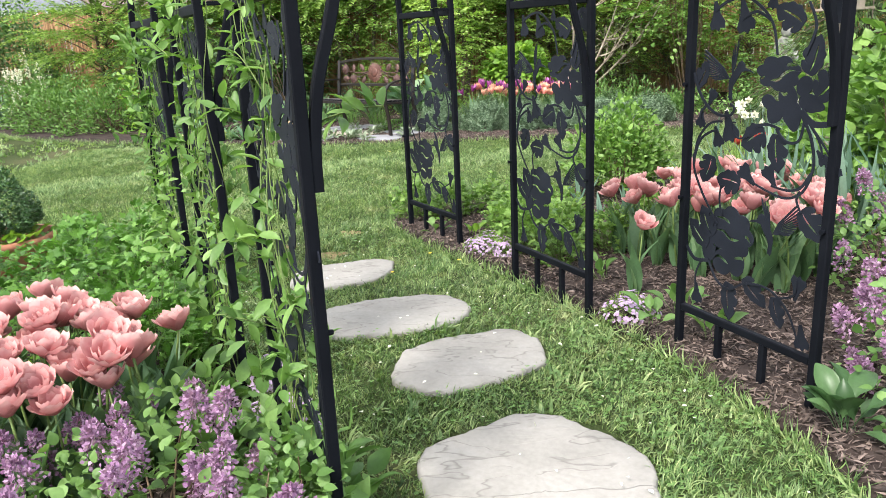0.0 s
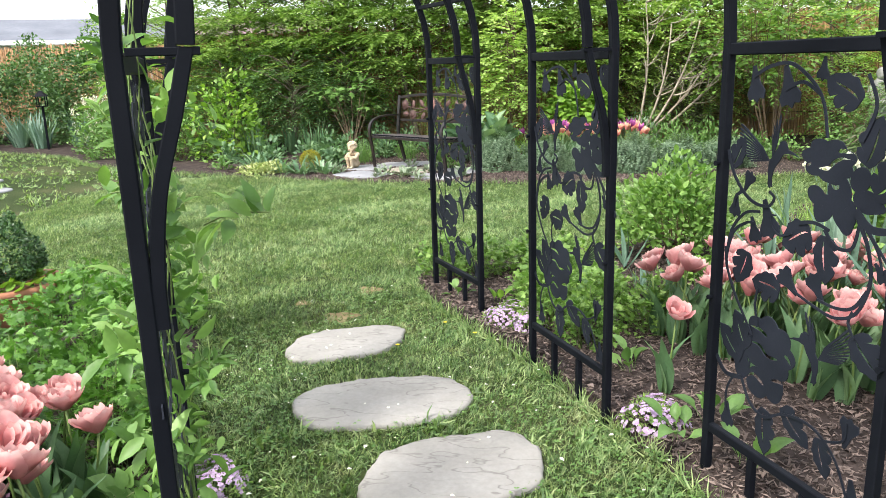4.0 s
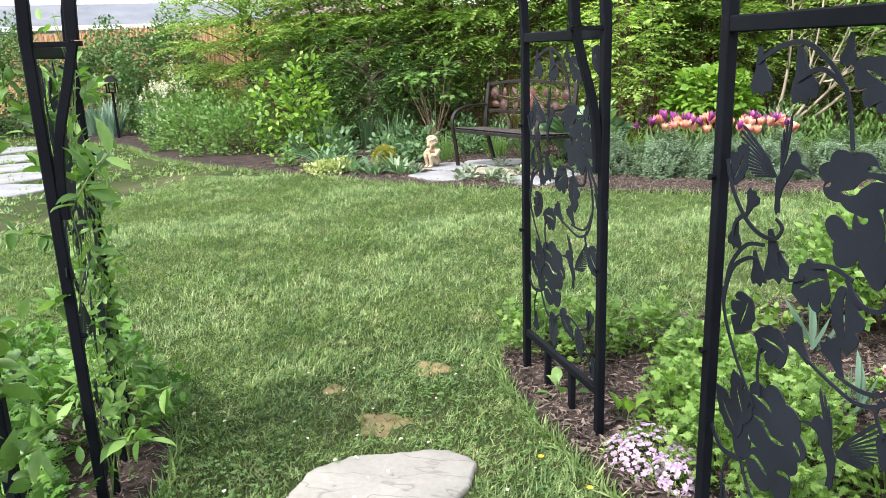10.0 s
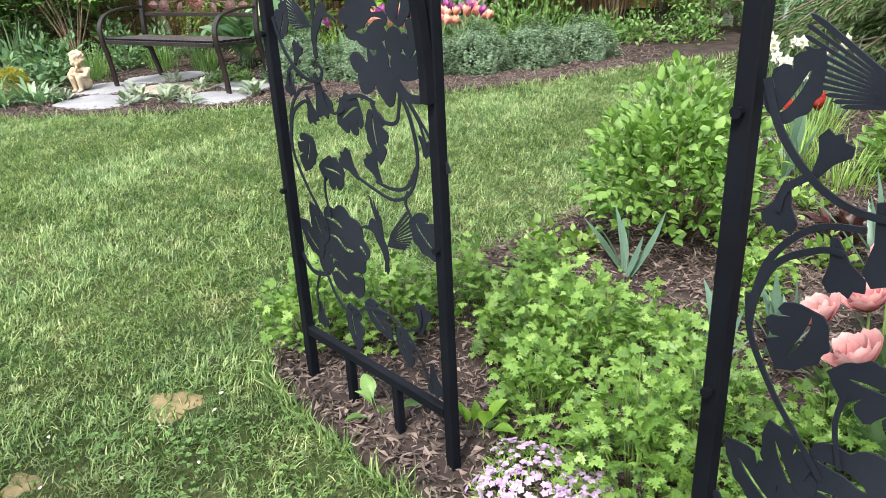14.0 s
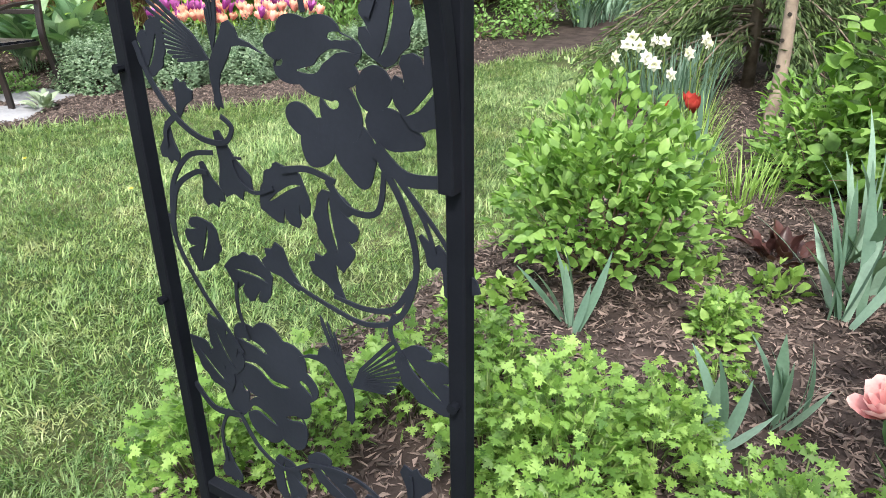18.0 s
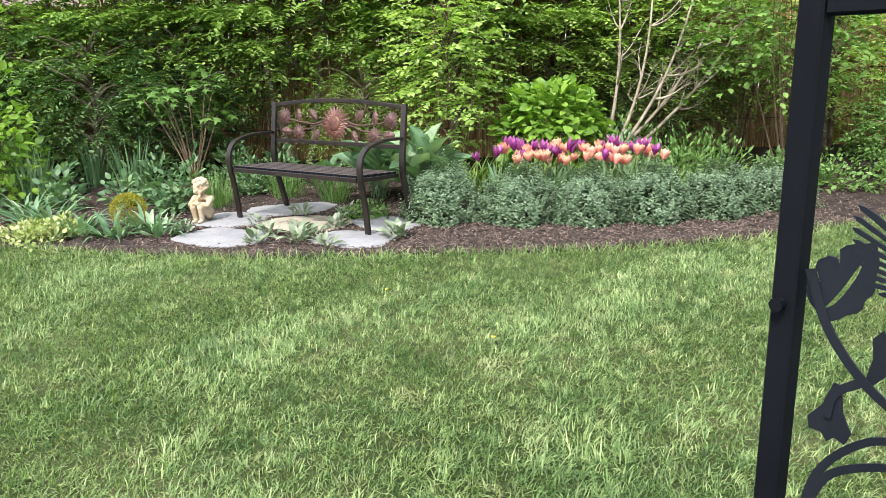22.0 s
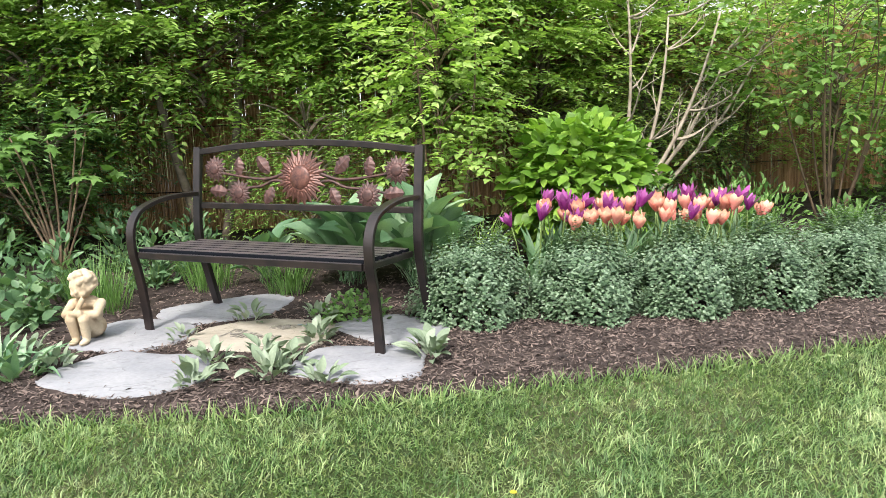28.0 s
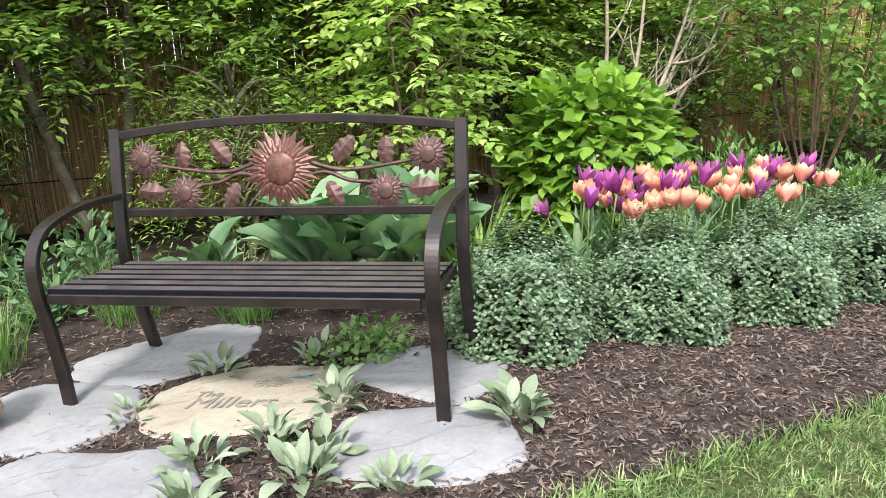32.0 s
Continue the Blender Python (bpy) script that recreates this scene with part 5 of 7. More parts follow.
for x, y, s, n in ((-1.16, 10.16, 0.9, 14), (-0.8, 10.06, 0.9, 14), (-0.87, 9.68, 1.05, 20), (-0.43, 9.26, 1.25, 22), (-1.35, 9.5, 1.0, 16), (-1.42, 9.26, 1.05, 16), (-1.12, 9.52, 1.0, 16), (-1.12, 9.26, 1.1, 20),
                   (-0.92, 9.09, 0.9, 14), (-1.48, 9.95, 0.7, 10), (-2.0, 9.72, 0.9, 14), (-1.02, 9.36, 1.0, 16), (-2.15, 9.95, 0.9, 12)):
    rosette("lambs_ear", x, y, 0.03, int(n * 1.5), 0.102 * s, 0.042 * s, SILVER, "woolly silver-green lamb's ear clump between flagstones", "lambs ear", "lambs ear clumps", 0.85, 0.7, 0.1, 1.0, 0.14, 0.0, 26, 0.05)


def hosta(x, y, z, n, size, label, material=BLUE_LEAF, group="hostas", lean=0.5):
    return rosette("hosta", x, y, z, n, size, size * 0.36, material, label, "hosta", group, lean, 1.2, 0.42, 0.75, 0.16, 0.05, 30, size * 0.12, 0.035)


hosta(-0.5, 10.8, 0.03, 60, 0.62, "large blue-green ribbed hosta behind the bench", HOSTA_LEAF, lean=0.3)
hosta(-0.12, 10.65, 0.03, 60, 0.68, "large blue-green hosta beside the bench back", HOSTA_LEAF, lean=0.3)
hosta(-1.0, 11.1, 0.03, 20, 0.4, "small blue-green hosta behind the bench seat", HOSTA_LEAF, lean=0.35)


def blades(name, x, y, z, n, length, wide, material, label, category, group="", lean=0.25, droop=0.9, foot=0.06, seg=5, fold=0.15):
    """A tuft of narrow leaves; those of the same plant hang together."""
    t = thing(name, pose(x, y, z), label, category, group)
    g = Geo()
    a = rng.uniform(0, 6.283, n)
    r = foot * np.sqrt(rng.random(n))
    base = np.stack([r * np.cos(a), r * np.sin(a), np.zeros(n)], -1)
    g.straps(base, a + rng.normal(0, 0.5, n), length * rng.uniform(0.6, 1.1, n), wide * rng.uniform(0.7, 1.2, n), lean * rng.uniform(0.2, 1.4, n), droop * rng.uniform(0.3, 1.3, n), seg, fold)
    g.make("leaf_tuft", material, t)["kind"] = "stuff"
    return t


def iris(x, y, z, n, length, label="blue-green sword-leaved iris fan in mulch", group="irises"):
    """Flat fans of sword leaves, each leaf an object."""
    t = thing("iris", pose(x, y, z, 0, 0, rng.uniform(0, 180)), label, "iris", group)
    forms = []
    for k in range(n):
        if k < 3:
            g = Geo()
            g.straps([(0, 0, 0)], 0.0, length * (0.8 + 0.15 * k), 0.044, 0.02, 0.16 + 0.14 * k, 6, 0.05, 0.6)
            ob = g.make("leaf", BLUE_LEAF, t)
            forms.append(ob)
        else:
            ob = share("leaf", forms[k % 3], pose(0, 0, 0), t)
        f = (k + 0.5) / n * 2 - 1
        ob.matrix_basis = pose(0.05 * f + rng.normal(0, 0.01), rng.normal(0, 0.02), 0, rng.normal(0, 6), 38 * f + rng.normal(0, 6), 90 + rng.normal(0, 35)) @ Matrix.Scale(rng.uniform(0.75, 1.05), 4)
    return t


def golden_ball(x, y):
    t = thing("golden_dwarf_conifer", pose(x, y, 0.02), "small golden globe conifer in the bed edge", "conifer")
    d = unit(rng.normal(size=(5200, 3)))
    lump = 1 + 0.05 * np.sin(d[:, 0] * 9) * np.cos(d[:, 1] * 8)
    p = d * (lump * (1 - 0.2 * rng.random(len(d)) ** 2))[:, None] * np.array([0.135, 0.135, 0.13]) + np.array([0, 0, 0.125])
    leaf_mass(p, d, 0.013, 0.5, 0.3, LEAF2, wide=0.7).make("foliage", GOLD, t)["kind"] = "stuff"
    stalks(6, 0.1, 0.1, 0.15, 0.004).make("twiggery", TWIG, t)["kind"] = "stuff"


# daylily tufts and soft plants behind the bench
blades("daylily", 0.12, 10.5, 0.03, 60, 0.5, 0.018, FERN_GREEN, "arching bright green daylily tuft", "daylily", "daylilies", 0.4, 1.5)
blades("daylily", 0.35, 10.75, 0.03, 60, 0.5, 0.018, FERN_GREEN, "arching bright green daylily tuft", "daylily", "daylilies", 0.4, 1.5)
blades("daylily", 1.75, 10.5, 0.03, 40, 0.4, 0.016, BUSH, "green daylily tuft beside the tulips", "daylily", "daylilies", 0.4, 1.3)
blades("feathery_perennial", -1.95, 10.75, 0.03, 220, 0.38, 0.006, BUSH, "fine feathery green perennial beside the bench", "perennial", "", 0.35, 0.6, 0.16, 3)
blades("feathery_perennial", -1.35, 11.1, 0.03, 200, 0.33, 0.006, BUSH, "fine feathery green perennial behind the bench", "perennial", "", 0.35, 0.6, 0.16, 3)
blades("grassy_tuft", -0.9, 10.75, 0.03, 130, 0.34, 0.008, BUSH, "thin grassy tuft below the bench back", "grass tuft", "", 0.4, 0.9, 0.12, 3)
for x, y, s in ((-1.7, 11.3, 0.45), (-2.2, 11.1, 0.5), (-2.6, 11.4, 0.45), (-1.45, 11.75, 0.5), (-1.95, 11.9, 0.55)):
    mound("leafy_perennial", x, y, 0.03, 0.2, 0.2, s * 0.85, 260, 0.065, TULIP_LEAF, "upright leafy green perennial behind the bench", "perennial", LEAF8, 0.5, 0.5, 0.9, 10, group="leafy perennials", wide=0.7)
mound("low_green_plant", -0.62, 10.02, 0.03, 0.2, 0.16, 0.14, 260, 0.035, BUSH, "low green scalloped plant by the bench leg", "perennial", LEAF8, 0.3, 0.7, 0.6, 6)
golden_ball(-2.5, 10.15)
for x, y in ((-2.95, 9.95), (-3.15, 9.85), (-2.98, 9.72)):
    mound("variegated_groundcover", x, y, 0.02, 0.22, 0.2, 0.13, 420, 0.036, CREAM_EDGE, "cream and green variegated groundcover shrub", "groundcover", LEAF8, 0.3, 0.7, 0.5, 8, group="variegated groundcover")
for x, y, l in ((-3.15, 10.3, 0.36), (-3.4, 10.45, 0.36), (-2.28, 9.86, 0.3), (-2.5, 9.72, 0.3), (-2.78, 9.86, 0.32), (-2.15, 9.7, 0.22)):
    blades("bulb_foliage", x, y, 0.02, 26, l, 0.042, HOSTA_LEAF, "broad strappy bulb leaves flopping over the edge", "bulb leaves", "bulb foliage", 0.8, 1.7, 0.1)
for x, y in ((-3.9, 12.0), (-4.3, 11.9), (-3.4, 12.2), (-3.0, 12.4), (-3.7, 11.4), (-2.9, 11.7)):
    blades("dark_iris_clump", x, y, 0.03, 34, 0.58, 0.026, TULIP_LEAF, "tall dark blue-green iris clump in shade", "iris", "dark irises", 0.2, 0.5, 0.14)
for x, y in ((-3.3, 10.9), (-2.75, 11.0), (-3.9, 10.9), (-2.3, 10.6), (-3.5, 11.6)):
    mound("shade_perennial", x, y, 0.03, 0.2, 0.2, 0.3, 150, 0.075, TULIP_LEAF, "open leafy green shade perennial in mulch", "perennial", LEAF8, 0.3, 0.6, 0.9, 9, group="shade perennials")


# ---- bushes ----
def ball_bush(x, y):
    t = thing("lime_hydrangea_bush", pose(x, y, 0.02), "rounded bright lime-green large-leaved bush", "bush")
    g = Geo()
    d = unit(rng.normal(size=(2300, 3)))
    d = d[d[:, 2] > -0.75]
    lump = 1 + 0.1 * np.sin(d[:, 0] * 6) * np.cos(d[:, 1] * 5) + 0.06 * np.sin(d[:, 2] * 11)
    k = (1 - 0.4 * rng.random(len(d)) ** 1.6) * lump
    p = d * k[:, None] * np.array([0.46, 0.46, 0.5]) + np.array([0, 0, 0.52])
    leaf_mass(p, d, 0.085, 0.45, 0.0, LEAF8, geo=g, droop=0.25, wide=1.35)
    g.make("foliage", LIME, t)["kind"] = "stuff"
    stalks(22, 0.4, 0.4, 0.9, 0.006, 0.3).make("twiggery", TWIG, t)["kind"] = "stuff"


ball_bush(1.07, 10.8)


def tree_peony(x, y, h):
    """Bare grey stems that carry big cut leaves near their tops."""
    t = thing("tree_peony", pose(x, y, 0.02), "tall open tree peony with large cut leaves", "shrub")
    g, st = Geo(), Geo()
    for k in range(11):
        a = rng.uniform(0, 6.283)
        tip = np.array([math.cos(a) * rng.uniform(0.1, 0.5), math.sin(a) * rng.uniform(0.1, 0.4), h * rng.uniform(0.55, 1.0)])
        st.tube(bend((0, 0, 0), tip, (0.02, 0, 0.05), 7), np.linspace(0.011, 0.005, 7), 6)
        n = 16
        d = unit(rng.normal(0, 1, (n, 3)) * np.array([1, 1, 0.3]) + UP * 0.1)
        g.stamp(LEAF5, tip + d * rng.uniform(0.04, 0.16, (n, 1)), d - UP * 0.15, np.tile(UP, (n, 1)) + rng.normal(0, 0.2, (n, 3)), rng.uniform(0.1, 0.17, n), 0.9)
    st.make("stem_frame", TWIG, t)["kind"] = "stuff"
    g.make("foliage", BUSH, t)["kind"] = "stuff"


tree_peony(-2.35, 11.9, 1.05)

# ---- right bed ----
# a leaf of three leaflets, each cut into pointed lobes
def celery():
    pts, tris = [(0, 0, 0)], []
    for turn, at, l in ((0, (0.42, 0, 0.05), 0.58), (62, (0.3, 0.04, 0.04), 0.5), (-62, (0.3, -0.04, 0.04), 0.5)):
        c, s = math.cos(radians(turn)), math.sin(radians(turn))
        b = len(pts)
        for x, y, z in ((0, -0.06, 0), (0.38, -0.44, -0.04), (0.46, -0.15, 0.03), (0.75, -0.32, -0.05), (0.72, -0.08, 0.02), (1.0, 0.02, -0.1), (0.7, 0.1, 0.02), (0.7, 0.36, -0.05), (0.44, 0.15, 0.03), (0.33, 0.43, -0.04), (0, 0.06, 0)):
            pts.append((at[0] + l * (x * c - y * s), at[1] + l * (x * s + y * c), at[2] + l * z))
        tris += [(b, b + 1, b + 2), (b + 2, b + 3, b + 4), (b + 4, b + 5, b + 6), (b + 6, b + 7, b + 8), (b + 8, b + 9, b + 10), (b, b + 2, b + 8), (b, b + 8, b + 10), (b + 2, b + 4, b + 6), (b + 2, b + 6, b + 8)]
    tris += [(0, 1, 11), (0, 12, 22), (0, 23, 33)]
    return template(pts, tris)


CELERY = celery()


def cut_clump(x, y, z, r, h, label="bright green ferny cut-leaved clump in mulch", group="cut-leaved clumps", size=0.042, dense=0.9, leaf=None):
    """A bushy dome of stalks, each ending in cut leaves."""
    t = thing("ferny_perennial", pose(x, y, z), label, "perennial", group)
    n = int(dense * 34 * (r * r + r * h) / (size * size) * 0.3)
    p, o = on_dome(n, r, r, h, 0.3, 0.05)
    d = unit(o * np.array([1, 1, 0.35]) + rng.normal(0, 0.35, (n, 3)) + UP * 0.12)
    g, st = Geo(), Geo()
    g.stamp(CELERY, p - d * size * 0.5, d, unit(UP * 0.8 + o * 0.6 + rng.normal(0, 0.5, (n, 3))), size * rng.uniform(0.6, 1.25, n), rng.uniform(0.8, 1.1, n))
    k = n // 3
    q, o = on_dome(k, r * 0.72, r * 0.72, h * 0.72, 0.4)
    g.stamp(CELERY, q, unit(o + rng.normal(0, 0.4, (k, 3))), unit(UP + rng.normal(0, 0.3, (k, 3))), size * rng.uniform(0.6, 1.1, k), 1.0)
    for q in p[: n // 10]:
        st.tube(bend(q * np.array([0.4, 0.4, 0]), q, (0, 0, 0.01), 4), 0.002, 4)
    g.make("foliage", leaf or CELERY_GREEN, t)["kind"] = "stuff"
    st.make("twiggery", STEM, t)["kind"] = "stuff"
    return t


HYDRANGEA = leafy("hydrangea_leaf", (0.065, 0.145, 0.03), (0.14, 0.26, 0.055), (0.25, 0.39, 0.11), 0.45, 0.35)
SHADE_GREEN = leafy("shade_fern_leaf", (0.03, 0.09, 0.012), (0.085, 0.205, 0.032), (0.18, 0.34, 0.075), 0.45, 0.3)
CELERY_GREEN = leafy("celery_leaf", (0.045, 0.11, 0.018), (0.145, 0.27, 0.05), (0.27, 0.41, 0.11), 0.45, 0.3)
for x, y, r, h in ((-0.18, 5.02, 0.15, 0.27), (0.06, 4.98, 0.16, 0.27), (0.33, 5.02, 0.15, 0.24), (0.58, 4.98, 0.13, 0.24), (0.55, 4.6, 0.22, 0.28), (0.76, 4.55, 0.15, 0.22), (0.42, 4.74, 0.14, 0.24),
                   (0.38, 4.4, 0.14, 0.22), (0.48, 4.1, 0.17, 0.3), (0.7, 4.18, 0.19, 0.28), (0.92, 4.02, 0.15, 0.24), (0.62, 3.82, 0.14, 0.26), (1.34, 4.92, 0.11, 0.15)):
    cut_clump(x, y, 0.05, r, h)
for x, y, r, h in ((0.74, 4.86, 0.13, 0.17), (1.12, 4.72, 0.1, 0.1), (0.95, 4.7, 0.08, 0.09), (0.62, 5.3, 0.09, 0.12)):
    cut_clump(x, y, 0.05, r, h, "low blue-green lacy-leaved seedling in mulch", "lacy seedlings", 0.03, 0.35)
for x, y, r, h in ((-1.35, 3.3, 0.28, 0.38), (-1.75, 3.55, 0.32, 0.4), (-1.65, 4.1, 0.32, 0.34), (-1.15, 2.85, 0.26, 0.36), (-2.05, 3.2, 0.34, 0.36), (-1.55, 2.95, 0.28, 0.36), (-2.1, 4.25, 0.28, 0.28),
                   (-2.5, 3.5, 0.28, 0.3), (-0.95, 2.6, 0.18, 0.26), (-2.9, 4.0, 0.28, 0.25)):
    cut_clump(x, y, 0.04, r, h, "bright green ferny cut-leaved clump beside the vine arches", "vine-bed clumps", 0.055, 0.7, SHADE_GREEN)

mound("hydrangea_bush", 1.3, 5.45, 0.04, 0.37, 0.37, 0.62, 2800, 0.044, HYDRANGEA, "rounded fresh green hydrangea bush in mulch", "bush", LEAF8, 0.45, 0.55, 0.6, 44, wood=TWIG, clear=0.12)
for x, y, n, l in ((1.7, 4.8, 10, 0.46), (1.9, 4.85, 11, 0.5), (1.13, 4.52, 11, 0.26), (0.95, 4.55, 7, 0.22), (0.95, 5.16, 7, 0.28), (2.14, 5.9, 6, 0.45), (2.1, 5.05, 9, 0.5), (2.3, 4.8, 9, 0.5)):
    iris(x, y, 0.05, n, l)
for x, y in ((2.2, 4.2), (2.0, 4.45), (2.45, 4.3), (1.85, 4.15), (2.65, 4.6), (2.1, 3.85), (2.4, 3.9), (1.95, 3.6), (2.8, 4.2), (2.3, 3.5)):
    iris(x, y, 0.05, 12, 0.66, "tall blue-green iris fan behind the tulips")
rosette("heuchera", 1.85, 5.15, 0.05, 34, 0.13, 0.058, MAROON, "dark maroon heuchera clump in mulch", "heuchera", "", 0.95, 0.8, 0.3, 0.7, 0.2, 0.16, 45, 0.05)
blades("daffodil_foliage", 3.1, 7.1, 0.04, 150, 0.46, 0.016, BLUE_LEAF, "tall tuft of daffodil leaves on the bed edge", "daffodil", "", 0.25, 0.5, 0.28)


def daffodil(x, y, h):
    t = thing("daffodil", pose(x, y, 0.04, 0, 0, rng.uniform(180, 300)), "white daffodil with pale cup in a tuft", "daffodil", "daffodils")
    g = Geo()
    g.tube(bend((0, 0, 0), (0.03, 0, h), (-0.02, 0, 0), 6), 0.004, 5)
    g.make("stem", STEM, t)
    g = Geo()
    a = np.arange(6) * np.pi / 3
    g.stamp(LEAF8, np.zeros((1, 3)), np.array([(0.15, 0, 1.0)]), np.array([(1.0, 0, 0)]), 0.045, 1.1)
    first = g.make("petal", WHITE, t)
    first.matrix_basis = pose(0.03, 0, h)
    for k in range(1, 6):
        share("petal", first, pose(0.03, 0, h, 60 * k, 0, 0), t)
    g = Geo()
    g.tube([(0.03, 0, h), (0.045, 0, h), (0.055, 0, h)], [0.009, 0.013, 0.016], 10, False)
    g.make("cup", WHITE, t)


for x, y in spread_in(2.6, 3.25, 6.8, 7.3, 13, 0.07):
    daffodil(x, y, rng.uniform(0.28, 0.46))

# weathered stake with drilled holes, and the shrubs round it
t = thing("weathered_stake", pose(3.3, 6.5, 0.0, 0, 4, 0), "weathered grey-brown wooden stake with drilled holes", "stake")
g = Geo()
g.tube(spline([(0, 0, -0.05), (0.02, 0, 0.4), (0.0, 0.01, 0.85), (0.03, 0, 1.5)], 6), np.linspace(0.042, 0.026, 19), 9)
g.make("shaft", plain("grey_wood", (0.12, 0.09, 0.068), (0.3, 0.24, 0.185), 0.9, 0, 9, 60, 0.6), t)
DARK = plain("dark_hole", (0.01, 0.008, 0.006), (0.02, 0.015, 0.01), 0.95)
for k in range(6):
    bm = bmesh.new()
    bmesh.ops.create_cone(bm, cap_ends=True, segments=10, radius1=0.011, radius2=0.011, depth=0.012, matrix=pose(-0.034 + 0.003 * k + 0.002, -0.012 * (k % 2), 0.25 + 0.14 * k, 0, 90, 20))
    part("drilled_hole", bm, DARK, t)
mound("broadleaf_shrub", 2.95, 5.35, 0.04, 0.5, 0.5, 1.05, 1500, 0.078, HYDRANGEA, "tall bright green broad-leaved shrub", "shrub", LEAF8, 0.2, 0.55, 0.6, 24, wood=TWIG, wide=1.2)
mound("broadleaf_shrub", 3.3, 4.5, 0.04, 0.65, 0.6, 1.15, 1900, 0.082, HYDRANGEA, "tall bright green broad-leaved shrub below the birdhouse", "shrub", LEAF8, 0.2, 0.55, 0.6, 24, wood=TWIG, wide=1.2)
mound("broadleaf_shrub", 2.62, 4.4, 0.04, 0.42, 0.42, 1.15, 1300, 0.078, HYDRANGEA, "bright green broad-leaved shrub hiding the birdhouse post", "shrub", LEAF8, 0.2, 0.55, 0.6, 20, wood=TWIG, wide=1.2)
mound("broadleaf_shrub", 3.1, 3.5, 0.04, 0.6, 0.6, 0.95, 1500, 0.082, HYDRANGEA, "bright green broad-leaved shrub behind the irises", "shrub", LEAF8, 0.2, 0.55, 0.6, 20, wood=TWIG, wide=1.2)
mound("fine_leaved_shrub", 2.8, 5.72, 0.04, 0.34, 0.34, 0.5, 1300, 0.06, HYDRANGEA, "low yellow-green glossy shrub beside the stake", "shrub", LEAF8, 0.25, 0.6, 0.5, 16, wood=TWIG, wide=0.6)
for x, y in ((2.25, 5.7), (2.55, 6.35), (2.2, 5.95), (2.8, 6.6)):
    blades("grassy_tuft", x, y, 0.04, 90, 0.3, 0.007, FERN_GREEN, "fine green grassy tuft on the bed edge", "grass tuft", "grassy tufts", 0.4, 1.0, 0.14, 3)
for x, y in ((1.55, 5.25), (1.3, 4.9), (1.95, 5.5), (0.75, 5.45), (1.65, 5.0), (0.9, 5.4)):
    mound("small_seedling", x, y, 0.05, 0.09, 0.09, 0.11, 60, 0.04, FERN_GREEN, "small green seedling clump in mulch", "seedling", LEAF8, 0.3, 0.6, 0.8, 4, group="seedlings")


def conifer(x, y, h, r):
    t = thing("conifer_tree", pose(x, y, 0), "dark green conifer with drooping boughs behind the stake", "conifer")
    g = Geo()
    g.tube([(0, 0, -0.05), (0, 0, h * 0.5), (0, 0, h)], [0.045, 0.035, 0.01], 8)
    g.make("trunk", BARK, t)
    fo, li = Geo(), Geo()
    for k in range(120):
        z = h * (0.1 + 0.88 * rng.random() ** 1.2)
        a, l = rng.uniform(0, 6.283), r * (1.05 - z / h) * rng.uniform(0.8, 1.15)
        tip = np.array([math.cos(a) * l, math.sin(a) * l, z - 0.25 * l - 0.1])
        path = bend((0, 0, z), tip, (0, 0, 0.1 * l), 9)
        li.tube(path, np.linspace(0.012, 0.003, 9), 4)
        n = int(90 + 120 * l)
        f = rng.uniform(0.15, 1, n)
        idx = np.clip((f * 8).astype(int), 0, 7)
        w = (f * 8 - idx)[:, None]
        p = path[idx] * (1 - w) + path[idx + 1] * w + rng.normal(0, 0.035, (n, 3)) + np.array([0, 0, -1]) * rng.uniform(0, 0.12, (n, 1))
        d = unit(np.array([math.cos(a), math.sin(a), -0.7]) + rng.normal(0, 0.45, (n, 3)))
        fo.stamp(LEAF2, p, d, any_dirs(n, 1.0), rng.uniform(0.05, 0.1, n), 0.3)
    fo.make("needle_mass", CONIFER, t)["kind"] = "stuff"
    li.make("bough_frame", BARK, t)["kind"] = "stuff"


conifer(4.0, 7.3, 3.4, 1.25)
conifer(5.6, 7.4, 3.6, 1.4)
conifer(5.2, 5.6, 3.8, 1.5)


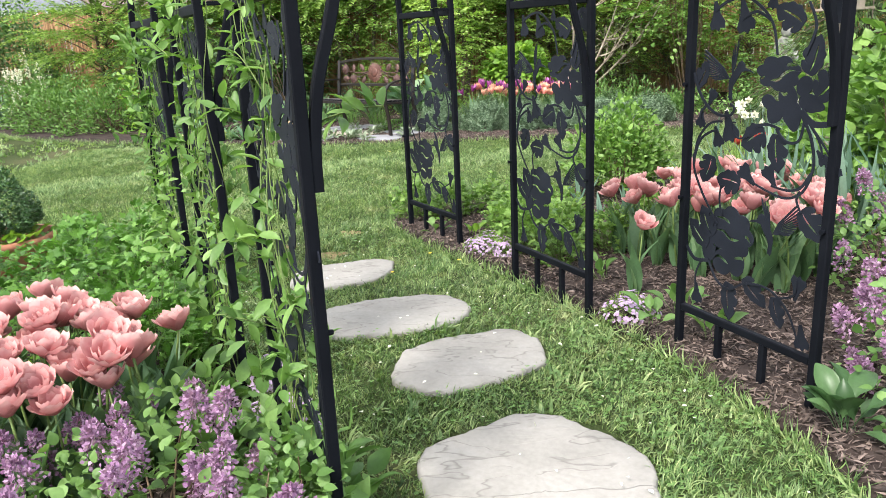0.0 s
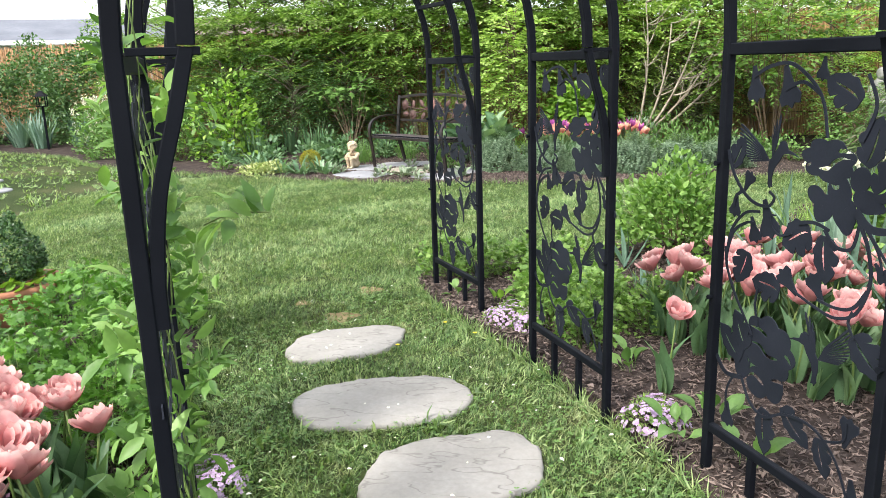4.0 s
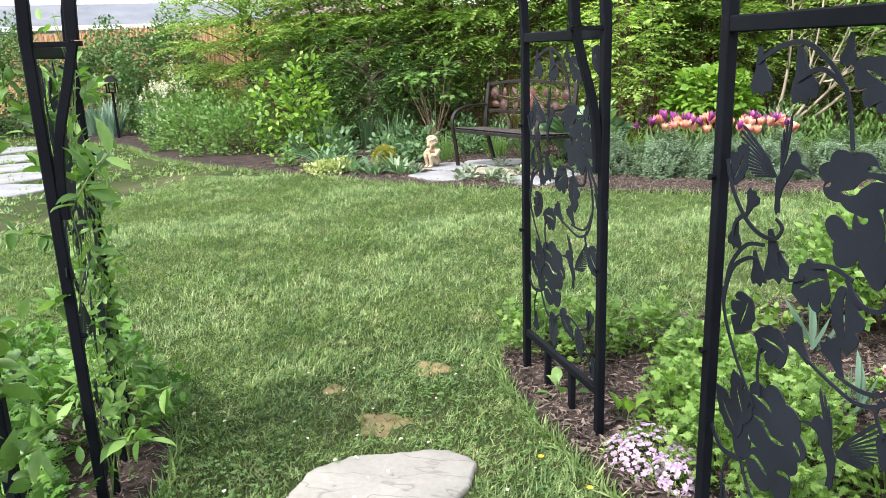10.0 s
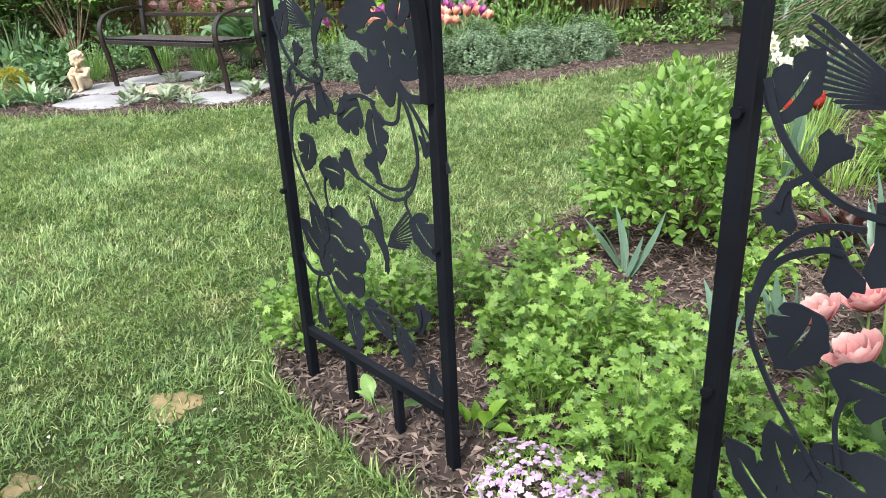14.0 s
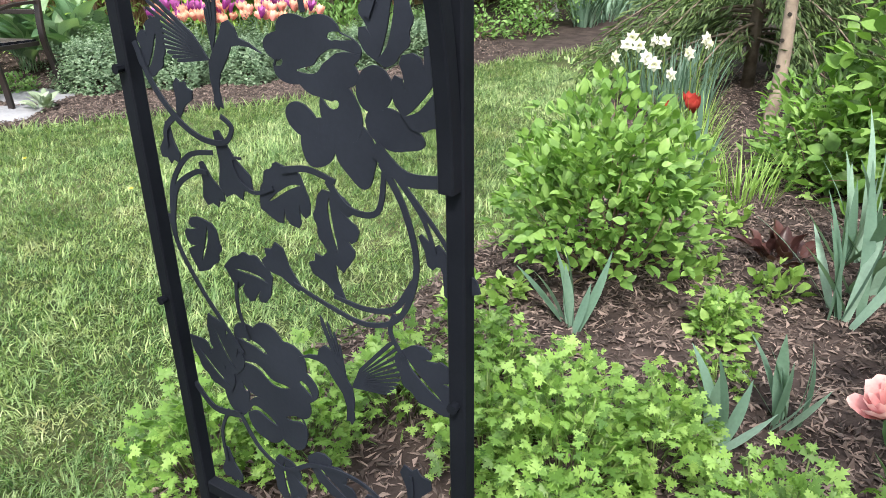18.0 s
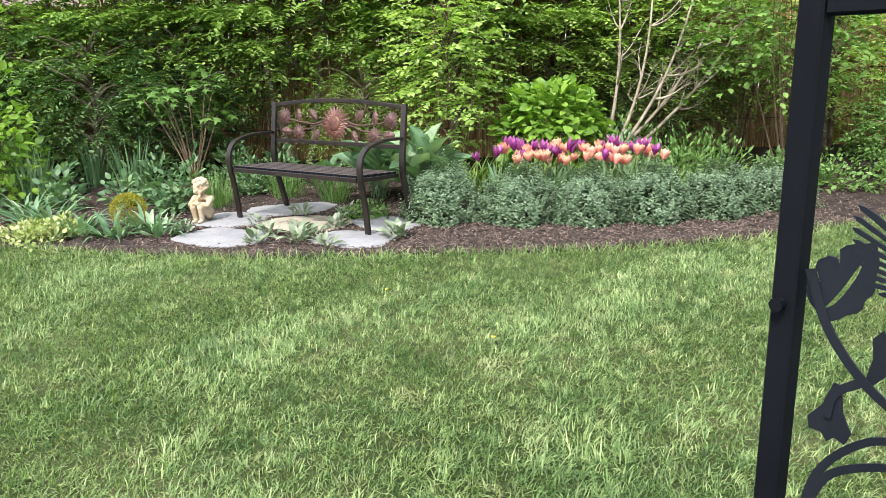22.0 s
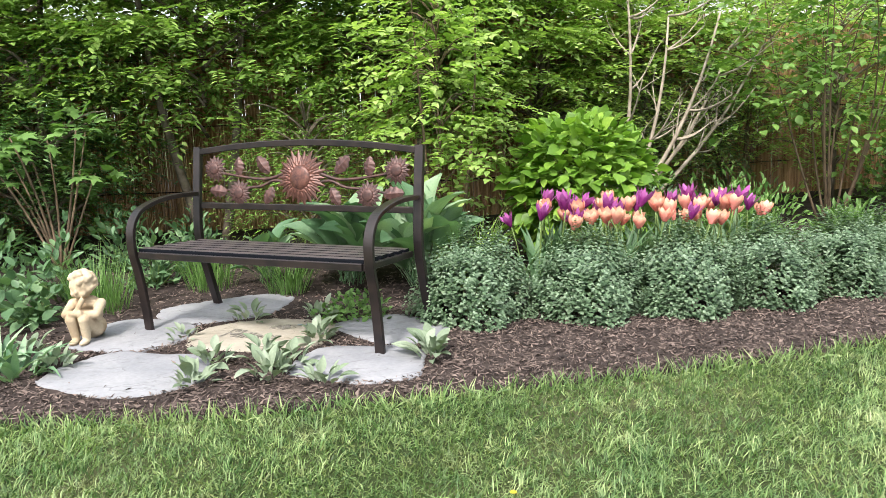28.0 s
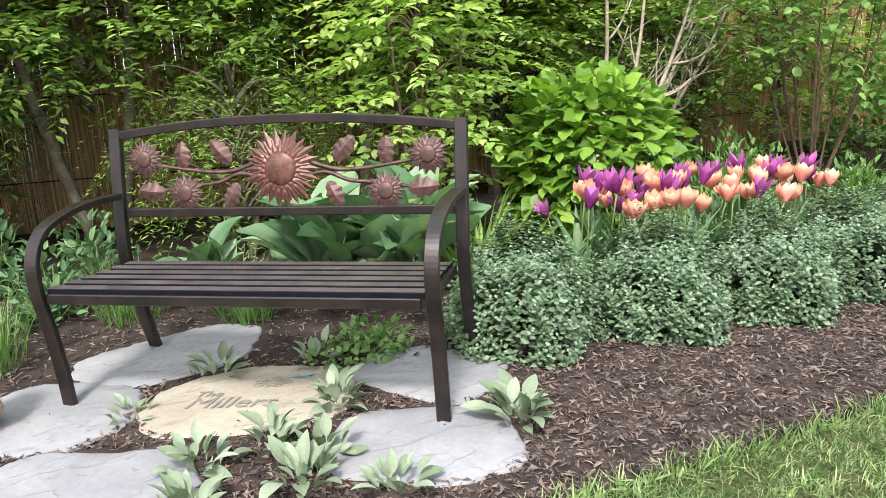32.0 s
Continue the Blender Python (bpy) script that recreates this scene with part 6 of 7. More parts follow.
def birdhouse(x, y, z):
    WOOD = plain("bleached_wood", (0.22, 0.18, 0.14), (0.4, 0.34, 0.28), 0.85, 0, 8, 70, 0.4)
    t = thing("birdhouse", pose(x, y, 0, 0, 0, 118), "pale wooden double birdhouse on a post above the shrubs", "birdhouse")
    bm = bmesh.new()
    box(bm, -0.02, 0.02, -0.02, 0.02, -0.05, z, 0.004)
    part("post", bm, WOOD, t)
    bm = bmesh.new()
    box(bm, -0.12, 0.1, -0.13, 0.13, z, z + 0.015, 0.003)
    part("floor_board", bm, WOOD, t)

    def hut(w, d, h, x0, name):
        bm = bmesh.new()
        pts = [(-w / 2, z + 0.015), (w / 2, z + 0.015), (w / 2, z + h), (0, z + h + w * 0.55), (-w / 2, z + h)]
        lo, hi = [bm.verts.new((x0, a, b)) for a, b in pts], [bm.verts.new((x0 + d, a, b)) for a, b in pts]
        bm.faces.new(lo)
        bm.faces.new(hi[::-1])
        for k in range(5):
            bm.faces.new((lo[k], hi[k], hi[(k + 1) % 5], lo[(k + 1) % 5]))
        bmesh.ops.recalc_face_normals(bm, faces=bm.faces)
        body = part(name, bm, WOOD, t)
        for s in (-1, 1):
            bm = bmesh.new()
            e = 0.02
            pts = [(0, z + h + w * 0.55), (s * (w / 2 + e), z + h - e * 1.1)]
            vs = [bm.verts.new((xx, a, b + dz)) for dz in (0, 0.012) for xx in (x0 - 0.025, x0 + d + 0.02) for a, b in pts]
            for f in ((0, 1, 3, 2), (4, 6, 7, 5), (0, 4, 5, 1), (2, 3, 7, 6), (0, 2, 6, 4), (1, 5, 7, 3)):
                bm.faces.new([vs[i] for i in f])
            bmesh.ops.recalc_face_normals(bm, faces=bm.faces)
            part("roof_board", bm, WOOD, body)
        bm = bmesh.new()
        bmesh.ops.create_cone(bm, cap_ends=True, segments=16, radius1=0.014, radius2=0.014, depth=0.004, matrix=pose(x0 - 0.003, 0, z + h * 0.86, 0, 90, 0))
        part("entrance_hole", bm, DARK, body, "dark round entrance hole")
    hut(0.15, 0.14, 0.27, -0.05, "tall_hut")
    hut(0.11, 0.05, 0.1, -0.105, "front_hut")


birdhouse(2.42, 4.72, 1.25)


# ---- phlox, hostas and vines by the path ----
def phlox(x, y, r):
    t = thing("creeping_phlox", pose(x, y, 0.045), "low cushion of pale lilac creeping phlox", "phlox", "phlox cushions")
    p, o = on_dome(int(900 * r / 0.14), r, r, 0.075, 0.3)
    leaf_mass(p, o, 0.018, 0.6, 0.3, LEAF2, wide=0.5).make("foliage", FERN_GREEN, t)["kind"] = "stuff"
    p, o = on_dome(int(330 * r / 0.14), r, r, 0.085, 0.08)
    g = Geo()
    a = np.tile(np.arange(5) * 2 * np.pi / 5, len(p))
    q, d = np.repeat(p, 5, 0), np.repeat(unit(o + UP * 0.5), 5, 0)
    s = unit(np.cross(d, (0.3, 0.9, 0.1)))
    b = np.cross(d, s)
    g.stamp(LEAF2, q, np.cos(a)[:, None] * s + np.sin(a)[:, None] * b + d * 0.15, d, 0.0105, 1.5)
    g.make("blossom", PHLOX, t)["kind"] = "stuff"


for x, y, r in ((0.27, 4.16, 0.13), (0.81, 3.06, 0.115), (-0.62, 2.55, 0.1), (-0.5, 2.25, 0.13), (-1.22, 3.42, 0.1), (0.36, 4.05, 0.09)):
    phlox(x, y, r)
hosta(1.2, 2.04, 0.05, 18, 0.21, "dark green hosta clump at the arch foot", IVY)
hosta(0.86, 2.92, 0.05, 8, 0.17, "small green hosta in mulch at the arch", BUSH)
hosta(1.0, 3.0, 0.05, 9, 0.18, "small green hosta in mulch behind the arch", BUSH)
hosta(0.78, 3.5, 0.05, 8, 0.16, "small green hosta beside the tulips", BUSH)
hosta(1.05, 2.75, 0.05, 8, 0.17, "small green hosta below the cut-steel panel", BUSH)
hosta(0.2, 4.38, 0.05, 7, 0.13, "small yellow-green leafy plant at the arch foot", LIME)
hosta(-0.02, 4.52, 0.05, 6, 0.12, "small green leafy plant at the arch foot", BUSH)
for x, y in ((-0.28, 1.75), (-0.5, 2.0), (-0.75, 2.3), (-0.95, 2.85), (-0.62, 1.95), (-1.1, 3.2)):
    mound("leafy_perennial", x, y, 0.04, 0.14, 0.14, 0.22, 70, 0.07, BUSH, "young leafy green perennial in mulch", "perennial", LEAF8, 0.4, 0.5, 0.9, 5, group="young perennials")


def vine(frame_pose, w, cover, label, front=0.0):
    """Twining stems and paired leaves over the left panel of an arch."""
    t = thing("climbing_vine", frame_pose, label, "vine", "climbing vines")
    st, lf = Geo(), Geo()
    for k in range(int(18 * cover)):
        y0 = rng.uniform(front, ARCH_L)
        zs = np.linspace(0.0, rng.uniform(0.7, 1.5), 26)
        ph = rng.uniform(0, 6)
        path = np.stack([-w + 0.02 * np.sin(zs * 10 + ph), y0 + 0.025 * np.cos(zs * 10 + ph) + 0.05 * np.sin(zs * 3 + ph), zs], -1)
        st.tube(path, np.linspace(0.0026, 0.0014, 26), 5)
        n = int(34 * cover)
        i = rng.integers(3, 26, n)
        p = path[i] + rng.normal(0, 0.035, (n, 3))
        lf.stamp(LEAF8, p, unit(rng.normal(0, 1, (n, 3)) + np.array([0.3, 0, 0.3])), unit(UP + rng.normal(0, 0.5, (n, 3))), rng.uniform(0.03, 0.07, n), 0.7)
    for k in range(int(26 * cover)):
        c = np.array([-w + rng.normal(0, 0.05), rng.uniform(front - 0.05, ARCH_L + 0.05), rng.uniform(0.25, 1.35)])
        n = 12
        tip = c + np.array([rng.normal(0, 0.09), rng.normal(0, 0.09), rng.uniform(0.02, 0.12)])
        st.tube(bend(c, tip, (0, 0, 0.01), 5), 0.002, 4)
        f = np.linspace(0.1, 1, n)[:, None]
        lf.stamp(LEAF8, c * (1 - f) + tip * f, unit(rng.normal(0, 0.8, (n, 3)) + UP * 0.3), unit(UP + rng.normal(0, 0.4, (n, 3))), rng.uniform(0.045, 0.08, n), 0.7)
    st.make("twining_stem", STEM, t)["kind"] = "stuff"
    lf.make("foliage", VINE_LEAF, t)["kind"] = "stuff"


VINE_LEAF = leafy("vine_leaf", (0.055, 0.13, 0.032), (0.12, 0.235, 0.055), (0.23, 0.375, 0.105), 0.45, 0.35)
vine(pose(1.168, 2.2, 0, 0, 0, 24.5), 1.53, 0.5, "leafy green climbing vine on the front arch panel", 0.2)
vine(pose(0.645, 3.13, 0, 0, 0, 26.5), 1.48, 0.8, "leafy green climbing vine with brown stems on the arch")
vine(pose(0.112, 4.28, 0, 0, 0, 30.3), 1.515, 0.85, "dense leafy climbing vine on the far arch")


# ---- lilac bushes, box ball ----
def lilac(x, y, z, r, h, n_panicles, label, lift=0.0):
    t = thing("dwarf_lilac", pose(x, y, z), label, "lilac", "dwarf lilacs")
    p, o = on_dome(900, r, r, h, 0.5)
    leaf_mass(p, o, 0.032, 0.7, 0.2, LEAF8, wide=1.2).make("foliage", BUSH, t)["kind"] = "stuff"
    stalks(26, r, r, h, 0.004, 0.3).make("twiggery", TWIG, t)["kind"] = "stuff"
    p, o = on_dome(n_panicles, r * 0.97, r * 0.97, h * 1.02, 0.12, lift)
    for q, d in zip(p, o):
        ax = unit(d * 0.5 + UP + rng.normal(0, 0.2, 3))
        l, n = rng.uniform(0.07, 0.12), 150
        f = rng.random(n) ** 0.8
        w = 0.032 * (1 - f) ** 0.6 + 0.006
        rnd = any_dirs(n)
        c = q + ax * (f * l)[:, None] + rnd * w[:, None]
        g = Geo()
        g.stamp(LEAF2, c, rnd + ax * 0.4, any_dirs(n), 0.014, 1.3)
        g.stamp(LEAF2, c, -rnd + ax * 0.8, any_dirs(n), 0.011, 1.3)
        g.make("flower_panicle", LILAC, t)


lilac(-0.72, 1.73, 0.03, 0.4, 0.32, 40, "dwarf lilac bush with mauve flower panicles by the path")
lilac(-0.34, 1.58, 0.03, 0.18, 0.3, 8, "small dwarf lilac with mauve flowers at the arch post")
lilac(1.62, 2.12, 0.03, 0.36, 0.74, 34, "dwarf lilac bush with mauve flower panicles beside the arch")
lilac(2.05, 3.2, 0.03, 0.35, 0.62, 16, "dwarf lilac bush with mauve flowers behind the tulips")

t = thing("potted_box_ball", pose(-2.42, 4.12, 0.03), "clipped boxwood ball in a terracotta pot", "potted shrub")
TERRA = plain("terracotta", (0.25, 0.1, 0.055), (0.4, 0.18, 0.1), 0.85, 0, 8, 90, 0.3)
g = Geo()
a = np.arange(40) * 2 * np.pi / 40
prof = [(0.16, 0.0), (0.2, 0.06), (0.235, 0.16), (0.24, 0.18), (0.265, 0.185), (0.265, 0.225), (0.235, 0.225), (0.225, 0.19), (0.0, 0.185)]
v = np.array([[(r * math.cos(x), r * math.sin(x), z) for x in a] for r, z in prof]).reshape(-1, 3)
i, j = np.meshgrid(np.arange(len(prof) - 1), np.arange(40), indexing="ij")
g.add(v, [np.stack([i * 40 + j, i * 40 + (j + 1) % 40, (i + 1) * 40 + (j + 1) % 40, (i + 1) * 40 + j], -1).reshape(-1, 4)])
g.make("pot", TERRA, t)
p, o = on_dome(2600, 0.2, 0.2, 0.22, 0.2)
low = p.copy()
low[:, 2] *= -0.5
leaf_mass(np.concatenate([p, low]) + np.array([0, 0, 0.33]), np.concatenate([o, o]), 0.02, 0.7, 0.2, LEAF2, wide=1.3).make("box_ball", IVY, t)["kind"] = "stuff"
p, o = on_dome(60, 0.24, 0.24, 0.06, 0.3)
leaf_mass(p + np.array([0, 0, 0.2]), o, 0.06, 0.7, 0.2, LEAF8, wide=1.4).make("trailing_foliage", LIME, t)["kind"] = "stuff"

# ---- trees, hedges, fence and houses behind ----
def tree(name, x, y, h, rx, ry, base, trunks, n, size, material, label, category, leaves=11, length=0.42, droop=0.3, trunk=0.07, wood=BARK, layers=0, kind=LEAF2, wide=0.8, group=""):
    """Tapered trunks with limbs; sprays of leaves at the ends and along the limbs; base: the height at which the crown begins."""
    t = thing(name, pose(x, y, 0), label, category, group)
    lf = Geo()
    for k in range(trunks):
        a = rng.uniform(0, 6.283)
        lean = 0.06 if trunks == 1 else 0.12 if trunks == 2 else 0.25
        top = np.array([math.cos(a) * lean * h, math.sin(a) * lean * h, h * rng.uniform(0.75, 0.92)])
        foot = np.array([math.cos(a) * 0.05, math.sin(a) * 0.05, -0.05]) * (trunks > 1)
        path = bend(foot, top, (rng.normal(0, 0.08), rng.normal(0, 0.08), 0), 10)
        wd = Geo()
        wd.tube(path, np.linspace(trunk, trunk * 0.2, 10), 7)
        wd.make("trunk", wood, t)
    p = rng.normal(size=(n, 3))
    p = unit(p) * (rng.random((n, 1)) ** 0.45)
    lump = 1 + 0.2 * np.sin(3.1 * p[:, :1] * 2 + 1.7 * x) * np.cos(2.7 * p[:, 1:2] * 2 + y)
    p = p * np.array([rx, ry, (h - base) / 2]) * lump + np.array([0, 0, (h + base) / 2])
    if layers:
        step = (h - base) / layers
        p[:, 2] = base + (np.floor((p[:, 2] - base) / step) + 0.5 + rng.normal(0, 0.12, n)) * step
    out = unit((p - np.array([0, 0, (h + base) / 2])) / np.array([rx, ry, (h - base) / 2]))
    sprays(lf, p, out, length, leaves, size, droop, wide, kind)
    limbs = Geo()
    for q in p[:: max(1, n // 40)]:
        z0 = max(0.15, min(h * 0.8, q[2] - 0.5 * math.hypot(q[0], q[1])))
        limbs.tube(bend((0, 0, z0), q, (0, 0, 0.08), 7), np.linspace(trunk * 0.35, 0.004, 7), 5)
    limbs.make("limb_frame", wood, t)["kind"] = "stuff"
    lf.make("crown", material, t)["kind"] = "stuff"
    return t


hb = "layered hornbeam hedge trees"
for x, y, h, rx, ry, base, n in ((-5.9, 13.9, 3.2, 1.4, 1.1, 0.2, 2300), (-4.4, 13.4, 3.6, 1.4, 1.1, 0.15, 2700), (-2.9, 13.2, 3.7, 1.5, 1.1, 0.3, 2900), (-1.3, 12.6, 3.6, 1.5, 1.0, 0.95, 2700), (0.3, 12.4, 3.4, 1.3, 0.95, 0.9, 2300), (1.6, 12.7, 3.2, 1.1, 0.8, 0.5, 1800), (3.0, 12.9, 3.0, 1.1, 0.7, 0.3, 1500), (5.0, 12.7, 2.6, 1.2, 0.7, 0.2, 900)):
    tree("hedge_tree", x, y, h, rx, ry * 0.8, base, 2, int(n * (0.58 if x < -2 else 0.64)), 0.07, LIGHT_TREE if x > 0.8 else TREE_LEAF, "light green layered hedge tree with drooping leafy sprays", "tree", 14, 0.46, 0.18, 0.045, layers=8, group=hb, wide=0.85)
fb = "far trees behind the fence"
for x, y, h, r, n in ((-3.5, 16.5, 5.6, 2.4, 800), (-0.5, 15.8, 5.6, 2.4, 800), (2.2, 15.4, 5.0, 2.1, 700), (4.8, 15.6, 3.2, 2.0, 500), (7.5, 14.4, 3.0, 2.0, 450), (9.5, 12.0, 4.6, 2.2, 600), (11.5, 9.0, 4.6, 2.2, 500), (-13.5, 13.0, 3.4, 1.6, 400), (8.5, 6.0, 4.4, 2.0, 500)):
    tree("far_tree", x, y, h, r, r, 0.6, 1, n, 0.15, FAR_LEAF, "tall green garden tree behind the fence", "tree", 12, 0.6, 0.3, 0.12, group=fb)
# shrubs on the left side of the bench bed
mound("bright_viburnum", -4.15, 11.55, 0.02, 0.62, 0.55, 1.25, 900, 0.085, LIME, "open bright green viburnum shrub", "shrub", LEAF8, 0.2, 0.55, 0.7, 24, wood=TWIG, wide=1.1)
for x, y, r, h in ((-5.0, 11.6, 0.6, 0.75), (-5.8, 12.0, 0.65, 0.75), (-6.6, 12.7, 0.65, 0.8)):
    mound("evergreen_shrub", x, y, 0.02, r, r * 0.9, h, 1900, 0.06, BUSH, "wide light green leafy shrub along the mulch", "shrub", LEAF2, 0.35, 0.6, 0.5, 40, wood=TWIG, group="leafy shrubs")
t = mound("white_flowering_shrub", -7.0, 13.0, 0.02, 0.55, 0.5, 0.95, 1300, 0.05, BUSH, "green shrub with upright white flower spikes", "shrub", LEAF2, 0.4, 0.5, 0.5, 30, wood=TWIG)
g = Geo()
p, o = on_dome(60, 0.5, 0.45, 0.98, 0.1, 0.4)
for q in p:
    c = q + UP * np.linspace(0, 0.14, 26)[:, None] + rng.normal(0, 0.014, (26, 3))
    g.stamp(LEAF2, c, any_dirs(26), any_dirs(26), 0.024, 1.4)
g.make("flower_spike", WHITE, t)["kind"] = "stuff"
HOLLY = leafy("thicket_leaf", (0.035, 0.085, 0.03), (0.075, 0.155, 0.05), (0.15, 0.25, 0.09), 0.4, 0.25)
for x, y, r, h in ((-8.3, 15.0, 1.1, 1.9), (-9.9, 15.2, 1.2, 1.7), (-11.3, 14.4, 1.2, 1.8)):
    mound("ivy_thicket", x, y, 0, r, r * 0.7, h * 1.1, 9500, 0.06, HOLLY, "dark green ivy thicket over the fence", "ivy", LEAF2, 0.1, 0.7, 0.35, 20, wood=TWIG, group="ivy thickets", wide=1.4)
for x, y in ((-8.6, 13.6), (-9.2, 13.9), (-8.0, 13.9), (-9.8, 13.5)):
    blades("bulb_foliage", x, y, 0.02, 40, 0.75, 0.06, BLUE_LEAF, "tall blue-green broad bulb leaves", "bulb leaves", "bulb foliage", 0.3, 0.7, 0.16)
for x, y, r, h in ((-5.5, 11.05, 0.16, 0.22), (-6.4, 11.6, 0.14, 0.2), (-3.75, 10.25, 0.14, 0.2)):
    mound("small_seedling", x, y, 0.02, r, r, h, 120, 0.05, BUSH, "small green clump on the mulch edge", "seedling", LEAF8, 0.3, 0.6, 0.8, 4, group="seedlings")
# shrubs right of the bench
tree("sapling", 0.16, 11.0, 2.2, 0.36, 0.36, 0.35, 2, 300, 0.058, LIGHT_TREE, "slender young tree with small light leaves", "tree", 9, 0.26, 0.1, 0.016, TWIG, kind=LEAF8, wide=1.1)
tree("multi_stem_viburnum", 3.65, 11.3, 2.7, 1.05, 0.85, 0.75, 12, 560, 0.07, HYDRANGEA, "open multi-stemmed viburnum with grey-brown stems", "shrub", 6, 0.3, 0.1, 0.011, TWIG, kind=LEAF8, wide=1.2)
tree("cypress_bush", -0.6, 11.9, 1.25, 0.6, 0.4, 0.25, 1, 420, 0.05, FERN_GREEN, "soft yellow-green threadleaf cypress behind the bench", "conifer", 14, 0.34, 0.8, 0.03, wide=0.3)
tree("dark_yew", 2.7, 12.6, 1.9, 1.0, 0.7, 0.1, 1, 800, 0.06, CONIFER, "dark green feathery yew behind the dead branches", "conifer", 14, 0.35, 0.5, 0.05, wide=0.35)
for x, y in ((-3.4, 12.45), (-4.6, 12.75), (-2.5, 12.6)):
    tree("dark_yew", x, y, 1.75, 0.75, 0.5, 0.1, 1, 420, 0.065, HOLLY, "dark green dense yew below the hedge trees", "conifer", 14, 0.3, 0.4, 0.05, wide=0.5, group="dark yews")
tree("maroon_barberry", 3.9, 12.8, 2.5, 0.7, 0.5, 0.4, 8, 380, 0.03, MAROON, "brown-red thin-stemmed barberry shrub", "shrub", 8, 0.25, 0.1, 0.014, TWIG)
for x, y, r, h, m in ((1.75, 11.2, 0.4, 0.5, CAT), (2.3, 11.0, 0.42, 0.5, BUSH), (2.8, 11.2, 0.4, 0.45, BUSH), (2.1, 11.8, 0.4, 0.6, BUSH), (3.2, 10.6, 0.3, 0.3, BUSH)):
    mound("leafy_perennial", x, y, 0.02, r, r, h, 620, 0.065, m, "green lance-leaved perennial drift behind the tulips", "perennial", LEAF8, 0.6, 0.5, 0.8, 14, group="leafy perennials", wide=0.55)
for x, y in ((3.5, 10.35), (4.0, 10.15)):
    mound("low_azalea", x, y, 0.02, 0.3, 0.28, 0.32, 420, 0.045, BUSH, "low green azalea at the end of the catmint row", "shrub", LEAF8, 0.3, 0.6, 0.6, 12, wood=TWIG, group="low azaleas")
tree("pink_flowering_shrub", 4.6, 10.7, 1.0, 0.6, 0.5, 0.05, 4, 330, 0.05, BUSH, "low green shrub with a few pink flowers", "shrub", 8, 0.2, 0.2, 0.012, TWIG, kind=LEAF8)
for x, y in ((5.3, 10.6), (5.8, 10.9), (6.3, 11.2), (4.9, 10.4)):
    blades("bulb_foliage", x, y, 0.02, 40, 0.5, 0.035, BLUE_LEAF, "blue-green strap leaves along the grass", "bulb leaves", "bulb foliage", 0.4, 0.8, 0.15)
for x, y, r, h in ((6.6, 12.0, 0.8, 1.2), (5.6, 12.0, 0.7, 1.0), (7.8, 11.6, 0.9, 1.4), (9.0, 10.8, 0.9, 1.4)):
    mound("evergreen_shrub", x, y, 0.02, r, r, h, 1500, 0.08, BUSH, "green leafy shrub at the end of the lawn", "shrub", LEAF2, 0.3, 0.6, 0.5, 16, wood=TWIG, group="leafy shrubs")

# small dark lantern at the foot of the ivy
t = thing("garden_lantern", pose(-8.3, 13.35, 0.02, 0, 0, 20), "dark iron post lantern among the ivy", "lantern")
bm = bmesh.new()
box(bm, -0.018, 0.018, -0.018, 0.018, 0, 0.78, 0.004)
part("post", bm, IRON, t)
bm = bmesh.new()
box(bm, -0.085, 0.085, -0.085, 0.085, 0.775, 0.79, 0.004)
part("base_plate", bm, IRON, t)
for u, v in ((-1, -1), (-1, 1), (1, -1), (1, 1)):
    bm = bmesh.new()
    box(bm, u * 0.07 - 0.008, u * 0.07 + 0.008, v * 0.07 - 0.008, v * 0.07 + 0.008, 0.785, 0.96, 0.002)
    part("bar", bm, IRON, t)
bm = bmesh.new()
bmesh.ops.create_cone(bm, cap_ends=True, segments=4, radius1=0.145, radius2=0.025, depth=0.1, matrix=pose(0, 0, 1.005, 0, 0, 45))
part("roof", bm, IRON, t)

# dead pale branches
t = thing("dead_branches", pose(1.8, 11.75, 0), "pale bare dead branches leaning over the bed", "dead shrub")
for k in range(5):
    g = Geo()
    lean = 0.15 + 0.3 * k
    tip = np.array([lean * 1.15, rng.uniform(-0.35, 0.2), 2.05 - 0.42 * lean + rng.uniform(-0.15, 0.15)])
    path = bend((rng.normal(0, 0.05), 0, 0), tip, (0.12, 0, -0.1), 9)
    g.tube(path, np.linspace(0.024, 0.008, 9), 7)
    for j in range(7):
        i = rng.integers(4, 9)
        q = path[i]
        e = q + np.array([rng.uniform(-0.1, 0.4), rng.normal(0, 0.12), rng.uniform(0.05, 0.4)])
        br = bend(q, e, (0, 0, -0.04), 6)
        g.tube(br, np.linspace(0.011, 0.004, 6), 5)
        for _ in range(3):
            q2 = br[rng.integers(2, 6)]
            g.tube(bend(q2, q2 + np.array([rng.normal(0.05, 0.12), rng.normal(0, 0.06), rng.uniform(0.03, 0.2)]), (0, 0, 0.01), 4), np.linspace(0.004, 0.0015, 4), 4)
    g.make("branch", PALE_TWIG, t)

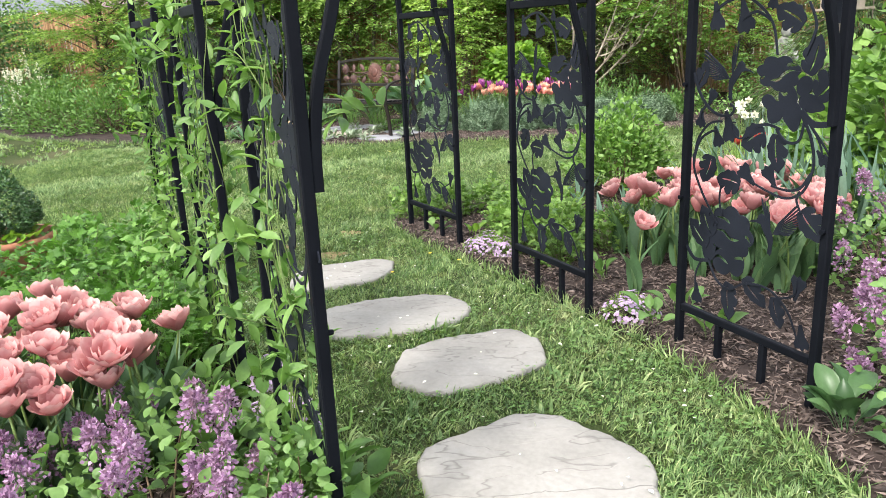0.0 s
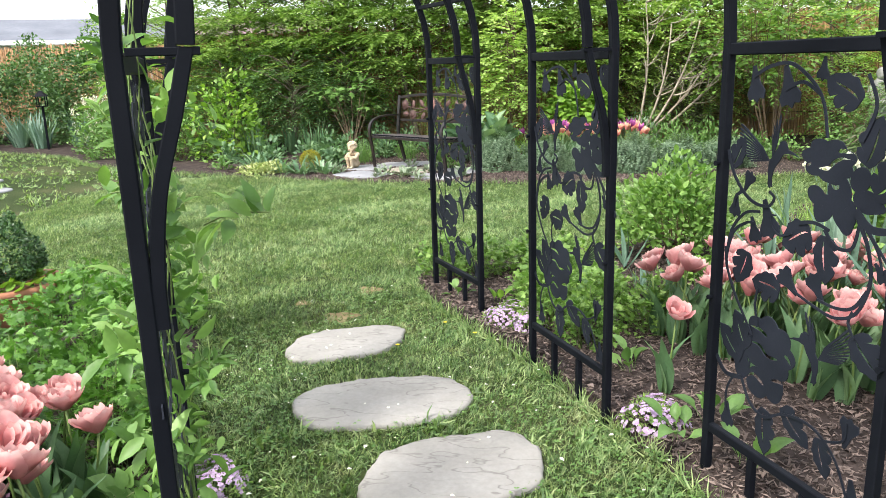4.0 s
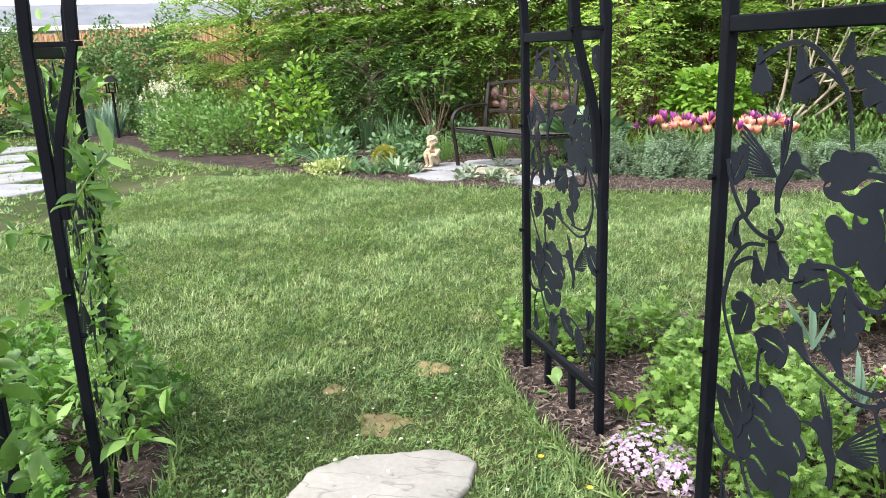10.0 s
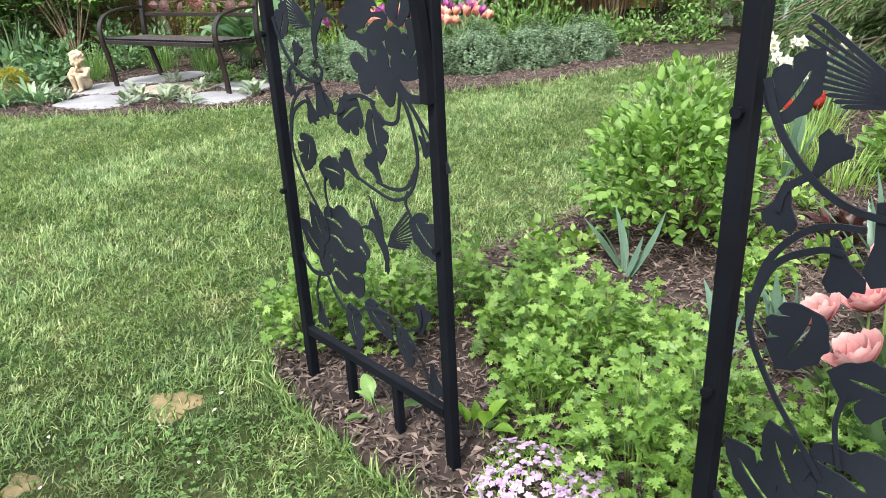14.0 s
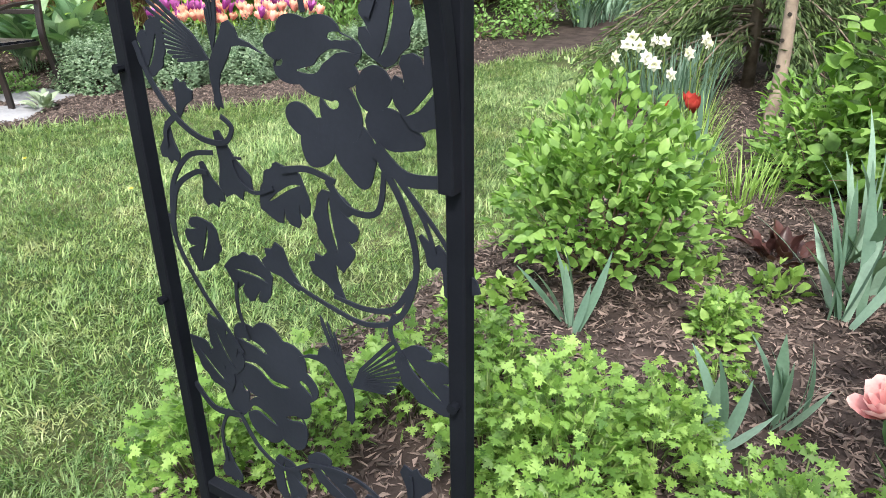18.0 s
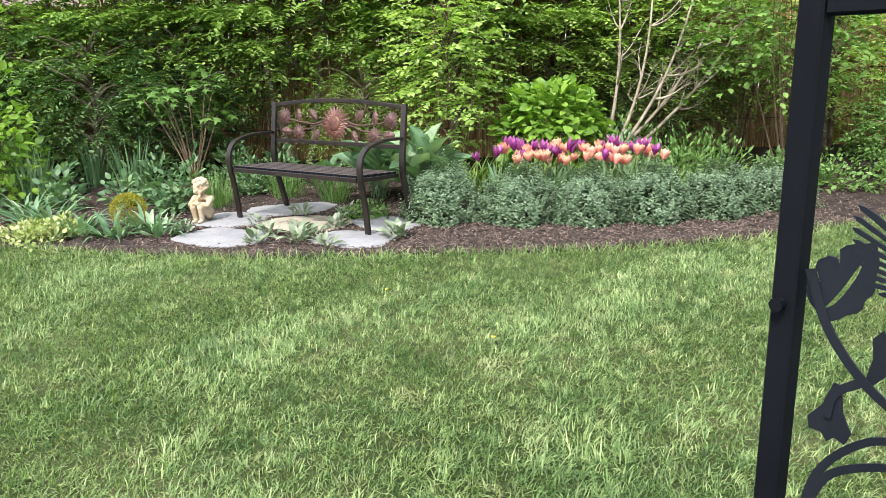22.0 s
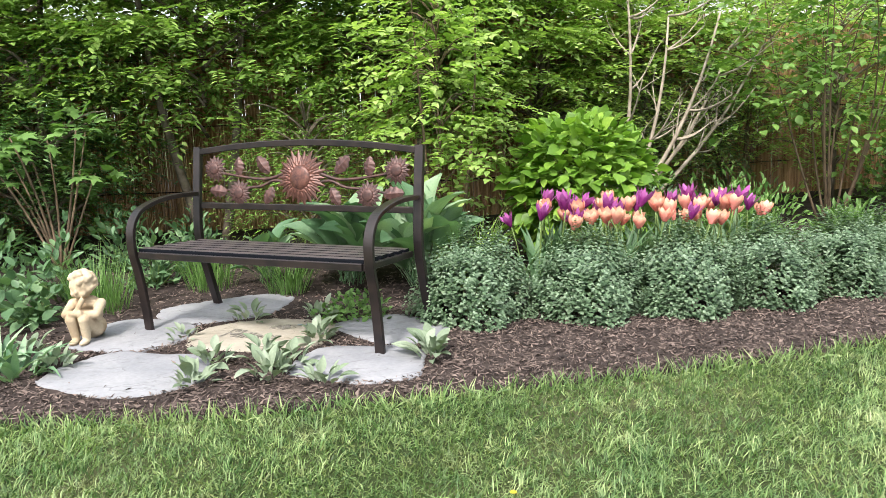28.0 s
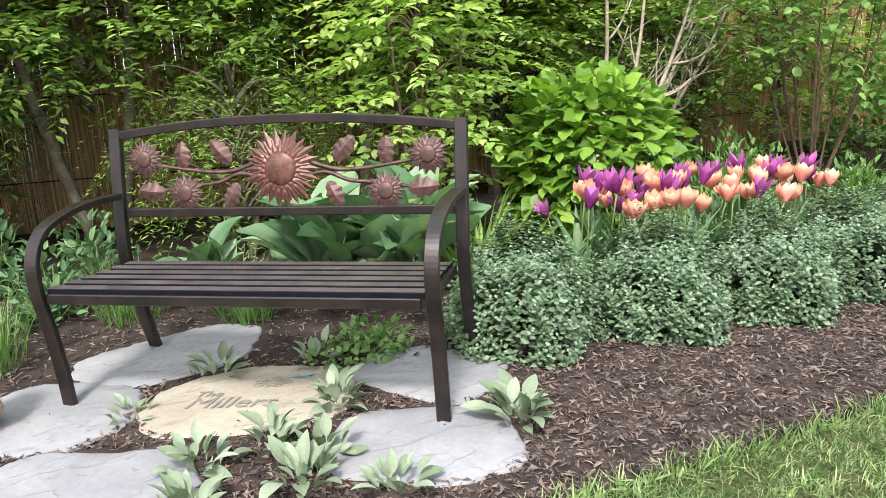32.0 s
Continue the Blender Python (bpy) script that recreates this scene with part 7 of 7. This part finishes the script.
# reed fence
REED = leafy("reed", (0.15, 0.075, 0.038), (0.32, 0.18, 0.09), (0.56, 0.36, 0.2), 0.85, 0.0, 1.5)
line = [(-17, 19.5), (-13, 17.6), (-9.5, 16.4), (-6, 15.2), (-3, 14.0), (0, 13.3), (3, 13.3), (6, 13.3), (9, 13.2)]
for (x0, y0), (x1, y1) in zip(line, line[1:]):
    l = math.hypot(x1 - x0, y1 - y0)
    n = int(l / 0.016)
    t = thing("reed_fence_panel", pose(x0, y0, 0, 0, 0, math.degrees(math.atan2(y1 - y0, x1 - x0))), "weathered orange-brown reed screen fence panel", "fence", "reed fence panels")
    g = Geo()
    xs = np.linspace(0.004, l - 0.004, n)
    hgt = 1.95 + rng.normal(0, 0.035, n)
    for off in (0.0, 0.012):
        w = rng.uniform(0.005, 0.0085, n)
        xj = xs + off * 0.6 + rng.normal(0, 0.003, n)
        v = np.stack([np.stack([xj - w, np.full(n, off), np.zeros(n)], -1), np.stack([xj, np.full(n, off - 0.006), np.zeros(n)], -1), np.stack([xj + w, np.full(n, off), np.zeros(n)], -1),
                      np.stack([xj - w + rng.normal(0, 0.01, n), np.full(n, off), hgt], -1), np.stack([xj + rng.normal(0, 0.01, n), np.full(n, off - 0.006), hgt], -1), np.stack([xj + w, np.full(n, off), hgt], -1)], 1)
        q = np.array([[0, 1, 4, 3], [1, 2, 5, 4]])
        g.add(v.reshape(-1, 3), [(q[None] + (np.arange(n) * 6)[:, None, None]).reshape(-1, 4)])
    g.make("reed_screen", REED, t, smooth=False)["kind"] = "stuff"
    for x in np.arange(0.2, l, 1.5):
        bm = bmesh.new()
        box(bm, x - 0.03, x + 0.03, 0.025, 0.085, -0.1, 1.9, 0.004)
        part("post", bm, BARK, t)
    for z in (0.4, 1.0, 1.6):
        bm = bmesh.new()
        box(bm, 0, l, -0.012, -0.008, z, z + 0.008)
        part("wire", bm, IRON, t)


# neighbours' houses
def house(x, y, turn, w, d, h, roof, label, wall_m, roof_m):
    t = thing("house", pose(x, y, 0, 0, 0, turn), label, "house", "houses beyond the fence")
    bm = bmesh.new()
    box(bm, -w / 2, w / 2, -d / 2, d / 2, 0, h, 0.02)
    wall = part("wall", bm, wall_m, t)
    bm = bmesh.new()
    e = 0.5
    a = [bm.verts.new(p) for p in ((-w / 2 - e, -d / 2 - e, h - 0.1), (w / 2 + e, -d / 2 - e, h - 0.1), (w / 2 + e, d / 2 + e, h - 0.1), (-w / 2 - e, d / 2 + e, h - 0.1), (-w / 2 - e, 0, h + roof), (w / 2 + e, 0, h + roof))]
    for f in ((0, 1, 5, 4), (2, 3, 4, 5), (0, 4, 3), (1, 2, 5), (0, 3, 2, 1)):
        bm.faces.new([a[i] for i in f])
    bmesh.ops.recalc_face_normals(bm, faces=bm.faces)
    part("roof", bm, roof_m, t)
    bm = bmesh.new()
    box(bm, -w / 2 - e, w / 2 + e, -d / 2 - e - 0.1, -d / 2 - e, h - 0.25, h - 0.05, 0.02)
    part("gutter", bm, plain("white_gutter", (0.7, 0.7, 0.7), (0.82, 0.82, 0.82), 0.5), t)
    for k in range(3):
        xx = -w / 2 + w * (k + 0.5) / 3
        bm = bmesh.new()
        box(bm, xx - 0.5, xx + 0.5, -d / 2 - 0.06, -d / 2 - 0.004, 1.0, 2.3, 0.02)
        win = part("window", bm, plain("window_frame", (0.7, 0.7, 0.7), (0.8, 0.8, 0.8), 0.5), t)
        bm = bmesh.new()
        box(bm, xx - 0.42, xx + 0.42, -d / 2 - 0.075, -d / 2 - 0.062, 1.08, 2.22)
        part("pane", bm, plain("dark_glass", (0.03, 0.04, 0.05), (0.05, 0.06, 0.07), 0.1), win)


SIDING = plain("white_siding", (0.62, 0.62, 0.62), (0.75, 0.75, 0.75), 0.7, 0, 0.5, 8, 0.1)
SHINGLE = plain("grey_shingles", (0.1, 0.11, 0.135), (0.16, 0.17, 0.2), 0.9, 0, 0.6, 6, 0.3)
SHINGLE_R = plain("brown_shingles", (0.14, 0.09, 0.085), (0.21, 0.15, 0.14), 0.9, 0, 0.6, 6, 0.3)
house(-23.5, 36, 30, 12, 8, 2.9, 1.1, "low white house with a grey shingle roof", SIDING, SHINGLE)
house(-36, 29, 35, 11, 8, 2.9, 1.1, "low white house with a dark grey roof", SIDING, SHINGLE)
house(-14.5, 41.5, 25, 9, 8, 2.9, 1.2, "low house with a brown shingle roof", SIDING, SHINGLE_R)
house(16, 30, -15, 12, 8, 5.0, 2.0, "two-storey white house behind the trees", SIDING, SHINGLE)

# flag path at the far side of the lawn
for x, y, rx, ry, turn, seed in ((-6.3, 8.6, 0.5, 0.4, 20, 31), (-7.0, 9.3, 0.55, 0.42, 50, 32), (-7.7, 10.1, 0.55, 0.4, 40, 33), (-8.5, 10.9, 0.5, 0.42, 30, 34), (-9.3, 11.8, 0.55, 0.45, 50, 35), (-6.9, 8.3, 0.45, 0.38, 10, 36), (-7.8, 9.2, 0.5, 0.4, 0, 37), (-8.7, 10.1, 0.5, 0.4, 70, 38)):
    flagstone(x, y, 0.02, rx, ry, turn, 0.05, SLATE, "pale flagstone in the far garden path", seed, "far path flagstones")

# ---- grass, mulch chips, petals ----
def grass_material(name, dark, mid, light, straw):
    """Grass: a colour for each blade, small tufts of deeper green, and thin straw patches."""
    m = leafy(name, dark, mid, light, 0.5, 0.28, 6.0)
    nodes, links = m.node_tree.nodes, m.node_tree.links
    b = nodes["Principled BSDF"]
    col = b.inputs["Base Color"].links[0].from_socket
    dry = noise_of(nodes, links, 4.5, 8.0, None, 0.7)
    col = blend(nodes, links, ramp(nodes, links, dry, [(0.52, (0, 0, 0)), (0.66, (0.7, 0.7, 0.7))]), col, straw)
    deep = noise_of(nodes, links, 2.6, 9.0, None, 0.72)
    col = blend(nodes, links, ramp(nodes, links, deep, [(0.49, (0, 0, 0)), (0.6, (0.6, 0.6, 0.6))]), col, dark)
    tuft = noise_of(nodes, links, 30.0, 4.0, None, 0.7)
    col = blend(nodes, links, 0.9, col, ramp(nodes, links, tuft, [(0.38, (0.34, 0.42, 0.4)), (0.5, (0.9, 0.93, 0.9)), (0.62, (1.0, 1.0, 1.0))]), "MULTIPLY")
    links.new(col, b.inputs["Base Color"])
    return m


GRASS = grass_material("grass", (0.062, 0.135, 0.045), (0.19, 0.31, 0.1), (0.52, 0.59, 0.3), (0.5, 0.54, 0.29))
# darker copy of the grass colours: shade between the blades, put into the colour
SHADED_GRASS = grass_material("undergrowth", (0.035, 0.085, 0.025), (0.105, 0.185, 0.055), (0.29, 0.33, 0.14), (0.3, 0.28, 0.14))
BENT = template([(0, -0.5, 0), (0, 0.5, 0), (0.55, -0.38, 0.0), (0.55, 0.38, 0.0), (1, 0, -0.28)], [(2, 3, 4)], [(0, 1, 3, 2)])


def on_lawn(xy):
    return ~(inside(RIGHT_BED, xy) | inside(BENCH_BED, xy) | inside(LEFT_BED, xy))


STONES = ((0.28, 1.95, 0.33, 0.32, 10), (0.11, 2.75, 0.33, 0.22, 28), (-0.23, 3.27, 0.35, 0.22, 20), (-0.53, 3.9, 0.3, 0.18, 30))


def off_stones(xy, grow=0.97):
    ok = np.ones(len(xy), dtype=bool)
    for x, y, rx, ry, turn in STONES:
        c, s = math.cos(radians(turn)), math.sin(radians(turn))
        u, v = (xy[:, 0] - x) * c + (xy[:, 1] - y) * s, -(xy[:, 0] - x) * s + (xy[:, 1] - y) * c
        ok &= (np.abs(u / rx) ** 2.4 + np.abs(v / ry) ** 2.4) > grow
    return ok


def patchy(xy, scale, seed):
    r = np.random.default_rng(seed)
    out = np.zeros(len(xy))
    for k in range(6):
        a, f = r.uniform(0, 6.283), scale * r.uniform(0.5, 2.0)
        out += np.sin(f * (xy[:, 0] * math.cos(a) + xy[:, 1] * math.sin(a)) + r.uniform(0, 6.283))
    return out / 6


def turf(x0, x1, y0, y1, per_m2, length, wide, label, avoid=None):
    n = int((x1 - x0) * (y1 - y0) * per_m2)
    tufts = np.stack([rng.uniform(x0, x1, n // 7), rng.uniform(y0, y1, n // 7)], -1)
    xy = np.repeat(tufts, 7, 0)
    n = len(xy)
    lean = np.repeat(rng.normal(0, 1.1, n // 7), 7)
    xy = xy + rng.normal(0, 0.3 * length, (n, 2))
    bare = np.exp(-((xy[:, 0] + 0.66) ** 2 + (xy[:, 1] - 4.32) ** 2) / 0.025) + np.exp(-((xy[:, 0] + 0.6) ** 2 + (xy[:, 1] - 4.82) ** 2) / 0.02) + np.exp(-((xy[:, 0] + 0.94) ** 2 + (xy[:, 1] - 4.56) ** 2) / 0.03)
    keep = on_lawn(xy) & off_stones(xy) & (rng.random(n) > 0.55 * bare)
    if avoid:
        a0, a1, b0, b1 = avoid
        keep &= ~((xy[:, 0] > a0) & (xy[:, 0] < a1) & (xy[:, 1] > b0) & (xy[:, 1] < b1))
    xy, lean = xy[keep], lean[keep]
    n = len(xy)
    clump = 1.6 * patchy(xy, 7.0, 5)
    place = np.concatenate([xy, np.zeros((n, 1))], 1)
    sweep = 3.0 * patchy(xy, 3.0, 9)
    a = sweep + lean + rng.normal(0, 0.7, n)
    tilt = np.clip(rng.normal(0.8, 0.4, n), 0.05, 1.5)
    along = np.stack([np.cos(a) * np.sin(tilt), np.sin(a) * np.sin(tilt), np.cos(tilt)], -1)
    up = np.stack([-np.cos(a) * np.cos(tilt), -np.sin(a) * np.cos(tilt), np.sin(tilt)], -1)
    size = length * rng.uniform(0.55, 1.35, n) * (1 + 0.3 * clump)
    g = Geo()
    g.stamp(BENT, place, along, up, size, wide / length * rng.uniform(0.7, 1.3, n))
    return tagged(g.make("grass", GRASS), label, "grass", kind="stuff")


turf(-1.9, 1.5, 0.6, 5.6, 9000, 0.032, 0.003, "fresh green clover-mixed grass blades between the beds")
turf(-4.6, 3.4, 3.4, 9.6, 6000, 0.04, 0.003, "mown green lawn grass with dry yellow blades", (-1.9, 1.5, 0.6, 5.6))
turf(-13, 9.0, 2.0, 14.5, 420, 0.05, 0.011, "mown green lawn grass farther out", (-4.6, 3.4, 3.4, 9.6))


def short_turf(x0, x1, y0, y1, per_m2, length, wide, label):
    """Short, dense blades low in the lawn, coloured darker as if in shade."""
    n = int((x1 - x0) * (y1 - y0) * per_m2)
    xy = np.stack([rng.uniform(x0, x1, n), rng.uniform(y0, y1, n)], -1)
    xy = xy[on_lawn(xy) & off_stones(xy)]
    bare = np.exp(-((xy[:, 0] + 0.66) ** 2 + (xy[:, 1] - 4.32) ** 2) / 0.025) + np.exp(-((xy[:, 0] + 0.6) ** 2 + (xy[:, 1] - 4.82) ** 2) / 0.02) + np.exp(-((xy[:, 0] + 0.94) ** 2 + (xy[:, 1] - 4.56) ** 2) / 0.03)
    xy = xy[rng.random(len(xy)) > 0.5 * bare]
    n = len(xy)
    g = Geo()
    g.stamp(BLADE1, np.concatenate([xy, np.zeros((n, 1))], 1), unit(rng.normal(0, 0.6, (n, 3)) * np.array([1, 1, 0.2]) + UP * 0.7), any_dirs(n, 0.2), length * rng.uniform(0.6, 1.3, n), wide / length)
    return tagged(g.make("grass", SHADED_GRASS), label, "grass", kind="stuff")


short_turf(-4.6, 3.4, 1.0, 9.6, 6800, 0.028, 0.006, "short dense mown lawn grass, darkened for the shade between blades")


def edge_fringe(outline, per_m, length):
    """Longer grass that leans over the beds' edges."""
    p = outline
    nxt = np.roll(p, -1, 0)
    l = np.linalg.norm(nxt - p, axis=1)
    k = np.repeat(np.arange(len(p)), (l * per_m).astype(int))
    f = rng.random(len(k))[:, None]
    xy = p[k] * (1 - f) + nxt[k] * f + rng.normal(0, 0.018, (len(k), 2))
    keep = (xy[:, 1] < 14) & (np.abs(xy[:, 0]) < 9) & (xy[:, 1] > 0.3) & on_lawn(xy)
    xy = xy[keep]
    n = len(xy)
    g = Geo()
    along = unit(rng.normal(0, 0.5, (n, 3)) + UP * 0.9)
    g.stamp(BENT, np.concatenate([xy, np.zeros((n, 1))], 1), along, any_dirs(n, 0.3), length * rng.uniform(0.6, 1.3, n), 0.08)
    return g


g = edge_fringe(RIGHT_BED, 700, 0.075)
tagged(g.make("grass_edge", GRASS), "longer grass along the mulch edge", "grass", kind="stuff")
g = edge_fringe(BENCH_BED, 600, 0.075)
tagged(g.make("grass_edge", GRASS), "longer grass along the bench bed edge", "grass", kind="stuff")
g = edge_fringe(LEFT_BED, 700, 0.075)
tagged(g.make("grass_edge", GRASS), "longer grass along the vine bed edge", "grass", kind="stuff")

# bare, worn spots
SOIL = plain("dry_soil", (0.17, 0.13, 0.07), (0.28, 0.22, 0.12), 0.95, 0, 14, 120, 0.6, 0.1)
for k, (x, y, r) in enumerate(((-0.66, 4.32, 0.1), (-0.6, 4.82, 0.085), (-0.94, 4.56, 0.05), (1.45, 8.1, 0.06))):
    a = np.arange(24) * np.pi / 12
    rad = r * (1 + 0.18 * np.sin(3 * a + k) + 0.12 * np.sin(5 * a + 2 * k))
    g = Geo()
    v = np.concatenate([[(0, 0, 0.008)], np.stack([0.6 * rad * np.cos(a), 0.6 * rad * np.sin(a), np.full(24, 0.007)], -1), np.stack([rad * np.cos(a), rad * np.sin(a), np.full(24, -0.002)], -1)])
    j = np.arange(24)
    g.add(v, [np.stack([np.zeros(24, int), 1 + j, 1 + (j + 1) % 24], -1), np.stack([1 + j, 25 + j, 25 + (j + 1) % 24, 1 + (j + 1) % 24], -1)])
    ob = g.make("bare_soil", SOIL)
    ob.location = (x, y, 0)
    tagged(ob, "dry bare soil patch worn in the lawn", "soil", kind="structure")

# clover between the stepping stones
n = 10000
xy = np.stack([rng.uniform(-1.6, 1.3, n), rng.uniform(0.8, 4.7, n)], -1)
xy = xy[on_lawn(xy) & off_stones(xy, 1.05) & (patchy(xy, 5.0, 21) > 0.2 * rng.normal(0, 1, n) + 0.25 * (xy[:, 1] > 4.2))]
g = Geo()
n = len(xy)
h = rng.uniform(0.02, 0.045, n)
for k in range(3):
    a = rng.uniform(0, 6.283, n) * 0 + k * 2.09 + xy[:, 0] * 40
    g.stamp(LEAF2, np.concatenate([xy, h[:, None]], 1), np.stack([np.cos(a), np.sin(a), np.full(n, 0.25)], -1), np.tile(UP, (n, 1)), rng.uniform(0.007, 0.013, n), 1.5)
tagged(g.make("clover", BUSH), "small green clover leaves in the grass path", "clover", kind="stuff")

# fallen petals
n = 260
xy = np.stack([rng.uniform(-1.4, 1.2, n), rng.uniform(0.8, 4.8, n)], -1)
xy = xy[on_lawn(xy)]
g = Geo()
n = len(xy)
g.stamp(LEAF8, np.concatenate([xy, rng.uniform(0.03, 0.05, (n, 1))], 1), any_dirs(n, 0.0) * np.array([1, 1, 0.3]), np.tile(UP, (n, 1)), rng.uniform(0.008, 0.02, n), 1.2)
tagged(g.make("fallen_petals", WHITE), "small fallen white petals scattered in the grass", "petals", kind="stuff")


def dandelion(x, y):
    t = thing("dandelion", pose(x, y, 0.0), "small yellow dandelion in the grass", "dandelion", "dandelions")
    g = Geo()
    g.tube([(0, 0, 0), (0, 0, 0.025), (0, 0, 0.05)], 0.0015, 5)
    g.make("stem", STEM, t)
    g = Geo()
    a = np.arange(18) * 2 * np.pi / 18
    g.stamp(LEAF2, np.tile([(0, 0, 0.05)], (18, 1)), np.stack([np.cos(a), np.sin(a), np.full(18, 0.4)], -1), np.tile(UP, (18, 1)), 0.012, 0.7)
    g.make("flower", YELLOW, t)


for x, y in ((0.0, 1.72), (-0.06, 4.1), (-0.25, 3.78), (-0.1, 7.2), (-0.55, 8.0), (0.1, 3.95)):
    dandelion(x, y)

SLABS = ((-1.74, 10.15, 0.3, 0.27, -30), (-1.7, 9.54, 0.36, 0.27, -30), (-1.28, 10.48, 0.38, 0.24, 10), (-0.5, 9.74, 0.28, 0.21, -60), (-0.74, 9.3, 0.3, 0.23, -25), (-1.1, 9.9, 0.36, 0.27, -22))
CHIPS = leafy("mulch_chips", (0.017, 0.0125, 0.0115), (0.07, 0.052, 0.045), (0.25, 0.19, 0.165), 0.9, 0.0, 6.0)


def chips(outline, x0, x1, y0, y1, z, n, size, label):
    xy = np.stack([rng.uniform(x0, x1, n), rng.uniform(y0, y1, n)], -1)
    xy = xy[inside(outline, xy)]
    for x, y, rx, ry, turn in SLABS:
        c, s = math.cos(radians(turn)), math.sin(radians(turn))
        u, v = (xy[:, 0] - x) * c + (xy[:, 1] - y) * s, -(xy[:, 0] - x) * s + (xy[:, 1] - y) * c
        xy = xy[(np.abs(u / rx) ** 2.4 + np.abs(v / ry) ** 2.4 > 1.0) | (rng.random(len(xy)) < 0.004)]
    n = len(xy)
    g = Geo()
    g.stamp(CHIP, np.concatenate([xy, z + rng.uniform(-0.004, 0.012, (n, 1))], 1), any_dirs(n) * np.array([1, 1, 0.35]), any_dirs(n, 1.5), size * rng.uniform(0.5, 1.8, n), rng.uniform(0.6, 1.6, n))
    return tagged(g.make("bark_chips", CHIPS, smooth=False), label, "bark chips", kind="stuff")


chips(RIGHT_BED, 2.4, 4.4, 4.6, 8.2, 0.05, 14000, 0.03, "loose shredded bark chips below the conifers")
chips(RIGHT_BED, -0.4, 2.4, 1.4, 6.4, 0.05, 80000, 0.026, "loose shredded bark chips in the arch bed")
chips(BENCH_BED, -4.2, 3.6, 8.7, 11.8, 0.03, 30000, 0.026, "loose shredded dark bark chips round the bench")
chips(BENCH_BED, -2.3, 2.9, 8.7, 10.2, 0.03, 34000, 0.023, "loose shredded dark bark chips in front of the bench")
chips(LEFT_BED, -1.8, 0.1, 0.8, 4.6, 0.04, 20000, 0.024, "loose shredded bark chips below the vines")
